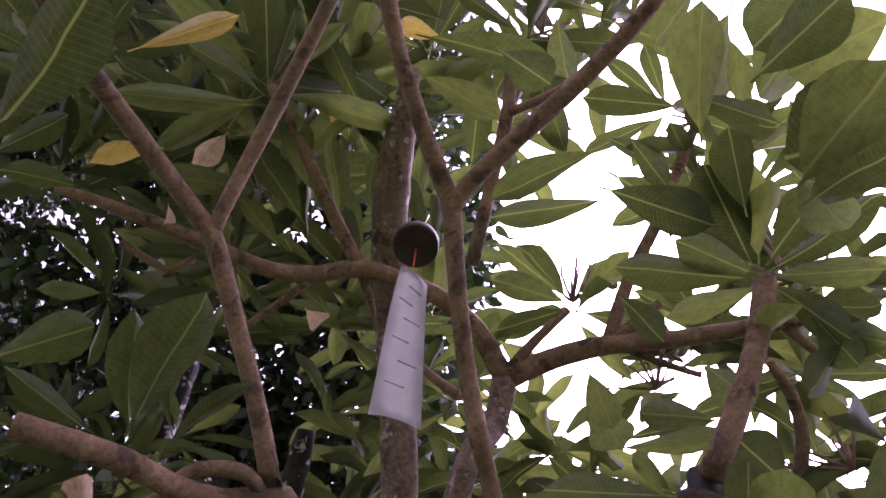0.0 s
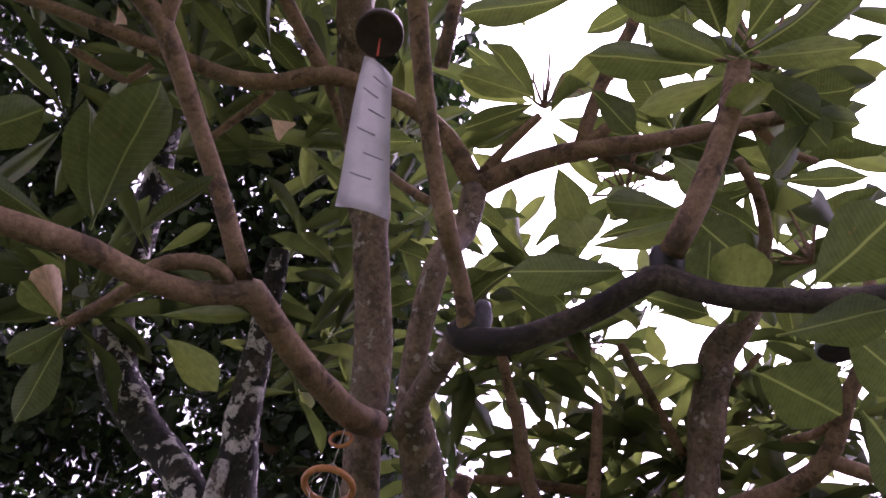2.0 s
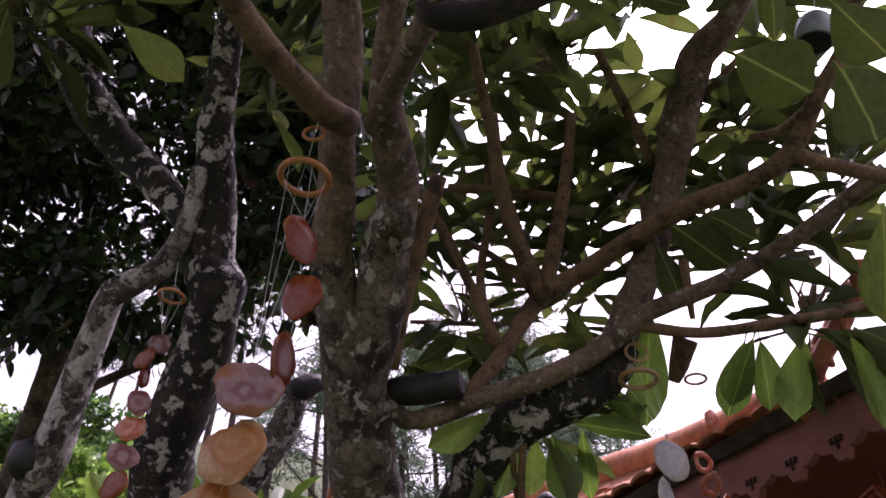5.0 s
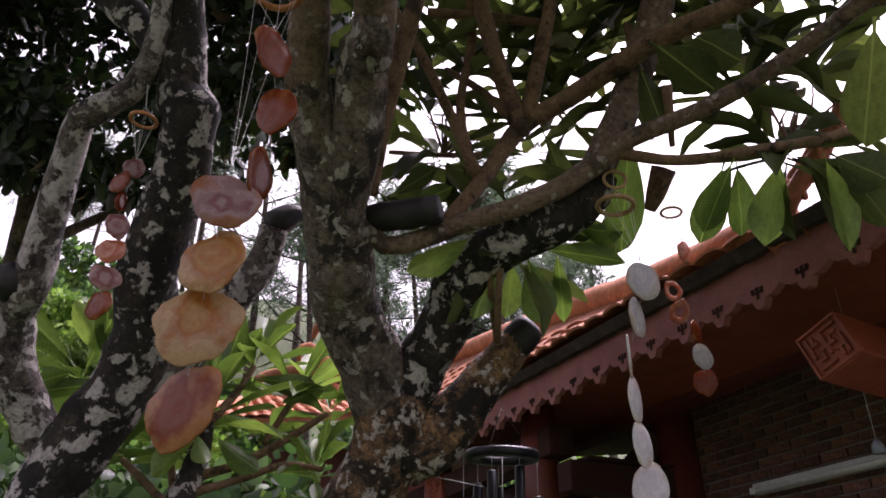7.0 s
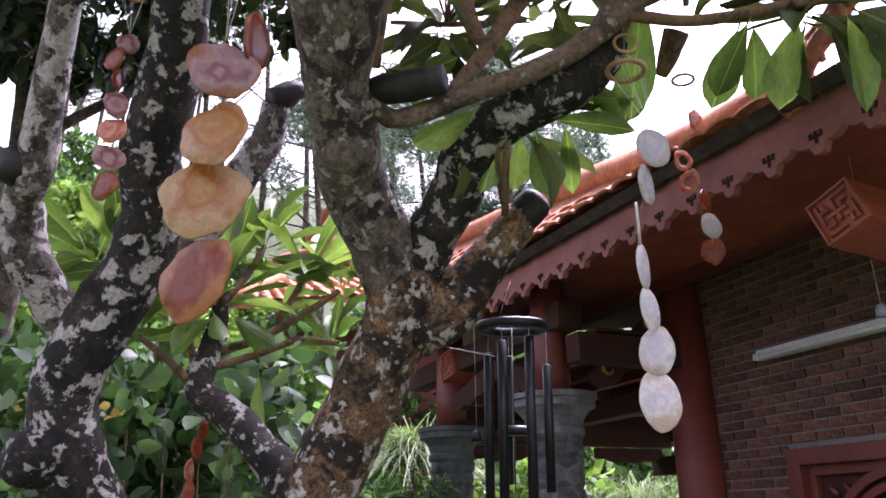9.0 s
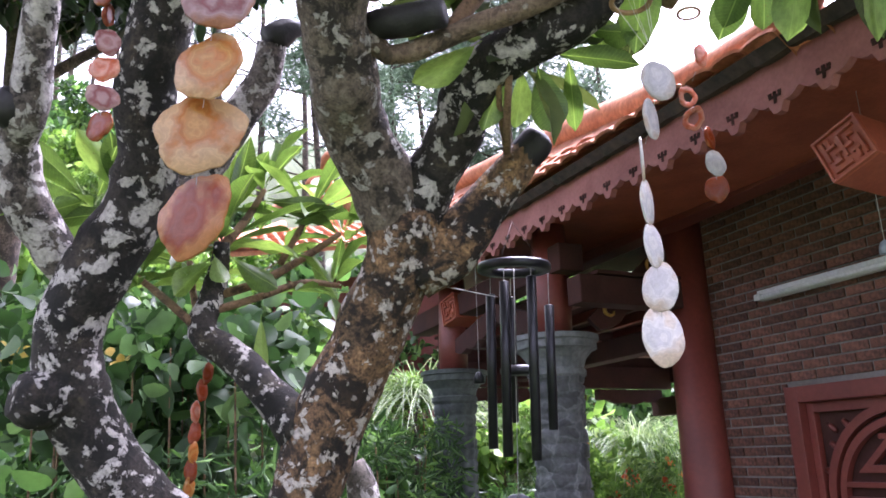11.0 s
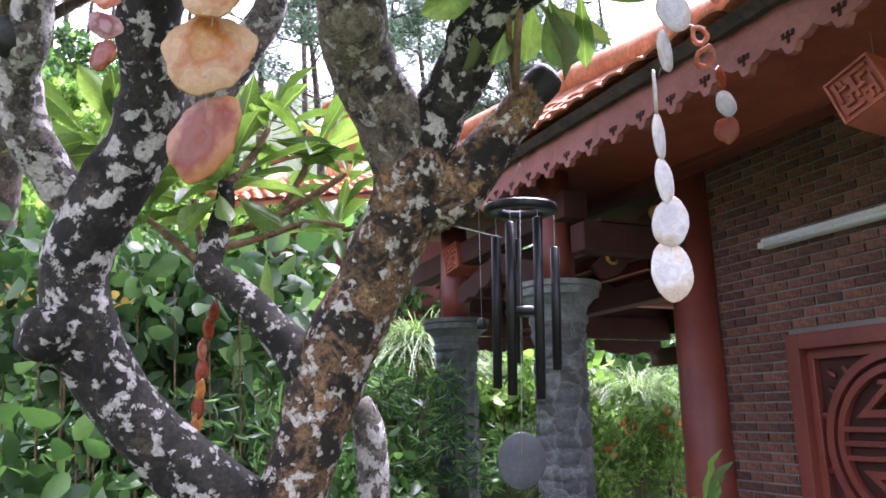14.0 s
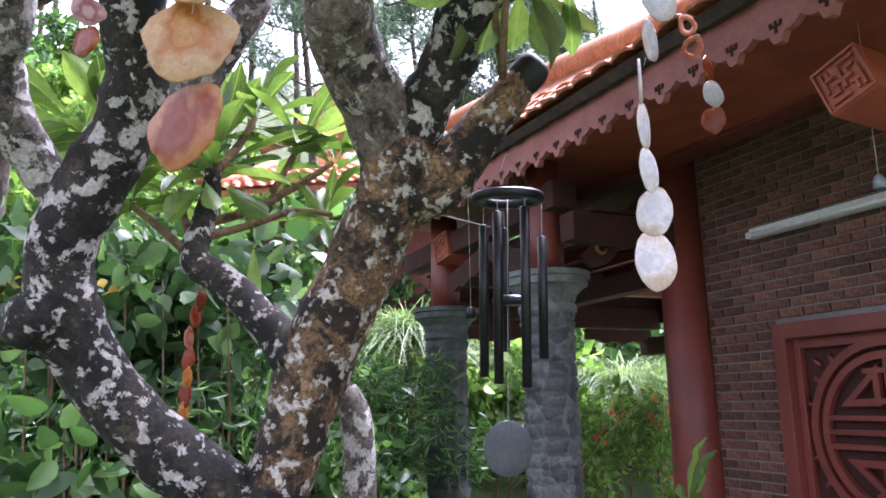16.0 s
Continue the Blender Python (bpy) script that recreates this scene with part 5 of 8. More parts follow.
whorl(tree, (-0.850, 2.458, 2.323), (0, -0.25, 0.9), 10, 0.26, 147, 0.25, (25, 95), 0.12, "young")
whorl(tree, (-0.388, 2.589, 2.261), (0, -0.25, 0.9), 8, 0.23, 148, 0.25, (25, 95), 0.12, "young")
whorl(None, (0.136, 0.020, 4.651), (0.06, 0.07, 0.8), 8, 0.32, 149, 0.22)
whorl(None, (0.062, 1.247, 4.154), (-0.07, 0.08, 0.8), 10, 0.29, 151, 0.22)
whorl(None, (1.229, 0.467, 4.640), (0.41, -0.18, 0.8), 9, 0.33, 152, 0.22)
whorl(None, (0.012, 0.110, 4.115), (0.45, -0.38, 0.8), 9, 0.28, 153, 0.22)
whorl(None, (-0.538, 1.060, 4.627), (-0.25, -0.57, 0.8), 8, 0.34, 154, 0.22)
whorl(None, (-0.454, 0.591, 4.168), (0.44, -0.05, 0.8), 8, 0.31, 155, 0.22)
whorl(None, (0.827, 0.815, 3.963), (-0.01, 0.09, 0.8), 11, 0.32, 156, 0.22)
whorl(None, (-0.282, 0.952, 4.045), (0.03, -0.36, 0.8), 9, 0.33, 157, 0.22)
whorl(None, (-0.493, 0.395, 4.618), (0.31, -0.51, 0.8), 7, 0.29, 158, 0.22)
whorl(None, (0.805, 0.475, 3.847), (0.28, -0.3, 0.8), 11, 0.33, 159, 0.22)
whorl(None, (1.165, 0.900, 4.395), (0.34, -0.27, 0.8), 8, 0.35, 160, 0.22)
whorl(None, (0.020, -0.213, 4.840), (0.08, -0.15, 0.8), 10, 0.35, 161, 0.22)
whorl(None, (-0.267, 0.599, 4.459), (-0.0, -0.37, 0.8), 8, 0.30, 162, 0.22)
whorl(None, (0.443, -0.129, 4.759), (-0.23, -0.54, 0.8), 7, 0.33, 163, 0.22)
whorl(None, (-0.534, 1.182, 4.582), (0.5, -0.11, 0.8), 7, 0.27, 164, 0.22)
whorl(None, (-0.329, 0.934, 4.583), (-0.39, 0.03, 0.8), 9, 0.33, 165, 0.22)
whorl(None, (-0.158, 0.902, 3.840), (-0.29, -0.21, 0.8), 10, 0.33, 166, 0.22)
whorl(None, (-0.318, 0.477, 4.565), (-0.49, -0.54, 0.8), 11, 0.31, 167, 0.22)
whorl(None, (0.936, 0.536, 3.981), (-0.44, -0.44, 0.8), 9, 0.31, 168, 0.22)
whorl(None, (-0.265, 0.139, 4.418), (0.24, -0.47, 0.8), 7, 0.32, 169, 0.22)
whorl(None, (-0.314, 0.729, 3.946), (-0.38, -0.18, 0.8), 8, 0.30, 170, 0.22)
whorl(None, (0.250, 1.105, 3.733), (0.03, -0.22, 0.8), 10, 0.27, 171, 0.22)
whorl(None, (-0.254, 0.773, 4.197), (-0.26, -0.37, 0.8), 11, 0.33, 173, 0.22)
whorl(None, (0.886, 0.435, 4.544), (-0.14, -0.39, 0.8), 10, 0.35, 174, 0.22)
whorl(None, (0.137, -0.140, 5.026), (-0.29, -0.47, 0.8), 7, 0.27, 175, 0.22)
whorl(None, (-0.382, 0.032, 4.116), (0.39, -0.26, 0.8), 9, 0.26, 176, 0.22)
whorl(None, (0.258, -0.093, 4.254), (-0.34, -0.34, 0.8), 10, 0.34, 177, 0.22)
whorl(None, (-0.337, 1.249, 4.333), (0.17, -0.58, 0.8), 7, 0.30, 178, 0.22)
whorl(None, (0.647, 0.195, 4.037), (-0.48, -0.28, 0.8), 8, 0.27, 179, 0.22)
whorl(None, (0.568, 0.809, 3.921), (-0.3, -0.58, 0.8), 8, 0.32, 180, 0.22)
whorl(None, (0.619, 0.747, 3.962), (-0.14, -0.55, 0.8), 10, 0.28, 181, 0.22)
whorl(None, (1.002, 0.743, 4.083), (0.48, -0.6, 0.8), 7, 0.31, 182, 0.22)
whorl(None, (-0.719, -0.119, 4.049), (0.34, -0.01, 0.8), 11, 0.30, 183, 0.22)
whorl(None, (-1.562, -0.190, 4.530), (-0.01, 0.06, 0.8), 7, 0.33, 184, 0.22)
whorl(None, (-0.988, 0.323, 4.601), (-0.45, -0.02, 0.8), 10, 0.29, 185, 0.22)
whorl(None, (-1.629, -0.225, 4.568), (-0.32, -0.24, 0.8), 10, 0.28, 186, 0.22)
whorl(None, (-1.432, 0.745, 4.261), (-0.41, 0.09, 0.8), 8, 0.32, 187, 0.22)
whorl(None, (-0.558, -0.073, 4.075), (0.04, -0.26, 0.8), 11, 0.33, 188, 0.22)
whorl(None, (-0.846, -0.160, 3.988), (0.26, -0.12, 0.8), 8, 0.32, 189, 0.22)
whorl(None, (-1.510, 0.247, 4.372), (-0.24, -0.32, 0.8), 8, 0.28, 190, 0.22)
whorl(None, (-1.221, -0.083, 3.868), (-0.07, -0.2, 0.8), 8, 0.29, 191, 0.22)
whorl(None, (-1.114, 0.015, 4.535), (0.3, 0.02, 0.8), 7, 0.27, 192, 0.22)
whorl(None, (-0.833, 0.194, 4.667), (-0.5, -0.4, 0.8), 8, 0.32, 193, 0.22)
whorl(None, (-1.173, 0.623, 4.303), (0.45, -0.09, 0.8), 10, 0.29, 194, 0.22)
whorl(None, (-0.633, 0.096, 4.135), (-0.43, -0.48, 0.8), 9, 0.31, 195, 0.22)
whorl(None, (-1.199, -0.232, 4.360), (0.24, -0.58, 0.8), 7, 0.27, 196, 0.22)
whorl(None, (-1.545, 0.121, 4.463), (0.45, -0.17, 0.8), 8, 0.31, 197, 0.22)
whorl(None, (-1.309, -0.093, 4.105), (-0.34, -0.17, 0.8), 8, 0.33, 198, 0.22)
whorl(None, (-1.270, 0.176, 3.881), (0.21, -0.29, 0.8), 10, 0.34, 199, 0.22)
whorl(None, (-1.577, 0.083, 4.508), (-0.04, -0.3, 0.8), 10, 0.27, 200, 0.22)
whorl(None, (-0.853, -0.091, 4.421), (-0.01, -0.6, 0.8), 8, 0.34, 201, 0.22)
whorl(None, (-1.266, -0.190, 4.758), (-0.47, -0.2, 0.8), 10, 0.33, 202, 0.22)
whorl(None, (-1.076, 0.149, 4.026), (0.32, -0.39, 0.8), 11, 0.30, 203, 0.22)
whorl(None, (-0.741, -0.016, 4.332), (-0.25, 0.09, 0.8), 7, 0.32, 204, 0.22)
whorl(None, (-1.244, -0.097, 4.617), (-0.01, -0.57, 0.8), 8, 0.30, 205, 0.22)
whorl(None, (-0.884, 0.097, 4.813), (0.3, -0.07, 0.8), 10, 0.33, 206, 0.22)
whorl(None, (-0.735, 0.497, 4.650), (-0.12, -0.59, 0.8), 11, 0.32, 207, 0.22)
whorl(None, (-0.790, 0.451, 3.876), (0.18, -0.17, 0.8), 11, 0.30, 208, 0.22)
whorl(None, (-1.047, 0.438, 4.161), (0.48, -0.03, 0.8), 11, 0.33, 209, 0.22)
whorl(None, (-0.977, 0.531, 4.121), (0.09, -0.12, 0.8), 11, 0.28, 210, 0.22)
whorl(None, (-1.322, -0.232, 4.532), (0.11, 0.0, 0.8), 10, 0.29, 211, 0.22)
whorl(None, (-0.625, 0.074, 4.690), (-0.43, -0.07, 0.8), 9, 0.35, 212, 0.22)
whorl(None, (0.986, 2.021, 3.731), (0.11, -0.45, 0.8), 11, 0.27, 213, 0.22)
whorl(None, (0.006, 1.802, 3.410), (-0.09, -0.47, 0.8), 7, 0.32, 217, 0.22)
whorl(None, (0.858, 1.799, 3.788), (-0.09, -0.44, 0.8), 10, 0.31, 218, 0.22)
whorl(None, (1.135, 1.356, 3.738), (0.11, 0.08, 0.8), 8, 0.30, 219, 0.22)
whorl(None, (0.126, 1.618, 4.111), (0.06, -0.3, 0.8), 9, 0.32, 220, 0.22)
whorl(None, (0.401, 2.068, 3.762), (0.43, -0.44, 0.8), 11, 0.34, 222, 0.22)
whorl(None, (0.578, 1.274, 3.932), (-0.34, -0.54, 0.8), 8, 0.30, 223, 0.22)
whorl(None, (0.747, 1.749, 3.345), (-0.4, -0.55, 0.8), 8, 0.29, 225, 0.22)
whorl(None, (1.333, 1.383, 4.126), (0.22, -0.39, 0.8), 7, 0.34, 228, 0.22)
whorl(None, (1.205, 1.559, 3.408), (-0.16, -0.5, 0.8), 10, 0.32, 229, 0.22)
whorl(None, (0.920, 1.176, 3.794), (-0.09, 0.06, 0.8), 7, 0.31, 230, 0.22)
whorl(None, (-0.106, 1.857, 3.686), (-0.48, -0.42, 0.8), 10, 0.35, 233, 0.22)
whorl(None, (1.303, 1.496, 4.289), (-0.31, -0.04, 0.8), 7, 0.31, 234, 0.22)
whorl(None, (1.144, 1.814, 4.004), (0.44, -0.14, 0.8), 11, 0.32, 236, 0.22)
whorl(None, (1.175, 1.713, 3.283), (-0.08, -0.41, 0.8), 10, 0.30, 239, 0.22)
whorl(None, (-0.125, 1.994, 4.011), (0.26, -0.55, 0.8), 10, 0.27, 240, 0.22)
whorl(None, (0.114, 1.743, 4.383), (0.44, -0.58, 0.8), 8, 0.34, 242, 0.22)
whorl(None, (0.024, 1.529, 4.275), (-0.17, -0.45, 0.8), 9, 0.31, 243, 0.22)
whorl(None, (1.145, 1.486, 3.392), (-0.39, -0.15, 0.8), 9, 0.29, 244, 0.22)
whorl(None, (0.659, 1.653, 3.527), (-0.02, -0.11, 0.8), 7, 0.26, 246, 0.22)
whorl(None, (0.235, 1.641, 4.248), (-0.26, -0.39, 0.8), 11, 0.29, 247, 0.22)
whorl(None, (1.000, 2.072, 3.714), (0.06, -0.29, 0.8), 7, 0.32, 248, 0.22)
whorl(None, (1.242, 1.509, 3.835), (0.21, 0.06, 0.8), 10, 0.36, 249, 0.22)
whorl(None, (0.406, 1.677, 4.415), (-0.42, -0.29, 0.8), 8, 0.31, 250, 0.22)
whorl(None, (0.466, 1.897, 3.517), (0.05, -0.02, 0.8), 8, 0.31, 251, 0.22)
whorl(None, (0.613, 1.643, 3.594), (-0.39, -0.42, 0.8), 9, 0.34, 264, 0.22)
whorl(None, (0.108, 1.844, 4.097), (0.08, -0.57, 0.8), 11, 0.30, 266, 0.22)
whorl(None, (-0.479, 1.759, 4.198), (0.01, -0.53, 0.8), 10, 0.24, 269, 0.22)
whorl(None, (-0.665, 1.687, 3.927), (0.15, -0.12, 0.8), 9, 0.32, 270, 0.22)
whorl(None, (-0.395, 1.282, 3.965), (0.27, -0.52, 0.8), 11, 0.25, 271, 0.22)
whorl(None, (-0.544, 1.479, 4.001), (-0.39, -0.39, 0.8), 10, 0.32, 272, 0.22)
whorl(None, (-0.637, 1.230, 4.237), (0.42, -0.33, 0.8), 8, 0.32, 273, 0.22)
whorl(None, (-0.700, 1.600, 3.978), (-0.36, -0.56, 0.8), 10, 0.26, 274, 0.22)
whorl(None, (-0.621, 1.646, 4.050), (-0.24, -0.48, 0.8), 9, 0.28, 275, 0.22)
whorl(None, (-0.605, 1.393, 3.832), (0.1, -0.28, 0.8), 7, 0.28, 276, 0.22)
whorl(None, (0.127, 1.768, 3.342), (0.08, -0.42, 0.8), 9, 0.31, 278, 0.22)
whorl(None, (1.349, 1.837, 3.587), (0.16, -0.31, 0.8), 11, 0.31, 282, 0.22)
whorl(None, (0.684, 1.901, 3.789), (0.27, -0.01, 0.8), 7, 0.27, 284, 0.22)
whorl(None, (1.082, 1.739, 3.347), (0.14, -0.44, 0.8), 9, 0.33, 286, 0.22)
whorl(None, (0.011, 1.830, 3.222), (0.43, -0.34, 0.8), 11, 0.25, 287, 0.22)
whorl(None, (0.244, 1.937, 3.415), (-0.04, -0.47, 0.8), 8, 0.24, 289, 0.22)
whorl(None, (0.373, 2.077, 3.257), (0.12, -0.18, 0.8), 11, 0.25, 291, 0.22)
whorl(None, (0.945, 1.708, 3.196), (-0.47, -0.28, 0.8), 8, 0.29, 295, 0.22)
leaf(tree, (-0.116, 1.874, 2.913), (0.021, 1.865, 3.012), 0.068, -49)
leaf(tree, (-0.099, 1.902, 2.870), (0.073, 1.884, 2.963), 0.075, -38, "young")
leaf(tree, (-0.154, 1.905, 2.953), (-0.032, 2.008, 2.892), 0.087, -29)
leaf(tree, (-0.111, 1.882, 3.245), (-0.128, 1.940, 3.152), 0.055, 19)
leaf(tree, (0.355, 1.820, 3.134), (0.450, 1.925, 2.993), 0.071, -4)
leaf(tree, (0.253, 1.902, 3.040), (0.433, 1.913, 3.028), 0.064, -58)
leaf(tree, (-0.192, 1.957, 3.304), (-0.245, 1.889, 3.320), 0.065, 27)
leaf(tree, (-0.231, 2.000, 3.242), (-0.208, 1.909, 3.313), 0.057, 5)
leaf(tree, (0.405, -0.270, 3.282), (0.329, -0.086, 3.197), 0.110, -7)
leaf(tree, (0.367, -0.072, 3.269), (0.483, -0.077, 3.180), 0.080, 4)
leaf(tree, (0.349, -0.077, 3.327), (0.147, -0.102, 3.314), 0.070, -2)
leaf(tree, (0.582, -0.269, 3.219), (0.397, -0.129, 3.165), 0.120, -5)
leaf(tree, (0.351, -0.051, 3.216), (0.452, 0.099, 3.199), 0.110, 11)
leaf(tree, (0.182, 0.065, 3.273), (0.370, 0.099, 3.137), 0.100, -15)
leaf(tree, (0.425, 0.499, 3.131), (0.250, 0.477, 3.131), 0.070, 26)
leaf(tree, (0.138, 0.326, 3.287), (-0.022, 0.283, 3.335), 0.070, 12)
leaf(tree, (0.140, 0.331, 3.285), (-0.018, 0.391, 3.296), 0.060, -9)
leaf(tree, (0.102, -0.254, 3.436), (0.118, -0.117, 3.370), 0.070, -9)
leaf(tree, (-0.016, -0.194, 3.334), (0.084, -0.132, 3.273), 0.100, -24)
leaf(tree, (0.249, -0.011, 3.386), (0.328, 0.086, 3.346), 0.060, 0)
leaf(tree, (0.500, 0.002, 3.156), (0.559, 0.088, 3.047), 0.100, -3)
leaf(tree, (0.335, 0.488, 3.225), (0.252, 0.514, 3.167), 0.060, -6)
leaf(tree, (0.596, 0.283, 3.063), (0.508, 0.359, 3.000), 0.090, -11)
leaf(tree, (0.548, 0.257, 3.099), (0.610, 0.323, 3.035), 0.080, -15)
leaf(tree, (0.229, 0.299, 3.287), (0.327, 0.374, 3.232), 0.070, -2)
leaf(tree, (0.171, 0.438, 3.226), (0.219, 0.540, 3.156), 0.080, -11)
leaf(tree, (0.541, -0.271, 2.963), (0.395, -0.190, 2.962), 0.150, 10)
leaf(tree, (0.518, -0.188, 2.853), (0.360, -0.112, 2.874), 0.160, -15)
leaf(tree, (0.514, -0.329, 3.141), (0.395, -0.204, 3.123), 0.130, 25)
leaf(tree, (0.586, -0.009, 3.008), (0.473, -0.036, 3.010), 0.100, 0)
leaf(tree, (0.371, -0.302, 3.396), (0.277, -0.192, 3.358), 0.100, -20)
leaf(tree, (0.450, 0.328, 3.102), (0.498, 0.207, 3.084), 0.090, 20)
whorl(None, (0.920, 1.508, 3.262), (0, -0.75, 0.35), 8, 0.24, 138, 0.27, (60, 110), 0.15)
whorl(None, (0.083, 1.770, 4.228), (-0.08, 0.08, 0.8), 10, 0.30, 214, 0.22)
whorl(None, (0.936, 1.513, 3.629), (0.18, -0.38, 0.8), 9, 0.27, 215, 0.22)
whorl(None, (0.988, 1.807, 3.919), (-0.13, 0.02, 0.8), 8, 0.29, 216, 0.22)
whorl(None, (0.928, 1.927, 3.846), (-0.44, -0.26, 0.8), 11, 0.35, 221, 0.22)
whorl(None, (1.012, 1.659, 3.728), (-0.18, -0.06, 0.8), 8, 0.33, 224, 0.22)
whorl(None, (-0.031, 1.554, 3.839), (0.17, -0.55, 0.8), 9, 0.35, 231, 0.22)
whorl(None, (0.182, 2.203, 3.893), (-0.25, -0.28, 0.8), 8, 0.34, 232, 0.22)
whorl(None, (1.192, 1.594, 3.691), (0.37, 0.08, 0.8), 8, 0.29, 245, 0.22)
whorl(None, (0.295, 1.772, 3.755), (-0.36, -0.51, 0.8), 9, 0.34, 253, 0.22)
whorl(None, (0.459, 1.739, 3.611), (-0.38, -0.28, 0.8), 11, 0.31, 255, 0.22)
whorl(None, (0.619, 1.797, 3.926), (0.09, -0.57, 0.8), 10, 0.29, 257, 0.22)
whorl(None, (0.489, 1.753, 4.124), (0.46, -0.12, 0.8), 9, 0.27, 258, 0.22)
whorl(None, (0.137, 1.656, 4.088), (-0.05, -0.2, 0.8), 7, 0.28, 262, 0.22)
whorl(None, (0.241, 1.581, 3.986), (0.4, -0.21, 0.8), 8, 0.30, 263, 0.22)
whorl(None, (0.466, 1.648, 4.078), (-0.41, -0.03, 0.8), 7, 0.29, 265, 0.22)
whorl(None, (0.501, 1.572, 3.657), (-0.09, -0.37, 0.8), 7, 0.29, 267, 0.22)
whorl(None, (0.255, 1.937, 3.700), (0.22, -0.42, 0.8), 10, 0.32, 277, 0.22)
whorl(None, (0.599, 2.109, 3.795), (-0.37, -0.14, 0.8), 7, 0.25, 281, 0.22)
whorl(None, (0.048, 1.968, 3.139), (0, -0.75, 0.35), 12, 0.25, 132, 0.27, (60, 110), 0.15)
whorl(None, (0.668, 1.850, 3.323), (0, -0.75, 0.35), 6, 0.22, 136, 0.27, (60, 110), 0.15)
whorl(None, (0.862, 1.669, 3.281), (0, -0.75, 0.35), 8, 0.25, 137, 0.27, (60, 110), 0.15)
whorl(None, (0.020, 2.050, 3.197), (0, -0.75, 0.35), 10, 0.26, 330, 0.25, (55, 105), 0.15)
whorl(None, (0.212, 2.035, 3.029), (0, -0.75, 0.35), 10, 0.26, 331, 0.25, (55, 105), 0.15)
whorl(None, (1.010, 1.655, 2.951), (0, -0.75, 0.35), 10, 0.26, 332, 0.25, (55, 105), 0.15)
whorl(None, (0.474, 1.937, 3.283), (0, -0.75, 0.35), 10, 0.26, 333, 0.25, (55, 105), 0.15)
whorl(None, (-0.127, 1.778, 3.367), (0, -0.75, 0.35), 10, 0.26, 334, 0.25, (55, 105), 0.15)
leaf(tree, (0.543, 1.544, 2.933), (0.542, 1.768, 2.685), 0.120, 15, "young")
leaf(tree, (0.797, 1.525, 2.822), (0.748, 1.690, 2.697), 0.100, 15, "young")
leaf(tree, (0.890, 1.497, 2.794), (0.886, 1.654, 2.652), 0.100, 15, "young")
leaf(tree, (0.981, 1.448, 2.786), (1.084, 1.570, 2.599), 0.075, 15, "young")
flower_stalk(tree, (0.541, 0.079, 3.983), (0.1, -0.2, 0.8), 296)
flower_stalk(tree, (0.566, 0.252, 3.988), (0.1, -0.2, 0.8), 297)
flower_stalk(tree, (0.178, 0.486, 3.652), (0.1, -0.2, 0.8), 298)
flower_stalk(tree, (0.551, 0.243, 3.222), (0.1, -0.2, 0.8), 299)
flower_stalk(tree, (-0.610, -0.066, 3.792), (0.1, -0.2, 0.8), 300)
flower_stalk(tree, (0.333, 1.438, 3.794), (0.1, -0.2, 0.8), 301)
flower_stalk(tree, (0.995, 0.879, 3.445), (0.1, -0.2, 0.8), 302)
flower_stalk(tree, (0.767, 0.716, 3.281), (0.1, -0.2, 0.8), 303)
flower_stalk(tree, (0.048, 1.968, 3.139), (0.1, -0.2, 0.8), 304)
flower_stalk(tree, (1.002, 1.613, 2.921), (0.1, -0.2, 0.8), 305)
flower_stalk(tree, (0.106, -0.161, 4.032), (0.1, -0.2, 0.8), 306)
flower_stalk(tree, (0.391, 0.692, 3.565), (0.1, -0.2, 0.8), 307)
whorl(None, (-1.017, 0.740, 3.945), (0.34, -0.34, 0.8), 7, 0.32, 308, 0.22)
whorl(None, (-1.212, 1.067, 3.718), (-0.32, -0.22, 0.8), 10, 0.34, 309, 0.22)
whorl(None, (-0.993, 0.994, 3.744), (0.33, 0.03, 0.8), 7, 0.30, 310, 0.22)
whorl(None, (-1.266, 1.180, 3.689), (-0.13, 0.02, 0.8), 9, 0.33, 311, 0.22)
whorl(None, (-1.188, 1.115, 3.678), (0.04, -0.48, 0.8), 10, 0.31, 312, 0.22)
whorl(None, (-0.876, 0.643, 4.011), (-0.39, -0.24, 0.8), 11, 0.30, 313, 0.22)
whorl(None, (-1.293, 0.822, 3.528), (-0.42, -0.37, 0.8), 8, 0.28, 314, 0.22)
join_leaves(tree)


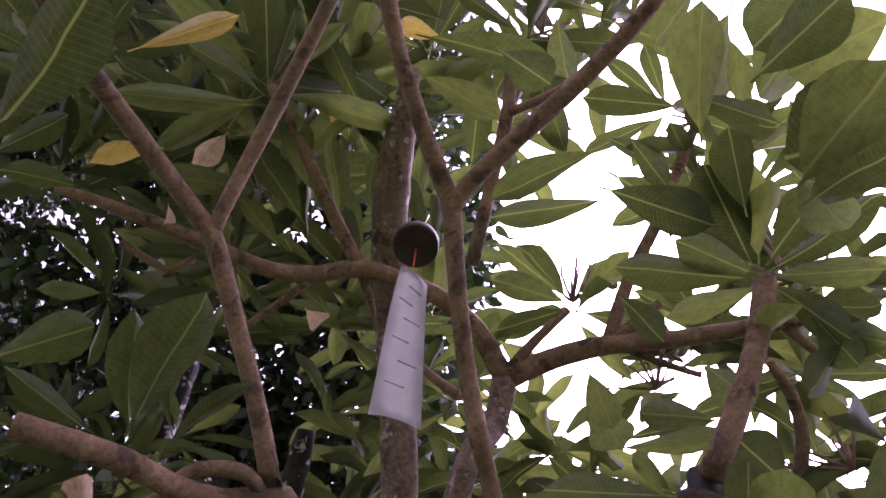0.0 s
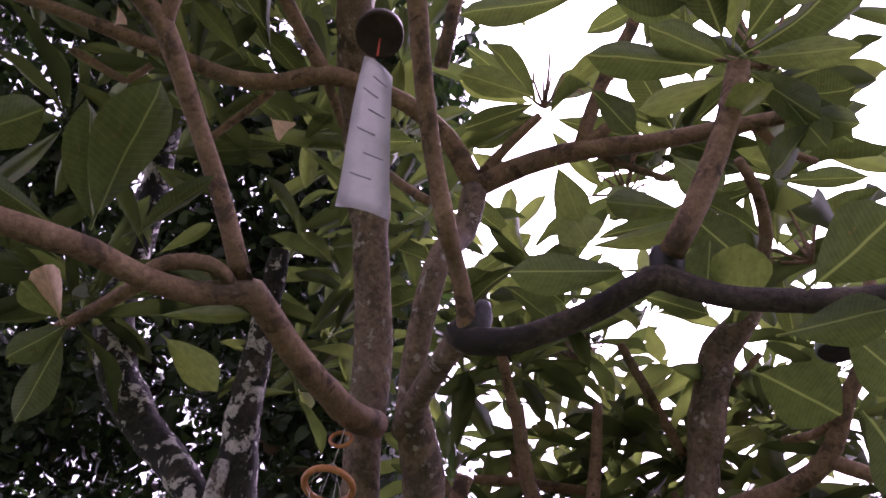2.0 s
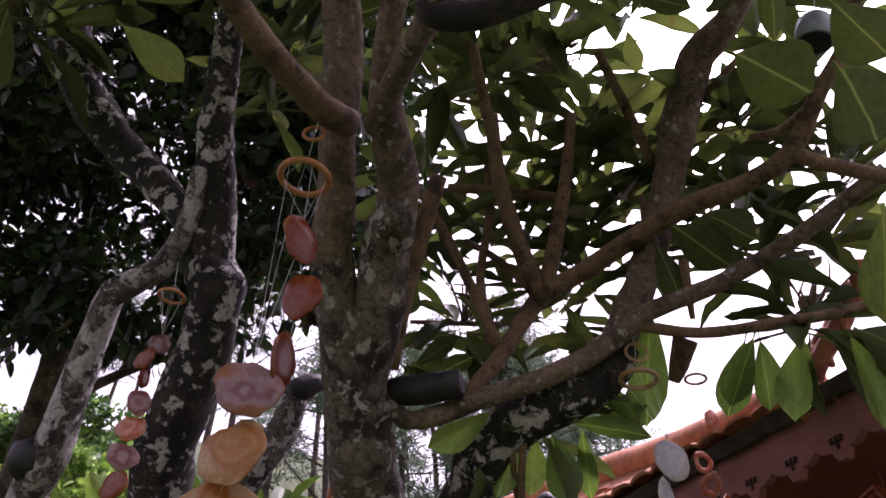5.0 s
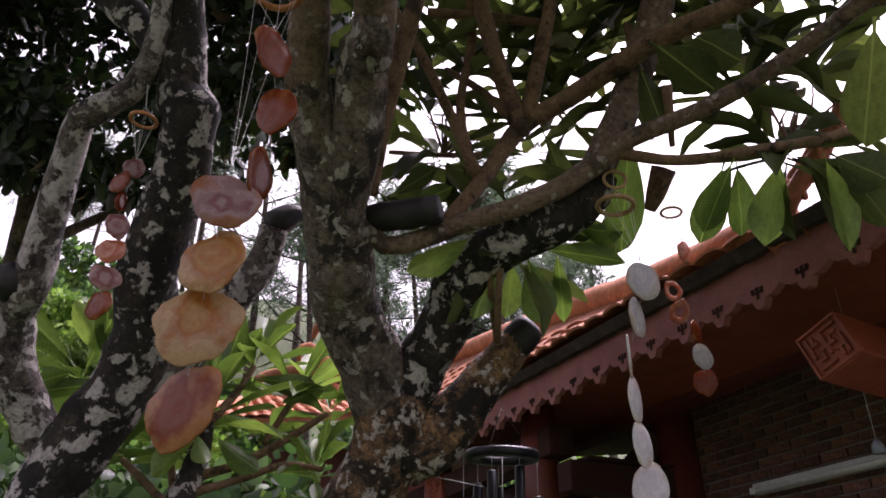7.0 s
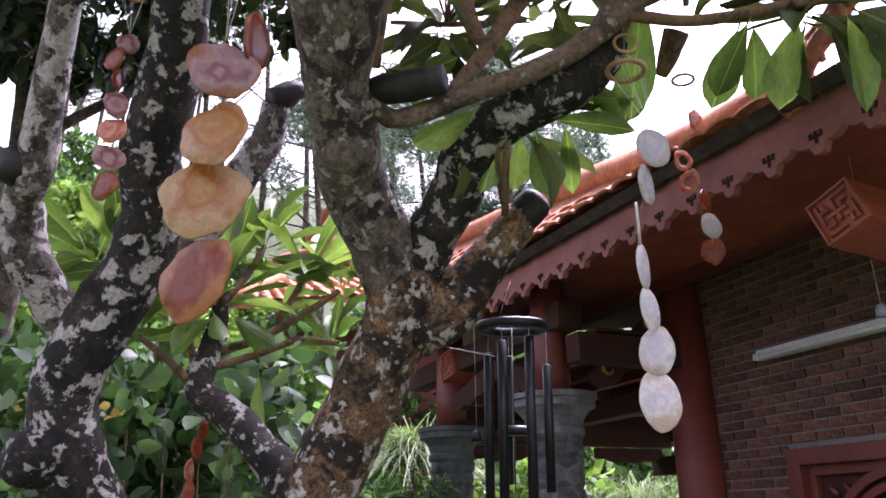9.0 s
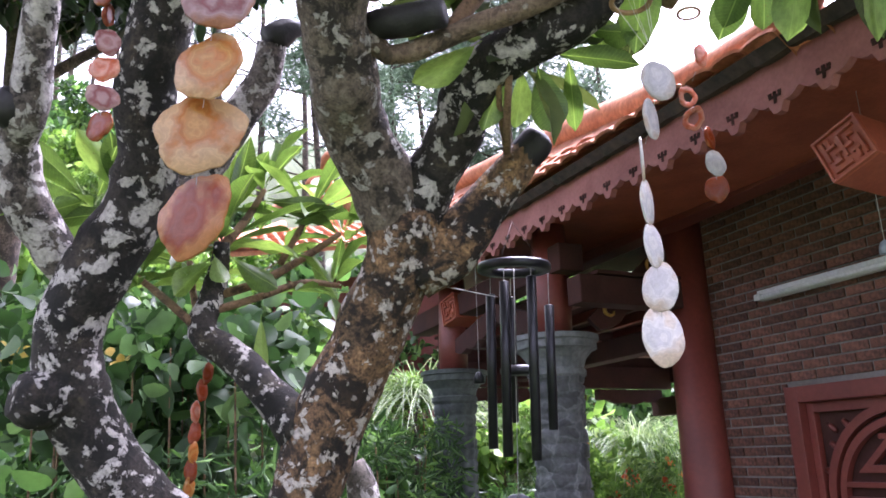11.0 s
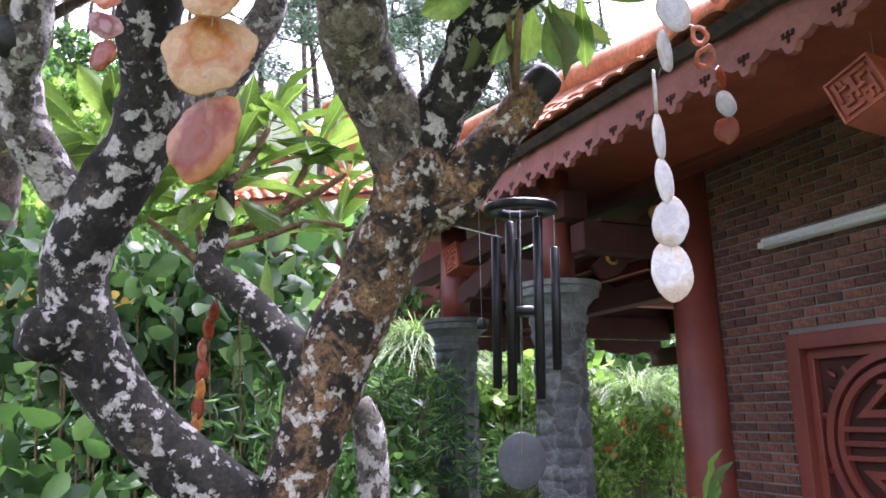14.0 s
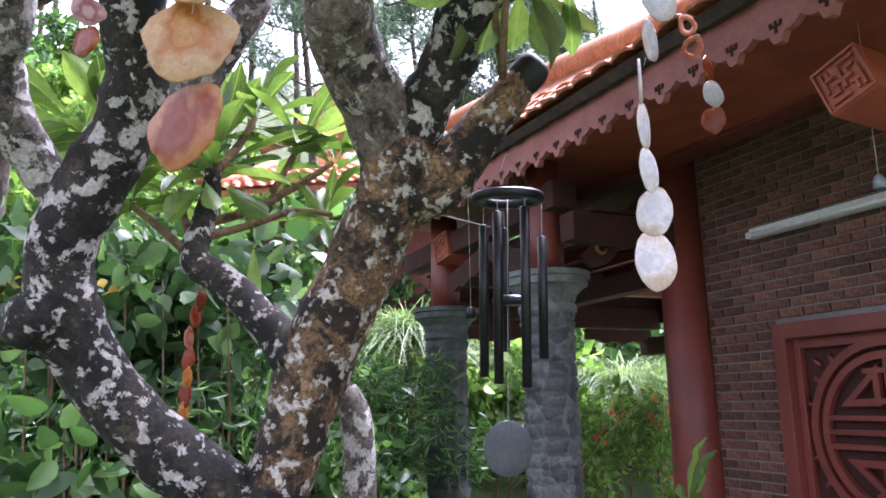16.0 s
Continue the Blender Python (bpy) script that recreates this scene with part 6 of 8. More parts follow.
# ---- dense dark tree behind ----
def dark_tree():
    t = thing("broadleaf_tree", pose(0, 0, 0), "tall tree with dense dark small leaves behind the frangipani", "tree")
    rnd = random.Random(3)
    base = (-4.2, 6.9)
    branch(t, [(base[0], base[1], rise(*base) - 0.2, 0.2), (-4.1, 6.6, 2.6, 0.17), (-3.6, 5.8, 4.6, 0.14), (-3.2, 4.8, 6.2, 0.10), (-2.8, 3.6, 7.6, 0.06), (-2.5, 2.4, 8.6, 0.03)], BARK_FAR, "trunk", 12, 0.15)
    for k in range(11):
        u = k / 10
        p = Vector((-3.6 + 1.0 * u, 5.8 - 3.0 * u, 4.8 + 3.4 * u))
        a = 2.4 * k
        q = p + Vector((1.6 * math.cos(a), 0.8 * math.sin(a), 0.7 + 0.6 * math.sin(a)))
        branch(t, [(*p, 0.06), (*((p + q) / 2 + Vector((0, 0, 0.12))), 0.04), (*q, 0.015)], BARK_FAR, "branch", 7, 0.2, 0.1)
    cl = []
    for k in range(330):
        a = radians(rnd.uniform(38, 97))
        R = rnd.uniform(5.0, 7.4)
        x = -rnd.uniform(0.35, 5.2) + 0.25 * rnd.uniform(-1, 1)
        cl.append((x, R * math.cos(a), 1.75 + R * math.sin(a), rnd.uniform(0.3, 0.62)))
    leaf_cloud("crown", LEAF_DARK, t, cl, 170, 0.12, 21, 1.8, 0.4)
    low = []
    for k in range(40):
        a = radians(rnd.uniform(32.5, 39))
        R = rnd.uniform(5.0, 6.4)
        low.append((-rnd.uniform(0.9, 4.6), R * math.cos(a), 1.75 + R * math.sin(a), rnd.uniform(0.12, 0.35)))
    leaf_cloud("hanging_leaves", LEAF_DARK, t, low, 60, 0.15, 22, 2.3, 1.2)


dark_tree()


# ---- pines on the hill ----
def pine(x, y, tall, seed):
    rnd = random.Random(seed)
    z = rise(x, y)
    t = thing("pine_tree", pose(0, 0, 0), "slender pine with a bare trunk and open crown on the hill", "tree", "pines on the hill")
    lx, ly = rnd.uniform(-0.6, 0.6), rnd.uniform(-0.4, 0.4)
    top = (x + lx, y + ly, z + tall)
    branch(t, [(x, y, z - 0.3, 0.11), (x + 0.2 * lx, y, z + tall * 0.4, 0.085), (x + 0.7 * lx, y + ly, z + tall * 0.75, 0.055), (*top, 0.02)], BARK_FAR, "trunk", 7, 1.0, 0.08)
    cl = []
    for k in range(13):
        f = 0.38 + 0.62 * k / 12 + rnd.uniform(-0.04, 0.04)
        a = rnd.uniform(0, 6.28)
        n = (1.15 - f) * tall * 0.42 * rnd.uniform(0.5, 1.1)
        p = (x + f * lx, y + f * ly, z + tall * f)
        q = (p[0] + n * math.cos(a), p[1] + n * math.sin(a), p[2] + n * 0.3)
        branch(t, [(*p, 0.03), ((p[0] + q[0]) / 2, (p[1] + q[1]) / 2, (p[2] + q[2]) / 2 - 0.05, 0.02), (*q, 0.008)], BARK_FAR, "branch", 5, 1.0, 0.0)
        for g in range(6):
            u = rnd.uniform(0.4, 1.1)
            cl.append((p[0] + (q[0] - p[0]) * u + rnd.uniform(-0.3, 0.3), p[1] + (q[1] - p[1]) * u + rnd.uniform(-0.3, 0.3), p[2] + (q[2] - p[2]) * u + rnd.uniform(-0.1, 0.4), rnd.uniform(0.25, 0.55)))
    leaf_cloud("crown", NEEDLE_HAZED, t, cl, 48 if x > -3.2 else 13, 0.27, seed, 10.0)


def far_pines():
    rnd = random.Random(9)
    for k in range(22):
        y = rnd.uniform(15, 34)
        x = (rnd.uniform(-0.62, 0.62)) * y
        pine(x, y, rnd.uniform(6.5, 9.5), 300 + k)
    for x, y, tall in ((-6.6, 16.5, 8.5), (-7.6, 17.5, 8.5), (-2.9, 17, 7.5), (-3.9, 20, 9), (-1.2, 16, 7), (0.4, 17.5, 7.5), (1.7, 16, 7), (2.9, 17.5, 8), (4.3, 18, 8), (-0.4, 20, 9), (2.2, 21, 9)):
        pine(x, y, tall, int(400 + x * 7))


far_pines()


# ---- garden planting ----
def shrub(name, label, at, clumps, mat, per, size, seed, long=1.7, height=1.0, wide=0.6, group="garden shrubs", petals=None):
    rnd = random.Random(seed)
    x, y = at
    z = rise(x, y)
    t = thing(name, pose(0, 0, 0), label, "shrub", group)
    cl = []
    for k in range(clumps):
        a, r = rnd.uniform(0, 6.28), wide * math.sqrt(rnd.random())
        h = height * rnd.uniform(0.25, 1.0) * (1 - 0.4 * (r / wide) ** 2)
        p = (x + r * math.cos(a), y + r * math.sin(a), z + h)
        cl.append((*p, rnd.uniform(0.12, 0.26) * (0.7 + 0.5 * wide)))
        if k < 9:
            branch(t, [(x + 0.1 * math.cos(a), y + 0.1 * math.sin(a), z - 0.05, 0.014), (x + 0.5 * r * math.cos(a), y + 0.5 * r * math.sin(a), z + 0.55 * h, 0.010), (*p, 0.005)], BARK_LIMB, "stem", 6, 0.2, 0.0)
    leaf_cloud("foliage", mat, t, cl, per, size, seed, long, 0.15)
    if petals:
        leaf_cloud("blossom", petals, t, [(c[0], c[1], c[2] + c[3] * 0.9, 0.05) for c in cl[:: max(1, clumps // 7)]], 14, 0.045, seed + 1, 1.2)


for k in range(26):
    r2 = random.Random(600 + k)
    y = r2.uniform(4.0, 7.2)
    x = r2.uniform(-0.66, -0.14) * y
    wide = r2.random() < 0.45
    shrub("garden_shrub", "leafy green garden shrub on the bank", (x, y), 26, LEAF_BUSH if k % 3 else LEAF_GLAUCOUS, 60, 0.15 if wide else 0.09, 600 + k, 1.6, r2.uniform(1.3, 2.3), r2.uniform(0.45, 0.8))
for k in range(34):
    r2 = random.Random(700 + k)
    y = r2.uniform(8.0, 15.0)
    x = r2.uniform(-0.7, 0.55) * y
    shrub("hillside_shrub", "light green bushy growth on the hillside", (x, y), 24, LEAF_BUSH_PALE if k % 2 else LEAF_BUSH, 70, 0.14, 700 + k, 1.8, r2.uniform(0.8, 1.7), r2.uniform(0.7, 1.3), "hillside bushes")


for k in range(22):
    r2 = random.Random(760 + k)
    y = r2.uniform(8.0, 14.5)
    x = r2.uniform(-0.78, -0.42) * y
    shrub("hillside_shrub", "light green bushy growth on the hillside", (x, y), 22, LEAF_BUSH_PALE if k % 3 else LEAF_BUSH, 60, 0.13, 760 + k, 1.9, r2.uniform(0.9, 1.8), r2.uniform(0.7, 1.2), "hillside bushes")


# ---- the house ----
TURN_H = 23.0
HOUSE = Matrix.Translation((1.541, 4.334, 0)) @ Matrix(((-math.sin(radians(TURN_H)), -math.cos(radians(TURN_H)), 0, 0), (math.cos(radians(TURN_H)), -math.sin(radians(TURN_H)), 0, 0), (0, 0, 1, 0), (0, 0, 0, 1)))


def housed(name, label, category, group="", kind=""):
    return thing(name, HOUSE, label, category, group, kind)


def build_wall():
    t = housed("wall_brick", "weathered red brick wall with grey mortar joints", "wall", "", "structure")
    part("mortar", box(-4.0, -1.64, -0.22, 0, 0, 3.1), MORTAR, t)
    part("mortar", box(-0.50, 0.0, -0.22, 0, 0, 3.1), MORTAR, t)
    part("mortar", box(-1.64, -0.50, -0.22, 0, 1.96, 3.1), MORTAR, t)
    part("mortar", box(-4.0, -3.8, -4.0, -0.22, 0, 3.1), MORTAR, t)
    rnd = random.Random(4)
    shapes = []
    for k in range(6):
        shapes.append(box(0, 0.145, -0.02, 0.006 + 0.0015 * k, 0, 0.042, 0.003))
    meshes = []
    for bm in shapes:
        me = bpy.data.meshes.new("brick")
        bm.to_mesh(me)
        bm.free()
        me.materials.append(BRICK)
        meshes.append(me)
    for j in range(19, 61):
        z = 0.051 * j
        s1 = -0.006 + (0.0775 if j % 2 else 0)
        while s1 > -1.8:
            s0, e1 = s1 - 0.145, min(s1, -0.006)
            e0 = s0
            if z < 1.945 and s0 < -0.505:
                e0 = -0.505
            if e1 - e0 > 0.03 and e1 > e0:
                child("brick", rnd.choice(meshes), t, Matrix.Translation((e0, 0, z)) @ Matrix.Diagonal(((e1 - e0) / 0.145, 1, 1, 1)))
            if z < 1.945 and s0 < -0.505:
                break
            s1 -= 0.155


def build_door():
    d = housed("door_1", "red carved wooden door with a round fretwork emblem", "door", "", "structure")
    part("door_frame", box(-0.58, -0.50, -0.1, 0.03, 0, 1.96, 0.006), RED_WOOD, d)
    part("door_frame", box(-1.64, -1.56, -0.1, 0.03, 0, 1.96, 0.006), RED_WOOD, d)
    part("door_frame", box(-1.56, -0.58, -0.1, 0.03, 1.88, 1.96, 0.006), RED_WOOD, d)
    # The panel's dark colour stands in for the shade behind the fretwork
    part("door_panel", box(-1.56, -0.58, -0.09, -0.06, 0, 1.88), SHADED_WOOD, d)
    for a, b in ((-1.56, -1.52), (-0.62, -0.58)):
        part("stile", box(a, b, -0.06, -0.02, 0, 1.88, 0.005), RED_WOOD, d)
    part("rail", box(-1.52, -0.62, -0.06, -0.02, 1.83, 1.88, 0.005), RED_WOOD, d)
    cx, cz = -1.07, 1.43
    for R, r in ((0.405, 0.02), (0.345, 0.017)):
        bm = bmesh.new()
        n = 48
        rings = [[bm.verts.new((cx + q * math.cos(2 * math.pi * k / n), y, cz + q * math.sin(2 * math.pi * k / n))) for k in range(n)] for q, y in ((R - r, -0.05), (R - r, -0.015), (R + r, -0.015), (R + r, -0.05))]
        for a, b in zip(rings, rings[1:]):
            for k in range(n):
                bm.faces.new((a[k], a[(k + 1) % n], b[(k + 1) % n], b[k]))
        part("fret_ring", bm, RED_WOOD, d)
    for z, w in ((0.0, 0.34), (0.065, 0.33), (-0.065, 0.33), (0.14, 0.2), (-0.14, 0.2), (0.275, 0.12), (-0.275, 0.12)):
        part("fret_bar", box(cx - w, cx + w, -0.05, -0.017, cz + z - 0.012, cz + z + 0.012, 0.003), RED_WOOD, d)
    for s in (-1, 1):
        for e in (-1, 1):
            bm = bmesh.new()
            tri = [(0.041, 0.118), (0.25, 0.118), (0.041, 0.305)]
            inn = [(0.072, 0.146), (0.178, 0.146), (0.072, 0.24)]
            va = [[bm.verts.new((cx + s * x, y, cz + e * z)) for x, z in pts] for pts in (tri, inn) for y in (-0.018, -0.05)]
            for k in range(3):
                k2 = (k + 1) % 3
                bm.faces.new((va[0][k], va[0][k2], va[2][k2], va[2][k]))
                bm.faces.new((va[0][k], va[1][k], va[1][k2], va[0][k2]))
                bm.faces.new((va[2][k], va[2][k2], va[3][k2], va[3][k]))
            bmesh.ops.recalc_face_normals(bm, faces=bm.faces)
            part("fret_corner", bm, RED_WOOD, d)
    part("fret_post", box(cx - 0.012, cx + 0.012, -0.05, -0.017, cz - 0.33, cz + 0.33, 0.003), RED_WOOD, d)
    for k in range(44):
        a = 2 * math.pi * k / 44
        r = 0.448 + 0.05 * (k % 2)
        x, z = cx + r * math.cos(a), cz + r * math.sin(a)
        if abs(x - cx) < 0.44 and z < 1.82:
            bm = bmesh.new()
            bmesh.ops.create_icosphere(bm, subdivisions=1, radius=0.024)
            part("carved_leaf", bm, RED_WOOD, d, "", Matrix.Translation((x, -0.045, z)) @ Matrix.Rotation(-a, 4, "Y") @ Matrix.Diagonal((1.5, 0.7, 0.75, 1)), True)


def build_frame():
    p = housed("pillar_1", "round red-stained timber pillar at the wall's end", "pillar", "", "structure")
    part("shaft", lathe([(0.145, 0.28), (0.138, 1.2), (0.122, 3.0)], 32), RED_WOOD, p, "", pose(0.075, 0.07, 0), True)
    part("base", lathe([(0.2, 0), (0.2, 0.12), (0.16, 0.2), (0.13, 0.28)], 32), STONE, p, "", pose(0.075, 0.07, 0), True)
    for s, n, top, lab in ((0.31, 0.86, 2.31, "grey hewn stone column with a square capital"), (1.78, 0.86, 2.28, "grey stone column below a red timber post")):
        c = housed("column_1", lab, "column", "stone columns", "structure")
        prof = [(0.165, 0.0)]
        rnd = random.Random(int(s * 10))
        z = 0.05
        while z < top - 0.2:
            prof += [(0.148 + rnd.uniform(-0.004, 0.007), z), (0.152 + rnd.uniform(-0.004, 0.007), z + 0.06), (0.140, z + 0.075)]
            z += 0.08
        prof += [(0.135, top - 0.24), (0.14, top - 0.2), (0.14, top - 0.1)]
        bm = lathe(prof, 48)
        for v in bm.verts:
            v.co += 0.012 * noise.noise_vector(v.co * 9 + Vector((s, 0, 0)))
            if s > 1:
                w = 1 + 0.035 * math.cos(12 * math.atan2(v.co.y, v.co.x))
                v.co.x, v.co.y = v.co.x * w, v.co.y * w
        part("shaft", bm, RUBBLE if s < 1 else STONE_DARK, c, "", pose(s, n, 0), True)
        part("capital", lathe([(0.15, top - 0.24), (0.168, top - 0.22), (0.168, top - 0.19), (0.155, top - 0.18), (0.17, top - 0.13), (0.21, top - 0.085), (0.235, top - 0.075), (0.235, top - 0.035), (0.25, top - 0.03), (0.25, top)], 32), STONE if s < 1 else STONE_DARK, c, "flared round stone capital", pose(s, n, 0))
        part("post", lathe([(0.105, top), (0.11, top + 0.2), (0.10, 2.98)], 24), RED_WOOD, c, "", pose(s, n, 0), True)
    b = housed("eave_beam", "long red timber beam under the eaves", "beam", "", "structure")
    part("beam", box(-3.6, 2.5, 0.16, 0.30, 2.92, 3.08, 0.01), RED_WOOD, b)
    # Porch timbers in the darkened wood, so their shade is painted
    part("beam", box(0.1, 2.5, 0.76, 0.92, 2.66, 2.82, 0.01), SHADED_WOOD, b)
    part("beam", box(0.0, 0.14, -1.6, 0.86, 2.46, 2.62, 0.01), SHADED_WOOD, b)
    part("beam", box(1.7, 1.84, -1.6, 0.86, 2.46, 2.62, 0.01), SHADED_WOOD, b)
    # Two boards added only to shut sky light out of the porch
    part("porch_ceiling", box(0.0, 2.45, -1.6, 0.74, 2.63, 2.65), SHADED_WOOD, b)
    part("porch_end", box(0.1, 2.45, -1.64, -1.6, 2.3, 2.9), SHADED_WOOD, b)
    part("beam", box(0.1, 2.5, -1.6, -1.46, 2.0, 2.16, 0.01), SHADED_WOOD, b)
    part("brace", box(0.5, 0.58, -1.8, 0.0, 2.5, 2.58, 0.01), SHADED_WOOD, b)
    part("lintel", box(0.2, 2.5, -0.05, 0.08, 2.28, 2.42, 0.01), SHADED_WOOD, b)


def carved_brace(a, b, deep, gilt=True):
    """A curved carved bracket board between two points of the frame, with gilt scrolls on its face."""
    t = housed("carved_brace", "red carved timber brace, shade in its colour, with gilt scrollwork", "bracket", "porch braces")
    a, b = Vector(a), Vector(b)
    d = (b - a).normalized()
    side = d.cross(Vector((0, 0, 1))).normalized()
    up = side.cross(d)
    bm = bmesh.new()
    rows = []
    n = 24
    for k in range(n + 1):
        f = k / n
        lo = -deep * (0.55 + 0.3 * math.sin(math.pi * f) + 0.16 * abs(math.sin(3.5 * math.pi * f)))
        p = a.lerp(b, f)
        rows.append([bm.verts.new(p + side * w + up * h) for w, h in ((-0.03, lo), (-0.03, 0), (0.03, 0), (0.03, lo))])
    for p, q in zip(rows, rows[1:]):
        for k in range(4):
            bm.faces.new((p[k], q[k], q[(k + 1) % 4], p[(k + 1) % 4]))
    bm.faces.new(rows[0])
    bm.faces.new(rows[-1][::-1])
    bmesh.ops.recalc_face_normals(bm, faces=bm.faces)
    part("board", bm, SHADED_WOOD, t)
    if gilt:
        for k in range(3):
            c = a.lerp(b, 0.2 + 0.3 * k) - up * deep * 0.38
            for w in (-0.034, 0.034):
                pts = [c + side * w + (d * math.cos(u) + up * math.sin(u)) * deep * (0.34 - 0.045 * u) for u in (0, 0.9, 1.8, 2.7, 3.6, 4.5, 5.4)]
                v, f = tube_data(pts, [0.014, 0.015, 0.014, 0.012, 0.01, 0.008, 0.005], 6, 0.03)
                child("gilt_scroll", mesh_of("gilt_scroll", v, f, GOLD), t, None, "worn gilt scroll")


def porch_details():
    b = housed("porch_truss", "red porch timbers, some with shade in their colour, with rafters and an end beam", "beam", "", "structure")
    part("end_beam", box(2.36, 2.46, -1.6, 0.72, 2.24, 2.44, 0.01), SHADED_WOOD, b)
    part("end_board", box(2.38, 2.42, -1.6, 0.72, 2.44, 2.72), SHADED_WOOD, b)
    for k in range(6):
        y = -1.3 + 0.36 * k
        part("rafter", box(0.16, 2.34, y, y + 0.05, 2.555, 2.625, 0.005), RED_WOOD, b)
    part("tie_beam", box(1.2, 1.3, -1.5, 0.7, 2.36, 2.46, 0.01), RED_WOOD, b)
    carved_brace((0.26, 0.66, 2.42), (0.12, 0.22, 2.86), 0.17)
    carved_brace((1.7, 0.86, 2.5), (1.0, 0.86, 2.64), 0.16, False)
    carved_brace((0.42, 0.86, 2.46), (1.0, 0.86, 2.64), 0.16, False)
    carved_brace((2.41, 0.5, 2.23), (2.41, -0.2, 2.23), 0.13, False)
    carved_brace((2.41, -1.5, 2.23), (2.41, -0.8, 2.23), 0.13, False)


EAVE_N, EAVE_Z, PITCH = 1.17, 3.03, 0.12


def build_roof():
    fall = Matrix.Translation((0, 0, 3)) @ Matrix.Rotation(radians(-1.75), 4, "Y") @ Matrix.Translation((0, 0, -3))
    r = thing("roof_1", HOUSE @ fall, "orange clay tile roof with a rounded ridge", "roof", "", "structure")
    bm = bmesh.new()
    deep = 2.8
    v = [bm.verts.new(q) for q in ((-3.9, EAVE_N - 0.06, EAVE_Z - 0.01), (2.45, EAVE_N - 0.06, EAVE_Z - 0.01), (2.45, EAVE_N - deep, EAVE_Z + deep * PITCH), (-3.9, EAVE_N - deep, EAVE_Z + deep * PITCH))]
    bm.faces.new(v)
    made = bmesh.ops.extrude_face_region(bm, geom=bm.faces[:])
    for q in made["geom"]:
        if isinstance(q, bmesh.types.BMVert):
            q.co.z -= 0.03
    bmesh.ops.recalc_face_normals(bm, faces=bm.faces)
    part("deck", bm, SHADED_WOOD, r)
    part("soffit", box(-3.9, 2.45, 0.28, 1.1, 2.965, 2.985), ORANGE_WOOD, r)
    bm = bmesh.new()
    n = 384
    rows = []
    for k in range(n + 1):
        s = -3.9 + 6.4 * k / n
        u = (s * 5.0) % 1.0
        dip = 0.03 * abs(math.sin(math.pi * u)) + (0.024 if 0.4 < u < 0.6 else 0) + 0.008 * abs(math.sin(3 * math.pi * u))
        rows.append([bm.verts.new((s, y, z)) for y, z in ((1.10, 2.872 - dip), (1.10, 3.0), (1.13, 3.0), (1.13, 2.872 - dip))])
    for a, b in zip(rows, rows[1:]):
        for k in range(4):
            bm.faces.new((a[k], b[k], b[(k + 1) % 4], a[(k + 1) % 4]))
    bmesh.ops.recalc_face_normals(bm, faces=bm.faces)
    part("fascia", bm, PINK_WOOD, r, "faded pink scalloped fascia board")
    # Dark bars laid on the board, painted as the shade in its cut-outs
    for k in range(31):
        s = -3.9 + (k + 1.0) / 5.0
        bm = box(s - 0.026, s + 0.026, 1.131, 1.134, 2.866, 2.875)
        box(s - 0.006, s + 0.006, 1.131, 1.134, 2.846, 2.890, 0, bm)
        box(s - 0.028, s - 0.014, 1.131, 1.134, 2.876, 2.888, 0, bm)
        box(s + 0.014, s + 0.028, 1.131, 1.134, 2.876, 2.888, 0, bm)
        part("cutout", bm, SHADED_WOOD, r)
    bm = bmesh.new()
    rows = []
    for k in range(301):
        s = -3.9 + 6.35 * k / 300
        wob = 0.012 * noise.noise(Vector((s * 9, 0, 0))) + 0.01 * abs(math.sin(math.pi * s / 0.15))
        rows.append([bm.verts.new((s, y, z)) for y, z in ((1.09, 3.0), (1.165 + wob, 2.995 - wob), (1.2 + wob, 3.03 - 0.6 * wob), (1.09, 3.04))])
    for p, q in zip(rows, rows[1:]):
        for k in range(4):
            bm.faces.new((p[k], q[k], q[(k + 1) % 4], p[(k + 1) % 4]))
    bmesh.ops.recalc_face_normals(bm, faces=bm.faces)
    part("eave_batten", bm, TERRACOTTA_DARK, r, "near-black ragged tile edge")
    tile = bmesh.new()
    pr = [(-0.075, 0.0), (-0.05, 0.012), (0, 0.018), (0.05, 0.012), (0.075, 0.0)]
    top = [tile.verts.new((x, y, z + t)) for y, t in ((0.0, 0.014), (-0.17, 0.0)) for x, z in pr]
    und = [tile.verts.new((x, y, z + t - 0.014)) for y, t in ((0.0, 0.014), (-0.17, 0.0)) for x, z in pr]
    for k in range(4):
        tile.faces.new((top[k], top[k + 1], top[k + 6], top[k + 5]))
        tile.faces.new((top[k], und[k], und[k + 1], top[k + 1]))
    tile.faces.new((top[0], top[5], und[5], und[0]))
    tile.faces.new((top[4], und[4], und[9], top[9]))
    tm = bpy.data.meshes.new("tile")
    bmesh.ops.recalc_face_normals(tile, faces=tile.faces)
    tile.to_mesh(tm)
    tile.free()
    tm.materials.append(TERRACOTTA)
    rnd = random.Random(8)
    ridge = [(-1.88, 1.14, 3.07), (-1.40, 1.06, 3.14), (-0.82, 0.97, 3.26), (0.14, 0.82, 3.49), (2.75, 0.40, 4.07)]
    (s0, n0, z0), (s1, n1, z1) = ridge[0], ridge[-1]
    for i in range(31):
        s = s0 + 0.15 * i
        f = (s - s0) / (s1 - s0)
        a, b = Vector((s, EAVE_N + 0.05, EAVE_Z + 0.01)), Vector((s, n0 + (n1 - n0) * f, z0 + (z1 - z0) * f - 0.09))
        rows = max(1, int((b - a).length / 0.13))
        tilt = -math.degrees(math.atan2(b.z - a.z, a.y - b.y))
        for j in range(rows):
            q = a + (b - a) * (j * 0.13 / max(0.13, (b - a).length))
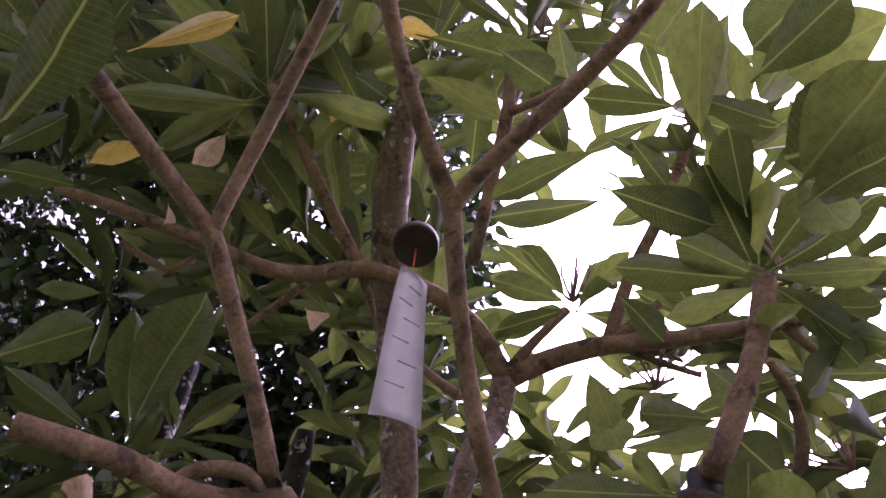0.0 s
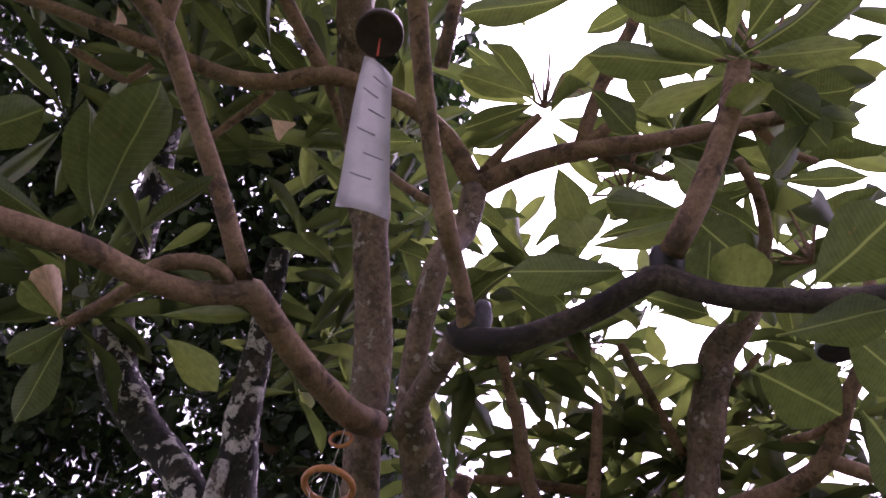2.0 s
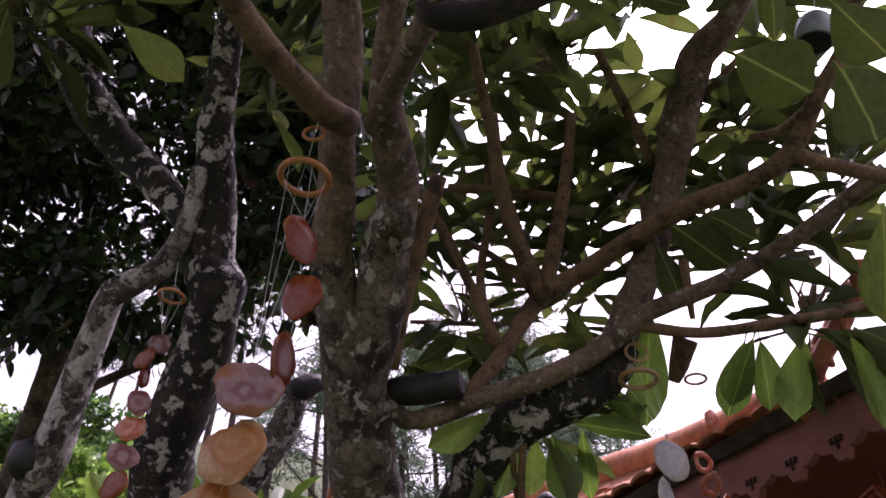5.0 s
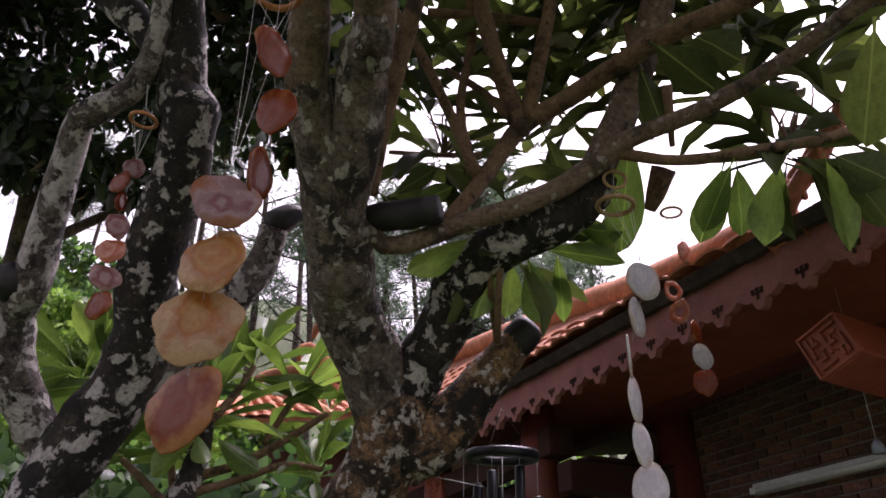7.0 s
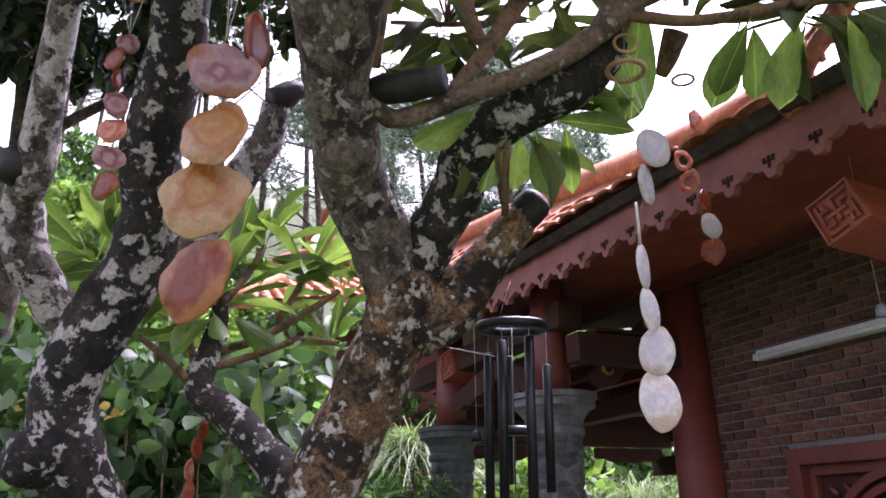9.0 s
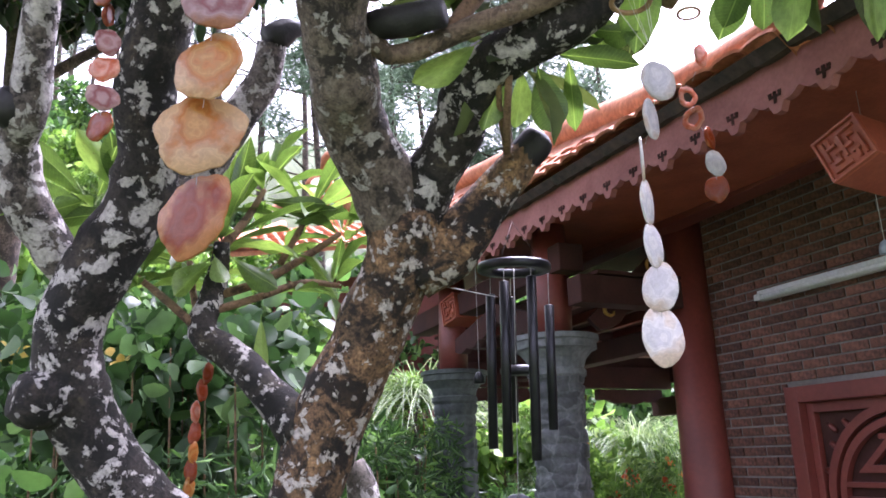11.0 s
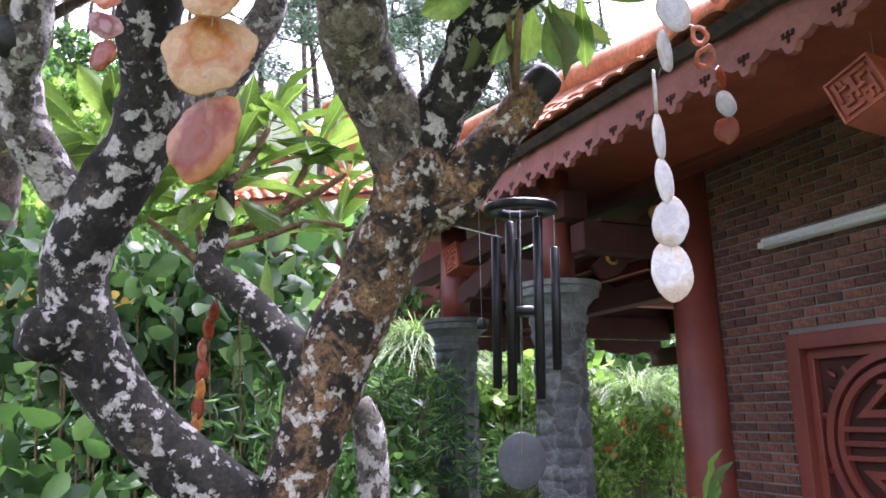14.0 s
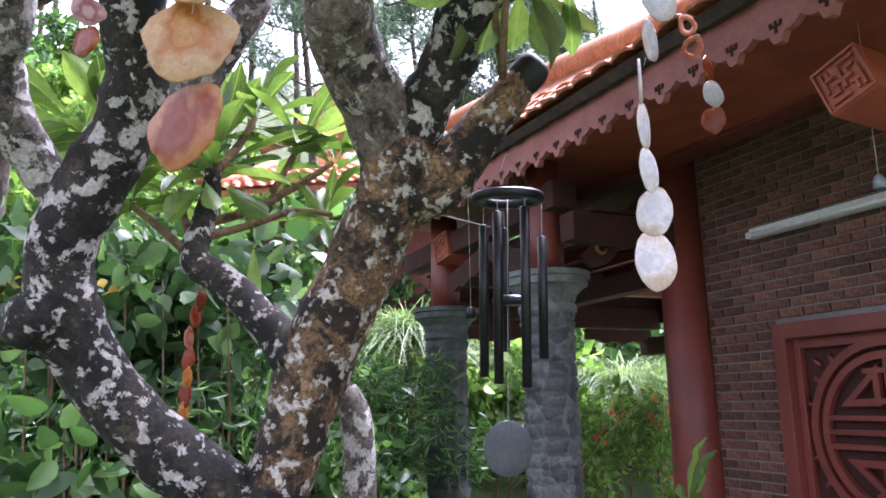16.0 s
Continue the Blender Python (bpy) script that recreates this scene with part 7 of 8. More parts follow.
            child("tile", tm, r, pose(q.x + (0.075 if j % 2 else 0), q.y, q.z + 0.004, tilt + rnd.uniform(-1.5, 4), rnd.uniform(-2, 2), rnd.uniform(-2, 2)))
    bm = bmesh.new()
    v = [bm.verts.new(q) for q in ((s0, EAVE_N, EAVE_Z), (s1 - 0.2, EAVE_N, EAVE_Z), (s1 - 0.2, n1, z1 - 0.05), (s0, n0, z0 - 0.05), (s0, EAVE_N, EAVE_Z - 0.02), (s1 - 0.2, EAVE_N, EAVE_Z - 0.02), (s1 - 0.2, n1 - 0.1, EAVE_Z - 0.02), (s0, n0 - 0.1, EAVE_Z - 0.02))]
    for q in ((0, 1, 2, 3), (0, 4, 5, 1), (1, 5, 6, 2), (2, 6, 7, 3), (3, 7, 4, 0), (7, 6, 5, 4)):
        bm.faces.new([v[k] for k in q])
    part("tile_bed", bm, TERRACOTTA, r)
    v, f = tube_data([(-1.88, 1.14, 3.07), (-1.40, 1.06, 3.14), (-0.82, 0.97, 3.26), (0.14, 0.82, 3.49), (2.75, 0.40, 4.07)], [0.08] * 5, 16, 0.12, 0.04)
    child("ridge", mesh_of("ridge", v, f, TERRACOTTA), r, None, "rounded terracotta ridge roll")
    for k in range(5):
        q = Vector([(-1.88, 1.14, 3.07), (-1.40, 1.06, 3.14), (-0.82, 0.97, 3.26), (0.14, 0.82, 3.49), (2.75, 0.40, 4.07)][0])
        pts = [q + Vector((-0.02 * k, 0.02 * k, 0.0)), q + Vector((-0.06 - 0.05 * k, 0.03, 0.09 + 0.02 * k)), q + Vector((-0.12 - 0.06 * k, 0.05, 0.06 + 0.05 * k)), q + Vector((-0.14 - 0.04 * k, 0.05, 0.0 + 0.04 * k))]
        v, f = tube_data(pts, [0.035, 0.03, 0.022, 0.01], 8, 0.03, 0.2)
        child("finial_curl", mesh_of("finial_curl", v, f, TERRACOTTA), r)
    # Board added behind the roof to stop light from the back
    part("gable_fill", box(-3.9, 2.45, -1.66, -1.6, 2.9, 3.4), SHADED_WOOD, r)


build_wall()
build_door()
build_frame()
porch_details()
build_roof()


def floors():
    f = housed("floor", "stone veranda floor of the house", "floor", "", "structure")
    part("slab", box(-4.0, 2.6, -2.2, 1.2, 0.0, 0.25, 0.01), PAVING, f)


floors()


def tube_lamp():
    t = housed("wall_lamp", "unlit white fluorescent tube fitting on the brick wall", "lamp")
    part("body", box(-1.68, -0.45, 0.02, 0.065, 2.415, 2.47, 0.006), WHITE_PLASTIC, t)
    part("tube", lathe([(0.013, 0), (0.013, 1.17)], 12), WHITE_PLASTIC, t, "", pose(-1.65, 0.085, 2.428, 0, 90, 0), True)
    for s in (-1.66, -0.49):
        part("end_cap", box(s - 0.012, s + 0.03, 0.065, 0.1, 2.412, 2.445, 0.004), WHITE_PLASTIC, t)


tube_lamp()


def bracket(s, n, z, size, turn, lean):
    """A square hanging bracket end carved with a key pattern."""
    m = HOUSE @ pose(s, n, z, 0, lean, turn)
    t = thing("carved_bracket", m, "red carved bracket block with a key pattern and gilt side", "bracket", "eave brackets")
    h = size / 2
    part("block", box(-h, h, -0.35, 0, -h, h, 0.008), ORANGE_WOOD, t)
    part("gilt_side", box(h, h + 0.012, -0.3, -0.05, -h * 0.8, h * 0.8, 0.004), GOLD, t, "gilt carved side")
    u = size / 11
    for x0, x1, z0, z1 in ((-5.4, 5.4, 4.8, 5.4), (-5.4, 5.4, -5.4, -4.8), (-5.4, -4.8, -4.8, 4.8), (4.8, 5.4, -4.8, 4.8), (-4, -3.3, -4, 1), (3.3, 4, -1, 4), (-4, 0.4, 3.3, 4), (-0.4, 4, -4, -3.3), (-0.4, 0.4, -2, 3.3), (-2.2, 2.2, -0.4, 0.4), (-3.3, -1.2, -2.2, -1.5), (1.2, 3.3, 1.5, 2.2),
                           (-2.6, -1.9, -4, -2.2), (1.9, 2.6, 2.2, 4), (-3.3, -1.6, 1.6, 2.3), (1.6, 3.3, -2.3, -1.6), (-1.8, -1.2, 0.4, 2.3), (1.2, 1.8, -2.3, -0.4)):
        part("key_strip", box(x0 * u, x1 * u, 0.0, 0.014, z0 * u, z1 * u, 0.002), ORANGE_WOOD, t)


bracket(-1.82, 1.0, 2.595, 0.17, 8, 20)
bracket(1.62, 0.95, 2.72, 0.2, 8, 12)


# ---- second roof behind ----
def back_roof():
    m = pose(-1.22, 8.55, 4.14, 0, 0, 172)
    t = thing("pavilion", m, "small pavilion with an orange tile roof behind the trees", "building")
    part("wall", box(-1.3, 1.3, -2.2, -1.2, -4.5, -0.1), RED_WOOD, t)
    part("roof", box(-1.6, 1.6, -2.4, -2.3, 0.8, 1.0), TERRACOTTA, t)
    tm = bpy.data.meshes["tile"]
    rnd = random.Random(2)
    bm = bmesh.new()
    v = [bm.verts.new(q) for q in ((-1.6, 0, 0), (1.6, 0, 0), (1.6, -2.3, 1.0), (-1.6, -2.3, 1.0), (-1.6, 0, -0.06), (1.6, 0, -0.06), (1.6, -2.3, 0.94), (-1.6, -2.3, 0.94))]
    for q in ((0, 1, 2, 3), (7, 6, 5, 4), (0, 4, 5, 1), (1, 5, 6, 2), (3, 2, 6, 7), (0, 3, 7, 4)):
        bm.faces.new([v[k] for k in q])
    part("roof", bm, TERRACOTTA, t)
    for j in range(13):
        for i in range(21):
            child("tile", tm, t, pose(-1.55 + 0.155 * i + (0.07 if j % 2 else 0), 0.04 - 0.16 * j, 0.01 + 0.16 * j * 0.435, -23.5 + rnd.uniform(-2, 2), rnd.uniform(-2, 2), 0))
    for s in (-1, 1):
        pts = [(s * 1.62, 0.1, 0.12), (s * 1.62, -0.8, 0.42), (s * 1.62, -1.6, 0.76), (s * 1.62, -2.3, 1.08)]
        v, f = tube_data(pts, [0.07] * 4, 12, 0.15, 0.05)
        child("verge_roll", mesh_of("verge_roll", v, f, TERRACOTTA), t)
    for k in range(4):
        x = 0.55 + 0.1 * k
        v, f = tube_data([(x, -2.3, 1.0), (x + 0.03, -2.3, 1.2), (x - 0.05 * (k - 1), -2.3, 1.33 - 0.05 * k), (x - 0.1 * (k - 1), -2.3, 1.38 - 0.06 * k)], [0.06, 0.05, 0.035, 0.01], 8, 0.05, 0.2)
        child("ridge_ornament", mesh_of("ridge_ornament", v, f, TERRACOTTA), t)

    inv = m.inverted()
    for pts, radii in (([(-1.063, 8.211, 4.432), (-1.026, 8.105, 4.735), (-1.154, 7.982, 4.997), (-1.310, 7.947, 5.021), (-1.380, 7.998, 4.872)], [0.11, 0.09, 0.08, 0.06, 0.02]), ([(-1.244, 8.208, 4.367), (-1.258, 8.109, 4.639), (-1.415, 8.028, 4.782), (-1.530, 8.031, 4.718), (-1.511, 8.080, 4.600)], [0.09, 0.08, 0.06, 0.05, 0.015]), ([(-1.987, 8.049, 4.398), (-1.738, 8.070, 4.500), (-1.426, 8.116, 4.543), (-1.048, 8.192, 4.494)], [0.05, 0.06, 0.07, 0.09])):
        v, f = tube_data([inv @ Vector(p) for p in pts], radii, 10, 0.05, 0.2)
        child("ridge_ornament", mesh_of("ridge_ornament", v, f, TERRACOTTA), t, None, "upturned terracotta ridge end")


back_roof()


# ---- hanging chimes ----
chime = thing("agate_chime", pose(-0.321, 1.089, 2.941), "wind chime of orange and pink agate slices under a wooden ring", "wind chime", "agate wind chimes")
rod(chime, (0.040, -0.107, 0.102), (0, 0, 0.054), 0.0012, STRING)
part("ring", torus(0.0238, 0.0045), RING_WOOD, chime, "", pose(0.021, -0.060, 0.081, 84, 4, 0), True)
part("ring", torus(0.0545, 0.0079), RING_WOOD, chime, "", pose(0.000, 0.000, 0.000, 0, 4, 20), True)
rod(chime, (0.051, 0.000, 0), (-0.023, -0.029, -0.495), 0.0006, STRING)
rod(chime, (0.051, 0.000, 0), (0, 0, 0.067), 0.0006, STRING)
rod(chime, (0.026, 0.045, 0), (0.034, -0.068, -0.189), 0.0006, STRING)
rod(chime, (0.026, 0.045, 0), (0, 0, 0.067), 0.0006, STRING)
rod(chime, (-0.026, 0.045, 0), (-0.023, -0.029, -0.495), 0.0006, STRING)
rod(chime, (-0.026, 0.045, 0), (0, 0, 0.067), 0.0006, STRING)
rod(chime, (-0.051, 0.000, 0), (0.034, -0.068, -0.189), 0.0006, STRING)
rod(chime, (-0.051, 0.000, 0), (0, 0, 0.067), 0.0006, STRING)
rod(chime, (-0.026, -0.045, 0), (-0.023, -0.029, -0.495), 0.0006, STRING)
rod(chime, (-0.026, -0.045, 0), (0, 0, 0.067), 0.0006, STRING)
rod(chime, (0.026, -0.045, 0), (0.034, -0.068, -0.189), 0.0006, STRING)
rod(chime, (0.026, -0.045, 0), (0, 0, 0.067), 0.0006, STRING)
part("agate_slice", slice_bm(0.0556, 0.0565, 0.006, 2890, 0.08, 0), AGATE_PINK, chime, "", pose(-0.023, -0.029, -0.553, 0, 2, 18), True)
part("agate_slice", slice_bm(0.0589, 0.0607, 0.006, 2884, 0.08, 0), AGATE_HONEY, chime, "", pose(-0.039, 0.004, -0.658, 0, -2, -14), True)
rod(chime, (-0.029, -0.016, -0.595), (-0.033, -0.009, -0.618), 0.0006, STRING)
part("agate_slice", slice_bm(0.0745, 0.0671, 0.006, 2872, 0.08, 0), AGATE_HONEY, chime, "", pose(-0.057, 0.037, -0.762, 0, 5, 10), True)
rod(chime, (-0.046, 0.017, -0.700), (-0.050, 0.024, -0.722), 0.0006, STRING)
part("agate_slice", slice_bm(0.0740, 0.0715, 0.006, 2910, 0.08, 0), AGATE_ORANGE, chime, "", pose(-0.070, 0.072, -0.894, 0, 1, -24), True)
rod(chime, (-0.062, 0.051, -0.815), (-0.065, 0.059, -0.844), 0.0006, STRING)
part("agate_slice", slice_bm(0.0440, 0.0515, 0.006, 3480, 0.08, 0), AGATE_ORANGE, chime, "", pose(0.034, -0.068, -0.241, 0, -3, 50), True)
part("agate_slice", slice_bm(0.0467, 0.0502, 0.006, 3626, 0.08, 0), AGATE_ORANGE, chime, "", pose(0.044, -0.026, -0.349, 0, 4, -20), True)
rod(chime, (0.038, -0.051, -0.284), (0.040, -0.042, -0.308), 0.0006, STRING)
part("agate_slice", slice_bm(0.0436, 0.0594, 0.006, 3535, 0.08, 0), AGATE_ORANGE, chime, "", pose(0.021, 0.007, -0.471, 0, 0, 76), True)
rod(chime, (0.035, -0.013, -0.398), (0.030, -0.006, -0.425), 0.0006, STRING)
chime = thing("agate_chime", pose(-0.732, 1.494, 2.902), "small wind chime of orange agate slices under a ring", "wind chime", "agate wind chimes")
rod(chime, (-0.014, 0.004, 0.122), (0, 0, 0.033), 0.0012, STRING)
part("ring", torus(0.0330, 0.0048), RING_WOOD, chime, "", pose(0.000, 0.000, 0.000, 0, 4, 0), True)
rod(chime, (0.031, 0.000, 0), (-0.011, 0.034, -0.100), 0.0006, STRING)
rod(chime, (0.031, 0.000, 0), (0, 0, 0.040), 0.0006, STRING)
rod(chime, (0.016, 0.027, 0), (-0.011, 0.034, -0.100), 0.0006, STRING)
rod(chime, (0.016, 0.027, 0), (0, 0, 0.040), 0.0006, STRING)
rod(chime, (-0.016, 0.027, 0), (-0.011, 0.034, -0.100), 0.0006, STRING)
rod(chime, (-0.016, 0.027, 0), (0, 0, 0.040), 0.0006, STRING)
rod(chime, (-0.031, 0.000, 0), (-0.011, 0.034, -0.100), 0.0006, STRING)
rod(chime, (-0.031, 0.000, 0), (0, 0, 0.040), 0.0006, STRING)
rod(chime, (-0.016, -0.027, 0), (-0.011, 0.034, -0.100), 0.0006, STRING)
rod(chime, (-0.016, -0.027, 0), (0, 0, 0.040), 0.0006, STRING)
rod(chime, (0.016, -0.027, 0), (-0.011, 0.034, -0.100), 0.0006, STRING)
rod(chime, (0.016, -0.027, 0), (0, 0, 0.040), 0.0006, STRING)
part("agate_slice", slice_bm(0.0297, 0.0261, 0.006, 1964, 0.08, 0), AGATE_PINK, chime, "", pose(-0.011, 0.034, -0.127, 0, 2, 10), True)
part("agate_slice", slice_bm(0.0311, 0.0290, 0.006, 1814, 0.08, 0), AGATE_ORANGE, chime, "", pose(-0.039, 0.036, -0.169, 0, -2, -20), True)
rod(chime, (-0.022, 0.035, -0.144), (-0.028, 0.035, -0.153), 0.0006, STRING)
part("agate_slice", slice_bm(0.0212, 0.0288, 0.006, 1861, 0.08, 0), AGATE_ORANGE, chime, "", pose(-0.034, 0.054, -0.213, 0, 5, 78), True)
rod(chime, (-0.037, 0.043, -0.187), (-0.036, 0.047, -0.196), 0.0006, STRING)
part("agate_slice", slice_bm(0.0277, 0.0362, 0.006, 1863, 0.08, 0), AGATE_PINK, chime, "", pose(-0.038, 0.075, -0.273, 0, 1, 25), True)
rod(chime, (-0.036, 0.062, -0.237), (-0.036, 0.067, -0.250), 0.0006, STRING)
part("agate_slice", slice_bm(0.0353, 0.0346, 0.006, 1823, 0.08, 0), AGATE_RED, chime, "", pose(-0.048, 0.092, -0.335, 0, -3, 0), True)
rod(chime, (-0.042, 0.082, -0.298), (-0.044, 0.086, -0.311), 0.0006, STRING)
part("agate_slice", slice_bm(0.0366, 0.0344, 0.006, 1800, 0.08, 0), AGATE_PINK, chime, "", pose(-0.055, 0.110, -0.400, 0, 4, 20), True)
rod(chime, (-0.051, 0.099, -0.361), (-0.052, 0.103, -0.375), 0.0006, STRING)
part("agate_slice", slice_bm(0.0395, 0.0402, 0.006, 1765, 0.08, 0), AGATE_ORANGE, chime, "", pose(-0.062, 0.125, -0.467, 0, 0, -25), True)
rod(chime, (-0.058, 0.116, -0.427), (-0.059, 0.119, -0.442), 0.0006, STRING)
chime = thing("agate_chime", pose(0.499, 1.620, 2.733), "wind chime of white agate slices under two wooden rings", "wind chime", "agate wind chimes")
rod(chime, (0.009, 0.001, 0.144), (0, 0, 0.047), 0.0012, STRING)
part("ring", torus(0.0293, 0.0045), RING_PALE, chime, "", pose(0.003, -0.013, 0.074, 84, 4, 0), True)
part("ring", torus(0.0467, 0.0067), RING_PALE, chime, "", pose(0.000, 0.000, 0.000, 0, 4, 20), True)
rod(chime, (0.044, 0.000, 0), (0.032, -0.047, -0.192), 0.0006, STRING)
rod(chime, (0.044, 0.000, 0), (0, 0, 0.057), 0.0006, STRING)
rod(chime, (0.022, 0.038, 0), (0.032, -0.047, -0.192), 0.0006, STRING)
rod(chime, (0.022, 0.038, 0), (0, 0, 0.057), 0.0006, STRING)
rod(chime, (-0.022, 0.038, 0), (0.032, -0.047, -0.192), 0.0006, STRING)
rod(chime, (-0.022, 0.038, 0), (0, 0, 0.057), 0.0006, STRING)
rod(chime, (-0.044, 0.000, 0), (0.032, -0.047, -0.192), 0.0006, STRING)
rod(chime, (-0.044, 0.000, 0), (0, 0, 0.057), 0.0006, STRING)
rod(chime, (-0.022, -0.038, 0), (0.032, -0.047, -0.192), 0.0006, STRING)
rod(chime, (-0.022, -0.038, 0), (0, 0, 0.057), 0.0006, STRING)
rod(chime, (0.022, -0.038, 0), (0.032, -0.047, -0.192), 0.0006, STRING)
rod(chime, (0.022, -0.038, 0), (0, 0, 0.057), 0.0006, STRING)
part("agate_slice", slice_bm(0.0438, 0.0512, 0.006, 8354, 0.035, 0), AGATE_WHITE, chime, "", pose(0.032, -0.047, -0.244, 0, 2, 15), True)
part("agate_slice", slice_bm(0.0362, 0.0493, 0.006, 8329, 0.035, 0), AGATE_WHITE, chime, "", pose(0.012, -0.023, -0.330, 0, -2, 48), True)
rod(chime, (0.024, -0.037, -0.278), (0.020, -0.032, -0.297), 0.0006, STRING)
part("agate_slice", slice_bm(0.0408, 0.0556, 0.006, 8292, 0.035, 0), AGATE_WHITE, chime, "", pose(-0.012, -0.001, -0.420, 0, 5, 76), True)
rod(chime, (0.002, -0.014, -0.366), (-0.003, -0.009, -0.386), 0.0006, STRING)
part("agate_slice", slice_bm(0.0416, 0.0566, 0.006, 8438, 0.035, 0), AGATE_WHITE, chime, "", pose(-0.004, 0.022, -0.519, 0, 1, 58), True)
rod(chime, (-0.009, 0.008, -0.460), (-0.007, 0.013, -0.481), 0.0006, STRING)
part("agate_slice", slice_bm(0.0384, 0.0523, 0.006, 8598, 0.035, 0), AGATE_WHITE, chime, "", pose(0.005, 0.038, -0.620, 0, -3, 45), True)
rod(chime, (-0.000, 0.028, -0.559), (0.002, 0.032, -0.582), 0.0006, STRING)
part("agate_slice", slice_bm(0.0424, 0.0563, 0.006, 8756, 0.035, 0), AGATE_WHITE, chime, "", pose(0.016, 0.057, -0.714, 0, 4, -22), True)
rod(chime, (0.009, 0.046, -0.658), (0.012, 0.050, -0.678), 0.0006, STRING)
part("agate_slice", slice_bm(0.0506, 0.0684, 0.006, 8886, 0.035, 0), AGATE_WHITE, chime, "", pose(0.016, 0.076, -0.825, 0, 0, 8), True)
rod(chime, (0.016, 0.065, -0.758), (0.016, 0.069, -0.783), 0.0006, STRING)
chime = thing("agate_chime", pose(0.864, 2.225, 3.082), "short wind chime of red and white agate slices under a ring", "wind chime", "agate wind chimes")
rod(chime, (0.001, -0.009, 0.109), (0, 0, 0.036), 0.0012, STRING)
part("ring", torus(0.0360, 0.0052), RING_PALE, chime, "", pose(0.000, 0.000, 0.000, 0, 4, 0), True)
rod(chime, (0.034, 0.000, 0), (0.013, -0.025, -0.131), 0.0006, STRING)
rod(chime, (0.034, 0.000, 0), (0, 0, 0.044), 0.0006, STRING)
rod(chime, (0.017, 0.029, 0), (0.013, -0.025, -0.131), 0.0006, STRING)
rod(chime, (0.017, 0.029, 0), (0, 0, 0.044), 0.0006, STRING)
rod(chime, (-0.017, 0.029, 0), (0.013, -0.025, -0.131), 0.0006, STRING)
rod(chime, (-0.017, 0.029, 0), (0, 0, 0.044), 0.0006, STRING)
rod(chime, (-0.034, 0.000, 0), (0.013, -0.025, -0.131), 0.0006, STRING)
rod(chime, (-0.034, 0.000, 0), (0, 0, 0.044), 0.0006, STRING)
rod(chime, (-0.017, -0.029, 0), (0.013, -0.025, -0.131), 0.0006, STRING)
rod(chime, (-0.017, -0.029, 0), (0, 0, 0.044), 0.0006, STRING)
rod(chime, (0.017, -0.029, 0), (0.013, -0.025, -0.131), 0.0006, STRING)
rod(chime, (0.017, -0.029, 0), (0, 0, 0.044), 0.0006, STRING)
part("agate_slice", slice_bm(0.0292, 0.0398, 0.006, 8823, 0.08, 0), AGATE_RED, chime, "", pose(0.013, -0.025, -0.172, 0, 2, 25), True)
part("agate_slice", slice_bm(0.0305, 0.0415, 0.006, 8741, 0.08, 0.5), AGATE_RED, chime, "", pose(-0.027, 0.030, -0.295, 0, -2, 10), True)
rod(chime, (-0.003, -0.003, -0.221), (-0.012, 0.009, -0.248), 0.0006, STRING)
part("agate_slice", slice_bm(0.0332, 0.0452, 0.006, 8855, 0.08, 0.5), AGATE_RED, chime, "", pose(-0.010, 0.046, -0.366, 0, 5, -30), True)
rod(chime, (-0.020, 0.036, -0.323), (-0.016, 0.040, -0.339), 0.0006, STRING)
part("agate_slice", slice_bm(0.0288, 0.0392, 0.006, 9085, 0.08, 0), AGATE_ORANGE, chime, "", pose(0.035, 0.049, -0.436, 0, 1, 40), True)
rod(chime, (0.008, 0.047, -0.394), (0.018, 0.048, -0.409), 0.0006, STRING)
part("agate_slice", slice_bm(0.0359, 0.0449, 0.006, 9206, 0.035, 0), AGATE_WHITE, chime, "", pose(0.050, 0.065, -0.519, 0, -3, 10), True)
rod(chime, (0.041, 0.055, -0.469), (0.044, 0.059, -0.487), 0.0006, STRING)
part("agate_slice", slice_bm(0.0359, 0.0488, 0.006, 9279, 0.08, 0), AGATE_ORANGE, chime, "", pose(0.055, 0.092, -0.599, 0, 4, -20), True)
rod(chime, (0.052, 0.076, -0.551), (0.053, 0.082, -0.569), 0.0006, STRING)
chime = thing("agate_chime", pose(-0.789, 2.494, 2.027), "narrow wind chime of long orange agate slices", "wind chime", "agate wind chimes")
rod(chime, (-0.003, 0.003, 0.039), (0, 0, 0.018), 0.0012, STRING)
part("ring", torus(0.0179, 0.0045), RING_WOOD, chime, "", pose(0.000, 0.000, 0.000, 0, 4, 0), True)
rod(chime, (0.017, 0.000, 0), (0.008, 0.004, -0.044), 0.0006, STRING)
rod(chime, (0.017, 0.000, 0), (0, 0, 0.022), 0.0006, STRING)
rod(chime, (0.008, 0.015, 0), (0.008, 0.004, -0.044), 0.0006, STRING)
rod(chime, (0.008, 0.015, 0), (0, 0, 0.022), 0.0006, STRING)
rod(chime, (-0.008, 0.015, 0), (0.008, 0.004, -0.044), 0.0006, STRING)
rod(chime, (-0.008, 0.015, 0), (0, 0, 0.022), 0.0006, STRING)
rod(chime, (-0.017, 0.000, 0), (0.008, 0.004, -0.044), 0.0006, STRING)
rod(chime, (-0.017, 0.000, 0), (0, 0, 0.022), 0.0006, STRING)
rod(chime, (-0.008, -0.015, 0), (0.008, 0.004, -0.044), 0.0006, STRING)
rod(chime, (-0.008, -0.015, 0), (0, 0, 0.022), 0.0006, STRING)
rod(chime, (0.008, -0.015, 0), (0.008, 0.004, -0.044), 0.0006, STRING)
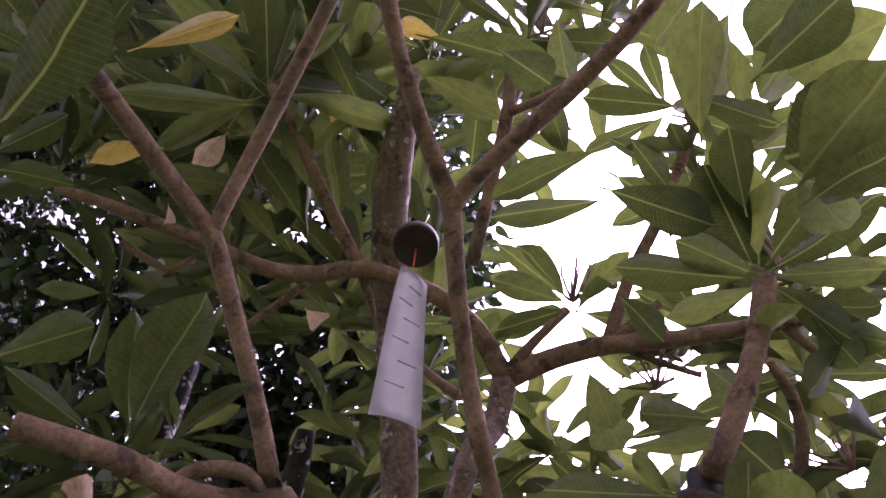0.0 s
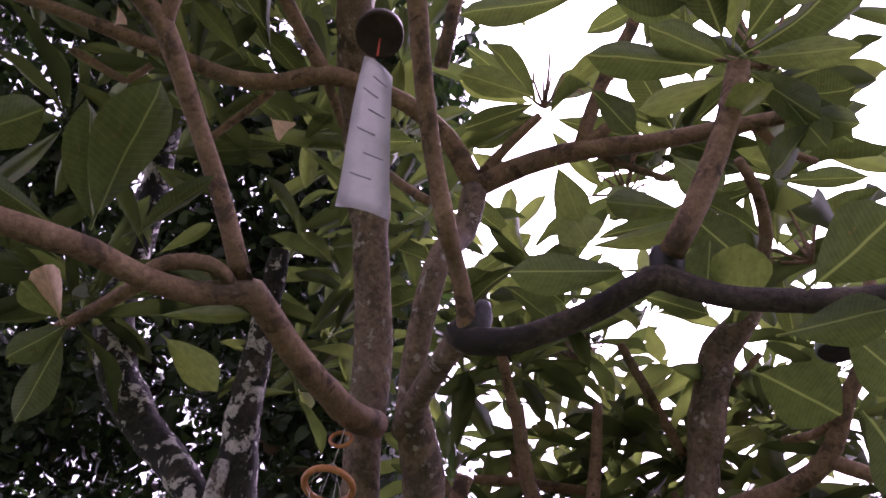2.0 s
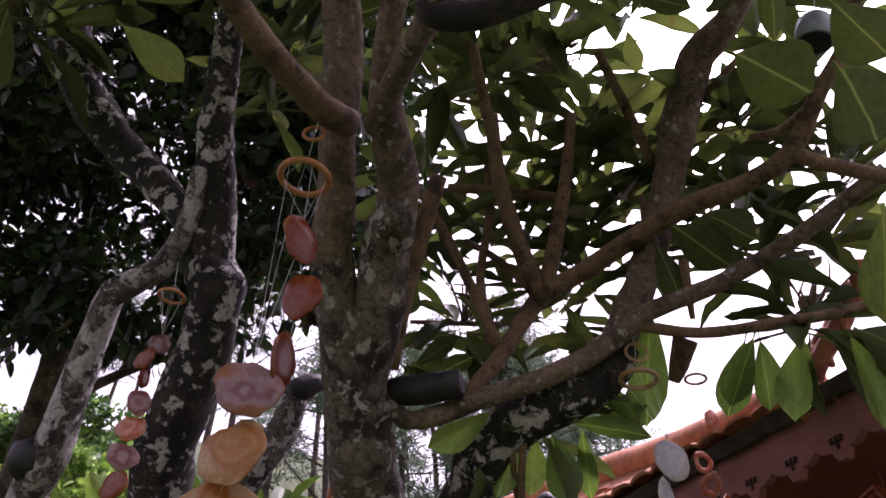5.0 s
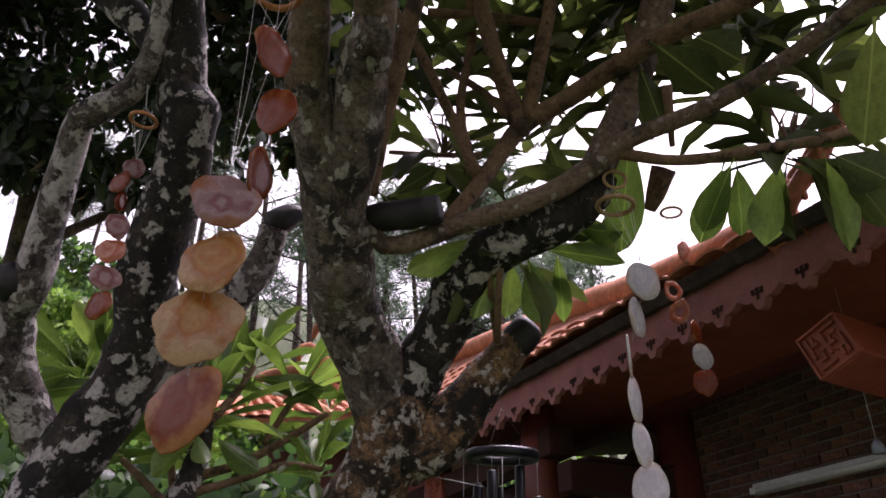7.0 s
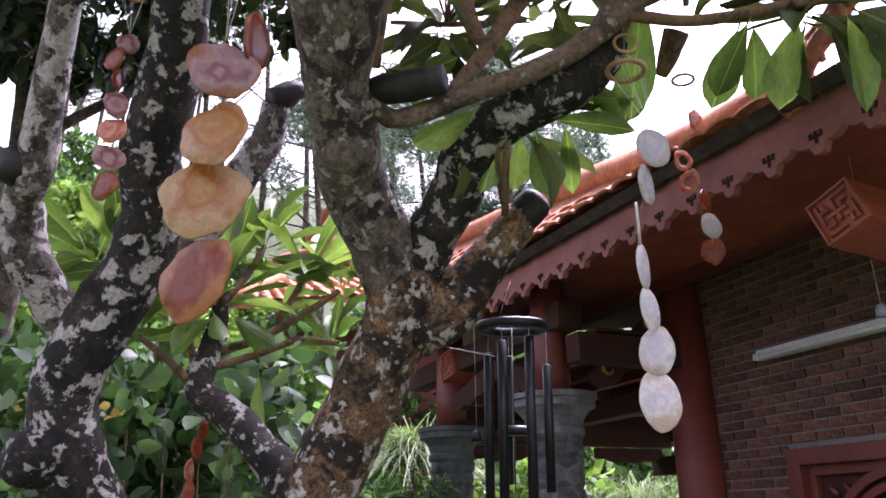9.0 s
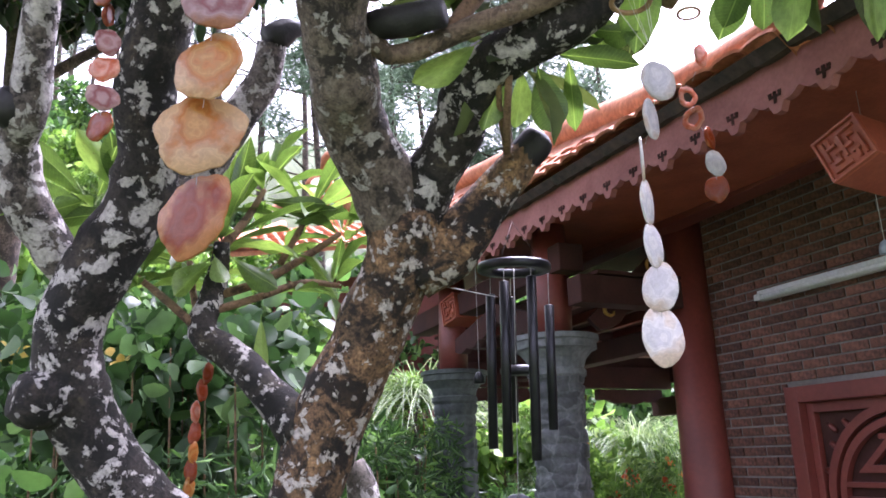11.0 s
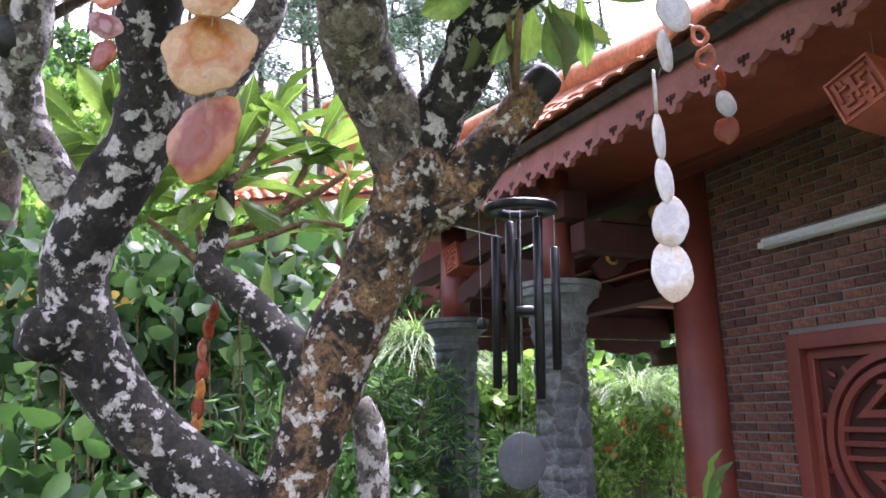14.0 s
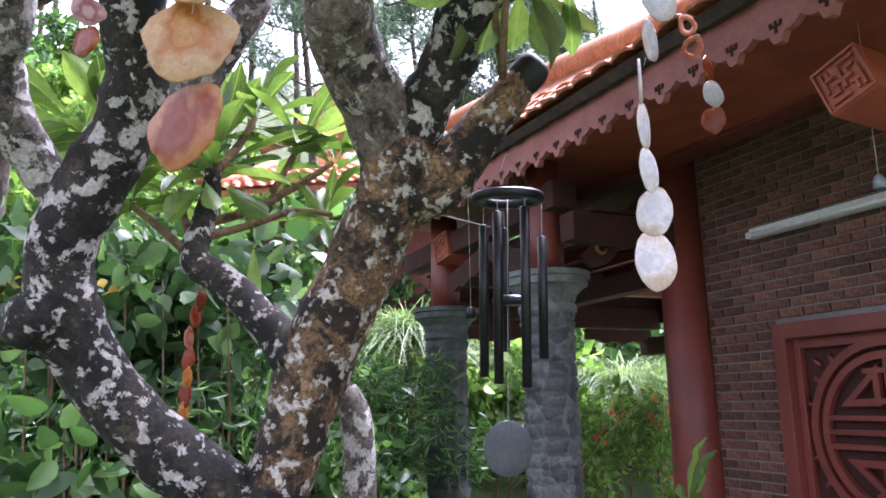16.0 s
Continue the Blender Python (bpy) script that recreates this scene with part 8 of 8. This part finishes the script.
rod(chime, (0.008, -0.015, 0), (0, 0, 0.022), 0.0006, STRING)
part("agate_slice", slice_bm(0.0189, 0.0370, 0.006, 3224, 0.08, 0), AGATE_ORANGE, chime, "", pose(0.008, 0.004, -0.082, 0, 2, 50), True)
part("agate_slice", slice_bm(0.0189, 0.0370, 0.006, 3184, 0.08, 0), AGATE_ORANGE, chime, "", pose(-0.009, 0.006, -0.138, 0, -2, 40), True)
rod(chime, (0.001, 0.005, -0.104), (-0.003, 0.005, -0.117), 0.0006, STRING)
part("agate_slice", slice_bm(0.0188, 0.0368, 0.006, 3144, 0.08, 0), AGATE_RED, chime, "", pose(-0.023, -0.003, -0.207, 0, 5, 60), True)
rod(chime, (-0.015, 0.002, -0.166), (-0.018, 0.000, -0.181), 0.0006, STRING)
part("agate_slice", slice_bm(0.0198, 0.0388, 0.006, 3174, 0.08, 0), AGATE_ORANGE, chime, "", pose(-0.023, 0.002, -0.275, 0, 1, 30), True)
rod(chime, (-0.023, -0.001, -0.234), (-0.023, 0.000, -0.249), 0.0006, STRING)
part("agate_slice", slice_bm(0.0187, 0.0367, 0.006, 3194, 0.08, 0), AGATE_HONEY, chime, "", pose(-0.021, -0.006, -0.337, 0, -3, 60), True)
rod(chime, (-0.022, -0.001, -0.300), (-0.022, -0.003, -0.313), 0.0006, STRING)
part("agate_slice", slice_bm(0.0217, 0.0367, 0.006, 3198, 0.08, 0), AGATE_ORANGE, chime, "", pose(-0.026, -0.006, -0.394, 0, 4, 20), True)
rod(chime, (-0.023, -0.006, -0.360), (-0.024, -0.006, -0.372), 0.0006, STRING)
part("agate_slice", slice_bm(0.0197, 0.0347, 0.006, 3207, 0.08, 0), AGATE_HONEY, chime, "", pose(-0.028, -0.007, -0.447, 0, 0, 40), True)
rod(chime, (-0.027, -0.006, -0.415), (-0.027, -0.007, -0.427), 0.0006, STRING)
chime = thing("tube_chime", pose(0.255, 2.497, 2.280, 3, 1, 0), "wind chime of black metal tubes under a round top ring", "wind chime")
part("top_ring", lathe([(0.0788, -0.012), (0.1232, -0.014), (0.1270, -0.006), (0.1270, 0.006), (0.1232, 0.014), (0.0788, 0.012)], 48, None, True), BLACK_METAL, chime, "", None, True)
part("tube", lathe([(0.0165, -0.528), (0.0165, 0), (0.012, 0.002)], 18), BLACK_METAL, chime, "", pose(-0.078, 0.088, -0.078), True)
rod(chime, (-0.078, 0.088, -0.078), (-0.078, 0.088, 0), 0.0012, STRING)
part("tube", lathe([(0.0165, -0.568), (0.0165, 0), (0.012, 0.002)], 18), BLACK_METAL, chime, "", pose(-0.039, -0.054, -0.057), True)
rod(chime, (-0.039, -0.054, -0.057), (-0.039, -0.054, 0), 0.0012, STRING)
part("tube", lathe([(0.0165, -0.593), (0.0165, 0), (0.012, 0.002)], 18), BLACK_METAL, chime, "", pose(0.051, -0.067, -0.043), True)
rod(chime, (0.051, -0.067, -0.043), (0.051, -0.067, 0), 0.0012, STRING)
part("tube", lathe([(0.0165, -0.424), (0.0165, 0), (0.012, 0.002)], 18), BLACK_METAL, chime, "", pose(0.126, 0.076, -0.120), True)
rod(chime, (0.126, 0.076, -0.120), (0.126, 0.076, 0), 0.0012, STRING)
part("tube", lathe([(0.0165, -0.435), (0.0165, 0), (0.012, 0.002)], 18), BLACK_METAL, chime, "", pose(-0.004, 0.115, -0.085), True)
rod(chime, (-0.004, 0.115, -0.085), (-0.004, 0.115, 0), 0.0012, STRING)
part("clapper", lathe([(0.05, -0.016), (0.066, -0.012), (0.068, 0.0), (0.06, 0.014), (0.03, 0.018)], 30), BLACK_METAL, chime, "", pose(0.016, 0.068, -0.345), True)
part("sail", slice_bm(0.084, 0.094, 0.006, 3, 0.004), GREY_METAL, chime, "round grey wind sail", pose(-0.000, 0.086, -0.845, 0, 0, 12), True)
rod(chime, (0, 0, 0), (-0.000, 0.086, -0.845), 0.0012, STRING)
rod(chime, (0.102, 0.000, 0.01), (0.0, 0.02, 0.17), 0.0007, RUST)
rod(chime, (-0.051, 0.088, 0.01), (0.0, 0.02, 0.17), 0.0007, RUST)
rod(chime, (-0.051, -0.088, 0.01), (0.0, 0.02, 0.17), 0.0007, RUST)
chime = thing("wind_bell", pose(-0.178, 0.177, 3.238), "dark iron wind bell with a white paper strip", "wind bell")
part("bell", lathe([(0.030, 0.004), (0.040, 0.0), (0.046, 0.0), (0.047, 0.008), (0.044, 0.03), (0.036, 0.05), (0.02, 0.062), (0.006, 0.066)], 32), RUST, chime, "", None, True)
rod(chime, (0, 0, 0.06), (0.01, 0.0, 0.2), 0.0012, STRING)
rod(chime, (0, 0, 0.03), (0.000, 0.025, -0.045), 0.002, RED_CORD, "cord", 6, "red cord")
strip = bmesh.new()
rows = []
for k in range(13):
    f = k / 12
    l, r = Vector((-0.025, 0.027, -0.038)).lerp(Vector((-0.079, 0.251, -0.192)), f), Vector((0.024, 0.073, -0.027)).lerp(Vector((0.023, 0.255, -0.212)), f)
    bow = Vector((0, -0.012, 0.006)) * math.sin(5 * f)
    rows.append([strip.verts.new(l.lerp(r, u) + bow * (1 + u) + Vector((0, -0.008, 0)) * math.sin(3.1 * u)) for u in (0, 0.33, 0.66, 1)])
for a, b in zip(rows, rows[1:]):
    for k in range(3):
        strip.faces.new((a[k], a[k + 1], b[k + 1], b[k]))
bmesh.ops.solidify(strip, geom=strip.faces[:], thickness=0.0006)
paper = part("paper_strip", strip, PAPER, chime, "white paper strip with grey bars painted for fold shade", None, True)
# Thin grey bars across the strip, painted as shade along its folds
rod(paper, (-0.008, 0.059, -0.061), (0.016, 0.082, -0.061), 0.0014, FOLD_GREY, "writing_mark", 5)
rod(paper, (-0.025, 0.074, -0.081), (0.001, 0.094, -0.083), 0.0014, FOLD_GREY, "writing_mark", 5)
rod(paper, (-0.016, 0.108, -0.102), (0.014, 0.126, -0.105), 0.0014, FOLD_GREY, "writing_mark", 5)
rod(paper, (-0.037, 0.134, -0.125), (-0.004, 0.149, -0.130), 0.0014, FOLD_GREY, "writing_mark", 5)
rod(paper, (-0.025, 0.174, -0.151), (0.012, 0.187, -0.158), 0.0014, FOLD_GREY, "writing_mark", 5)
rod(paper, (-0.049, 0.204, -0.173), (-0.010, 0.215, -0.182), 0.0014, FOLD_GREY, "writing_mark", 5)
chime = thing("cup_bell", pose(0.864, 0.934, 3.269, 14, 12, 0), "blue-grey ceramic bell hanging among the branches", "wind bell")
part("bell", lathe([(0.034, -0.03), (0.042, -0.034), (0.045, -0.03), (0.044, 0.0), (0.04, 0.03), (0.028, 0.046), (0.008, 0.05)], 28), CERAMIC, chime, "", None, True)
# A black disc closes the mouth and paints the shade inside the bell
part("hollow", lathe([(0.002, -0.0345), (0.039, -0.0345), (0.036, -0.036)], 28), TAR, chime, "black disc in the bell's mouth, painted for its shaded inside")
rod(chime, (0, 0, 0.05), (0.0, 0.02, 0.24), 0.0012, STRING)
chime = thing("small_bell", pose(0.182, 4.069, 2.070), "small dark teal bell on a thread under the eaves", "wind bell", "small bells under the eaves")
part("bell", lathe([(0.030, -0.030), (0.028, 0.006), (0.015, 0.030), (0.004, 0.036)], 18), BLACK_METAL, chime, "", None, True)
rod(chime, (0, 0, 0.030), (0, 0, 0.880), 0.0012, STRING, "thread")
chime = thing("small_bell", pose(1.536, 2.491, 2.317), "small dark teal bell on a thread under the eaves", "wind bell", "small bells under the eaves")
part("bell", lathe([(0.022, -0.022), (0.021, 0.004), (0.011, 0.022), (0.004, 0.026)], 18), CERAMIC, chime, "", None, True)
rod(chime, (0, 0, 0.022), (0, 0, 0.633), 0.0012, STRING, "thread")


# ---- planting round the house ----
def clump_at(name, label, places, mat, per, size, long, seed, category="plant", group="", droop=0.2, foot=True, extra=None):
    """Foliage in clumps at given places, with stems to the ground."""
    t = thing(name, pose(0, 0, 0), label, category, group)
    leaf_cloud("foliage", mat, t, places, per, size, seed, long, droop)
    if foot:
        for x, y, z, r in places[::2]:
            g = min(rise(x, y), z - 0.1)
            branch(t, [(x, y, g - 0.05, 0.010), (x + 0.04, y + 0.03, (g + z) / 2, 0.008), (x, y, z, 0.004)], BARK_LIMB, "stem", 6, 0.3, 0.0)
    if extra:
        leaf_cloud("blossom", extra, t, [(x, y, z + r * 0.8, 0.07) for x, y, z, r in places[::2]], 10, 0.05, seed + 5, 1.1)
    return t


def scatter(centre, spread, count, r0, r1, seed):
    rnd = random.Random(seed)
    return [(centre[0] + rnd.uniform(-1, 1) * spread[0], centre[1] + rnd.uniform(-1, 1) * spread[1], centre[2] + rnd.uniform(-1, 1) * spread[2], rnd.uniform(r0, r1)) for _ in range(count)]


clump_at("bamboo_shrub", "fine-leaved dwarf bamboo beside the stone column", scatter((-0.19, 4.89, 1.48), (0.3, 0.25, 0.38), 12, 0.12, 0.22, 1), LEAF_BUSH, 90, 0.11, 6.5, 51, "shrub")
clump_at("bamboo_shrub", "fine-leaved dwarf bamboo between the stone columns", scatter((0.52, 7.17, 1.15), (0.45, 0.4, 0.35), 14, 0.12, 0.22, 2), LEAF_BUSH, 90, 0.12, 6.0, 52, "shrub")
clump_at("bamboo_shrub", "fine-leaved dwarf bamboo under the tree fork", scatter((-0.86, 3.18, 1.48), (0.35, 0.2, 0.14), 9, 0.1, 0.18, 3), LEAF_BUSH, 26, 0.10, 6.0, 53, "shrub")
clump_at("flowering_shrub", "light green shrub with small orange flowers", scatter((1.59, 6.81, 1.21), (0.5, 0.3, 0.42), 24, 0.14, 0.28, 4), LEAF_BUSH_PALE, 110, 0.08, 2.0, 54, "shrub", "", 0.1, True, PETAL)
clump_at("yellow_shrub", "yellow-green clipped shrub behind the columns", scatter((-0.54, 7.45, 2.23), (0.3, 0.3, 0.2), 12, 0.12, 0.22, 5), LEAF_BUSH_PALE, 110, 0.07, 3.5, 55, "shrub")
clump_at("yellow_shrub", "yellow-green clipped shrub in the open porch bay", scatter((0.46, 8.59, 1.80), (0.5, 0.4, 0.5), 14, 0.14, 0.26, 6), LEAF_BUSH_PALE, 110, 0.08, 3.0, 56, "shrub")
clump_at("broad_leaf_plant", "plant with broad pale blue-green leaves", scatter((-1.26, 3.67, 1.95), (0.55, 0.25, 0.42), 20, 0.16, 0.3, 7), LEAF_GLAUCOUS, 12, 0.14, 1.45, 57, "plant", "broad-leaved plants", 0.5)
clump_at("broad_leaf_plant", "plant with broad pale blue-green leaves and yellow flowers", scatter((-2.01, 3.63, 2.23), (0.5, 0.25, 0.3), 16, 0.16, 0.3, 8), LEAF_GLAUCOUS, 12, 0.13, 1.4, 58, "plant", "broad-leaved plants", 0.5, True, PETAL_YELLOW)
clump_at("broad_leaf_plant", "plant with broad green leaves low by the tree", scatter((-1.54, 3.03, 1.41), (0.4, 0.2, 0.15), 12, 0.12, 0.24, 9), LEAF_BUSH, 12, 0.13, 1.9, 59, "plant", "broad-leaved plants", 0.4)
clump_at("dark_shrub", "deep green shrub in shade behind the tree", scatter((-1.57, 4.29, 2.14), (0.8, 0.3, 0.45), 26, 0.2, 0.34, 10), LEAF_BUSH, 60, 0.13, 1.7, 60, "shrub")
clump_at("dark_shrub", "deep green shrub in shade behind the tree", scatter((-1.26, 4.21, 1.57), (0.6, 0.3, 0.35), 18, 0.2, 0.3, 11), LEAF_BUSH, 70, 0.09, 2.2, 61, "shrub")


def tussock(label, at, length, count, seed, mat):
    t = thing("grass_tussock", pose(0, 0, 0), label, "grass", "weeping grasses")
    x, y, z = at
    blades("foliage", mat, t, [(x, y, min(z, rise(x, y)) if z < 1.2 else z - length * 0.45, 0.18)], int(count * 1.6), length, 0.009, seed, 1.7, 0.35)
    if z >= 1.2:
        branch(t, [(x, y, rise(x, y) - 0.05, 0.02), (x, y, (z + rise(x, y)) / 2, 0.02), (x, y, z - length * 0.45, 0.03)], BARK_FAR, "stalk", 8, 0.3, 0.1)


tussock("pale weeping grass on the bank", (-0.32, 7.53, 2.60), 1.0, 420, 1, BLADE_PALE)
tussock("pale weeping grass behind the pillar", (1.92, 7.95, 2.15), 1.2, 420, 2, BLADE_PALE)
tussock("green weeping grass behind the pillar", (2.14, 7.70, 2.04), 1.3, 360, 3, BLADE)
tussock("green weeping grass beside the pillar", (2.20, 7.27, 1.91), 1.2, 320, 4, BLADE)
tussock("pale grass on the hillside", (-5.84, 10.72, 6.08), 1.4, 300, 5, BLADE)


def sprig():
    t = thing("leafy_sprig", pose(0, 0, 0), "pale green leafy sprig by the pillar", "plant")
    foot = Vector((0.87, 2.74, 1.24))
    branch(t, [(foot.x, foot.y, 0.0, 0.012), (foot.x, foot.y, foot.z * 0.6, 0.01), (*foot, 0.006)], BARK_LIMB, "stem", 7, 0.1, 0.0)
    for tip, w, roll in (((0.90, 2.70, 1.47), 0.035, 80), ((0.96, 2.73, 1.43), 0.055, 30), ((0.94, 2.73, 1.35), 0.05, 200), ((0.84, 2.76, 1.30), 0.05, 150), ((0.91, 2.68, 1.28), 0.05, -30)):
        ob = leaf(t, foot, tip, w, roll)
        ob.data = SPRIG


SPRIG = leaf_mesh("leaf", LEAF_BUSH_PALE, oblong, 9, 0.15, 0.2)
sprig()


def tie_wire():
    t = thing("tie_wire", pose(0, 0, 0), "thin wire tied from the branch to the tube chime", "wire")
    rod(t, (0.02, 2.19, 2.15), (0.19, 2.45, 2.17), 0.0016, STRING, "wire")


tie_wire()
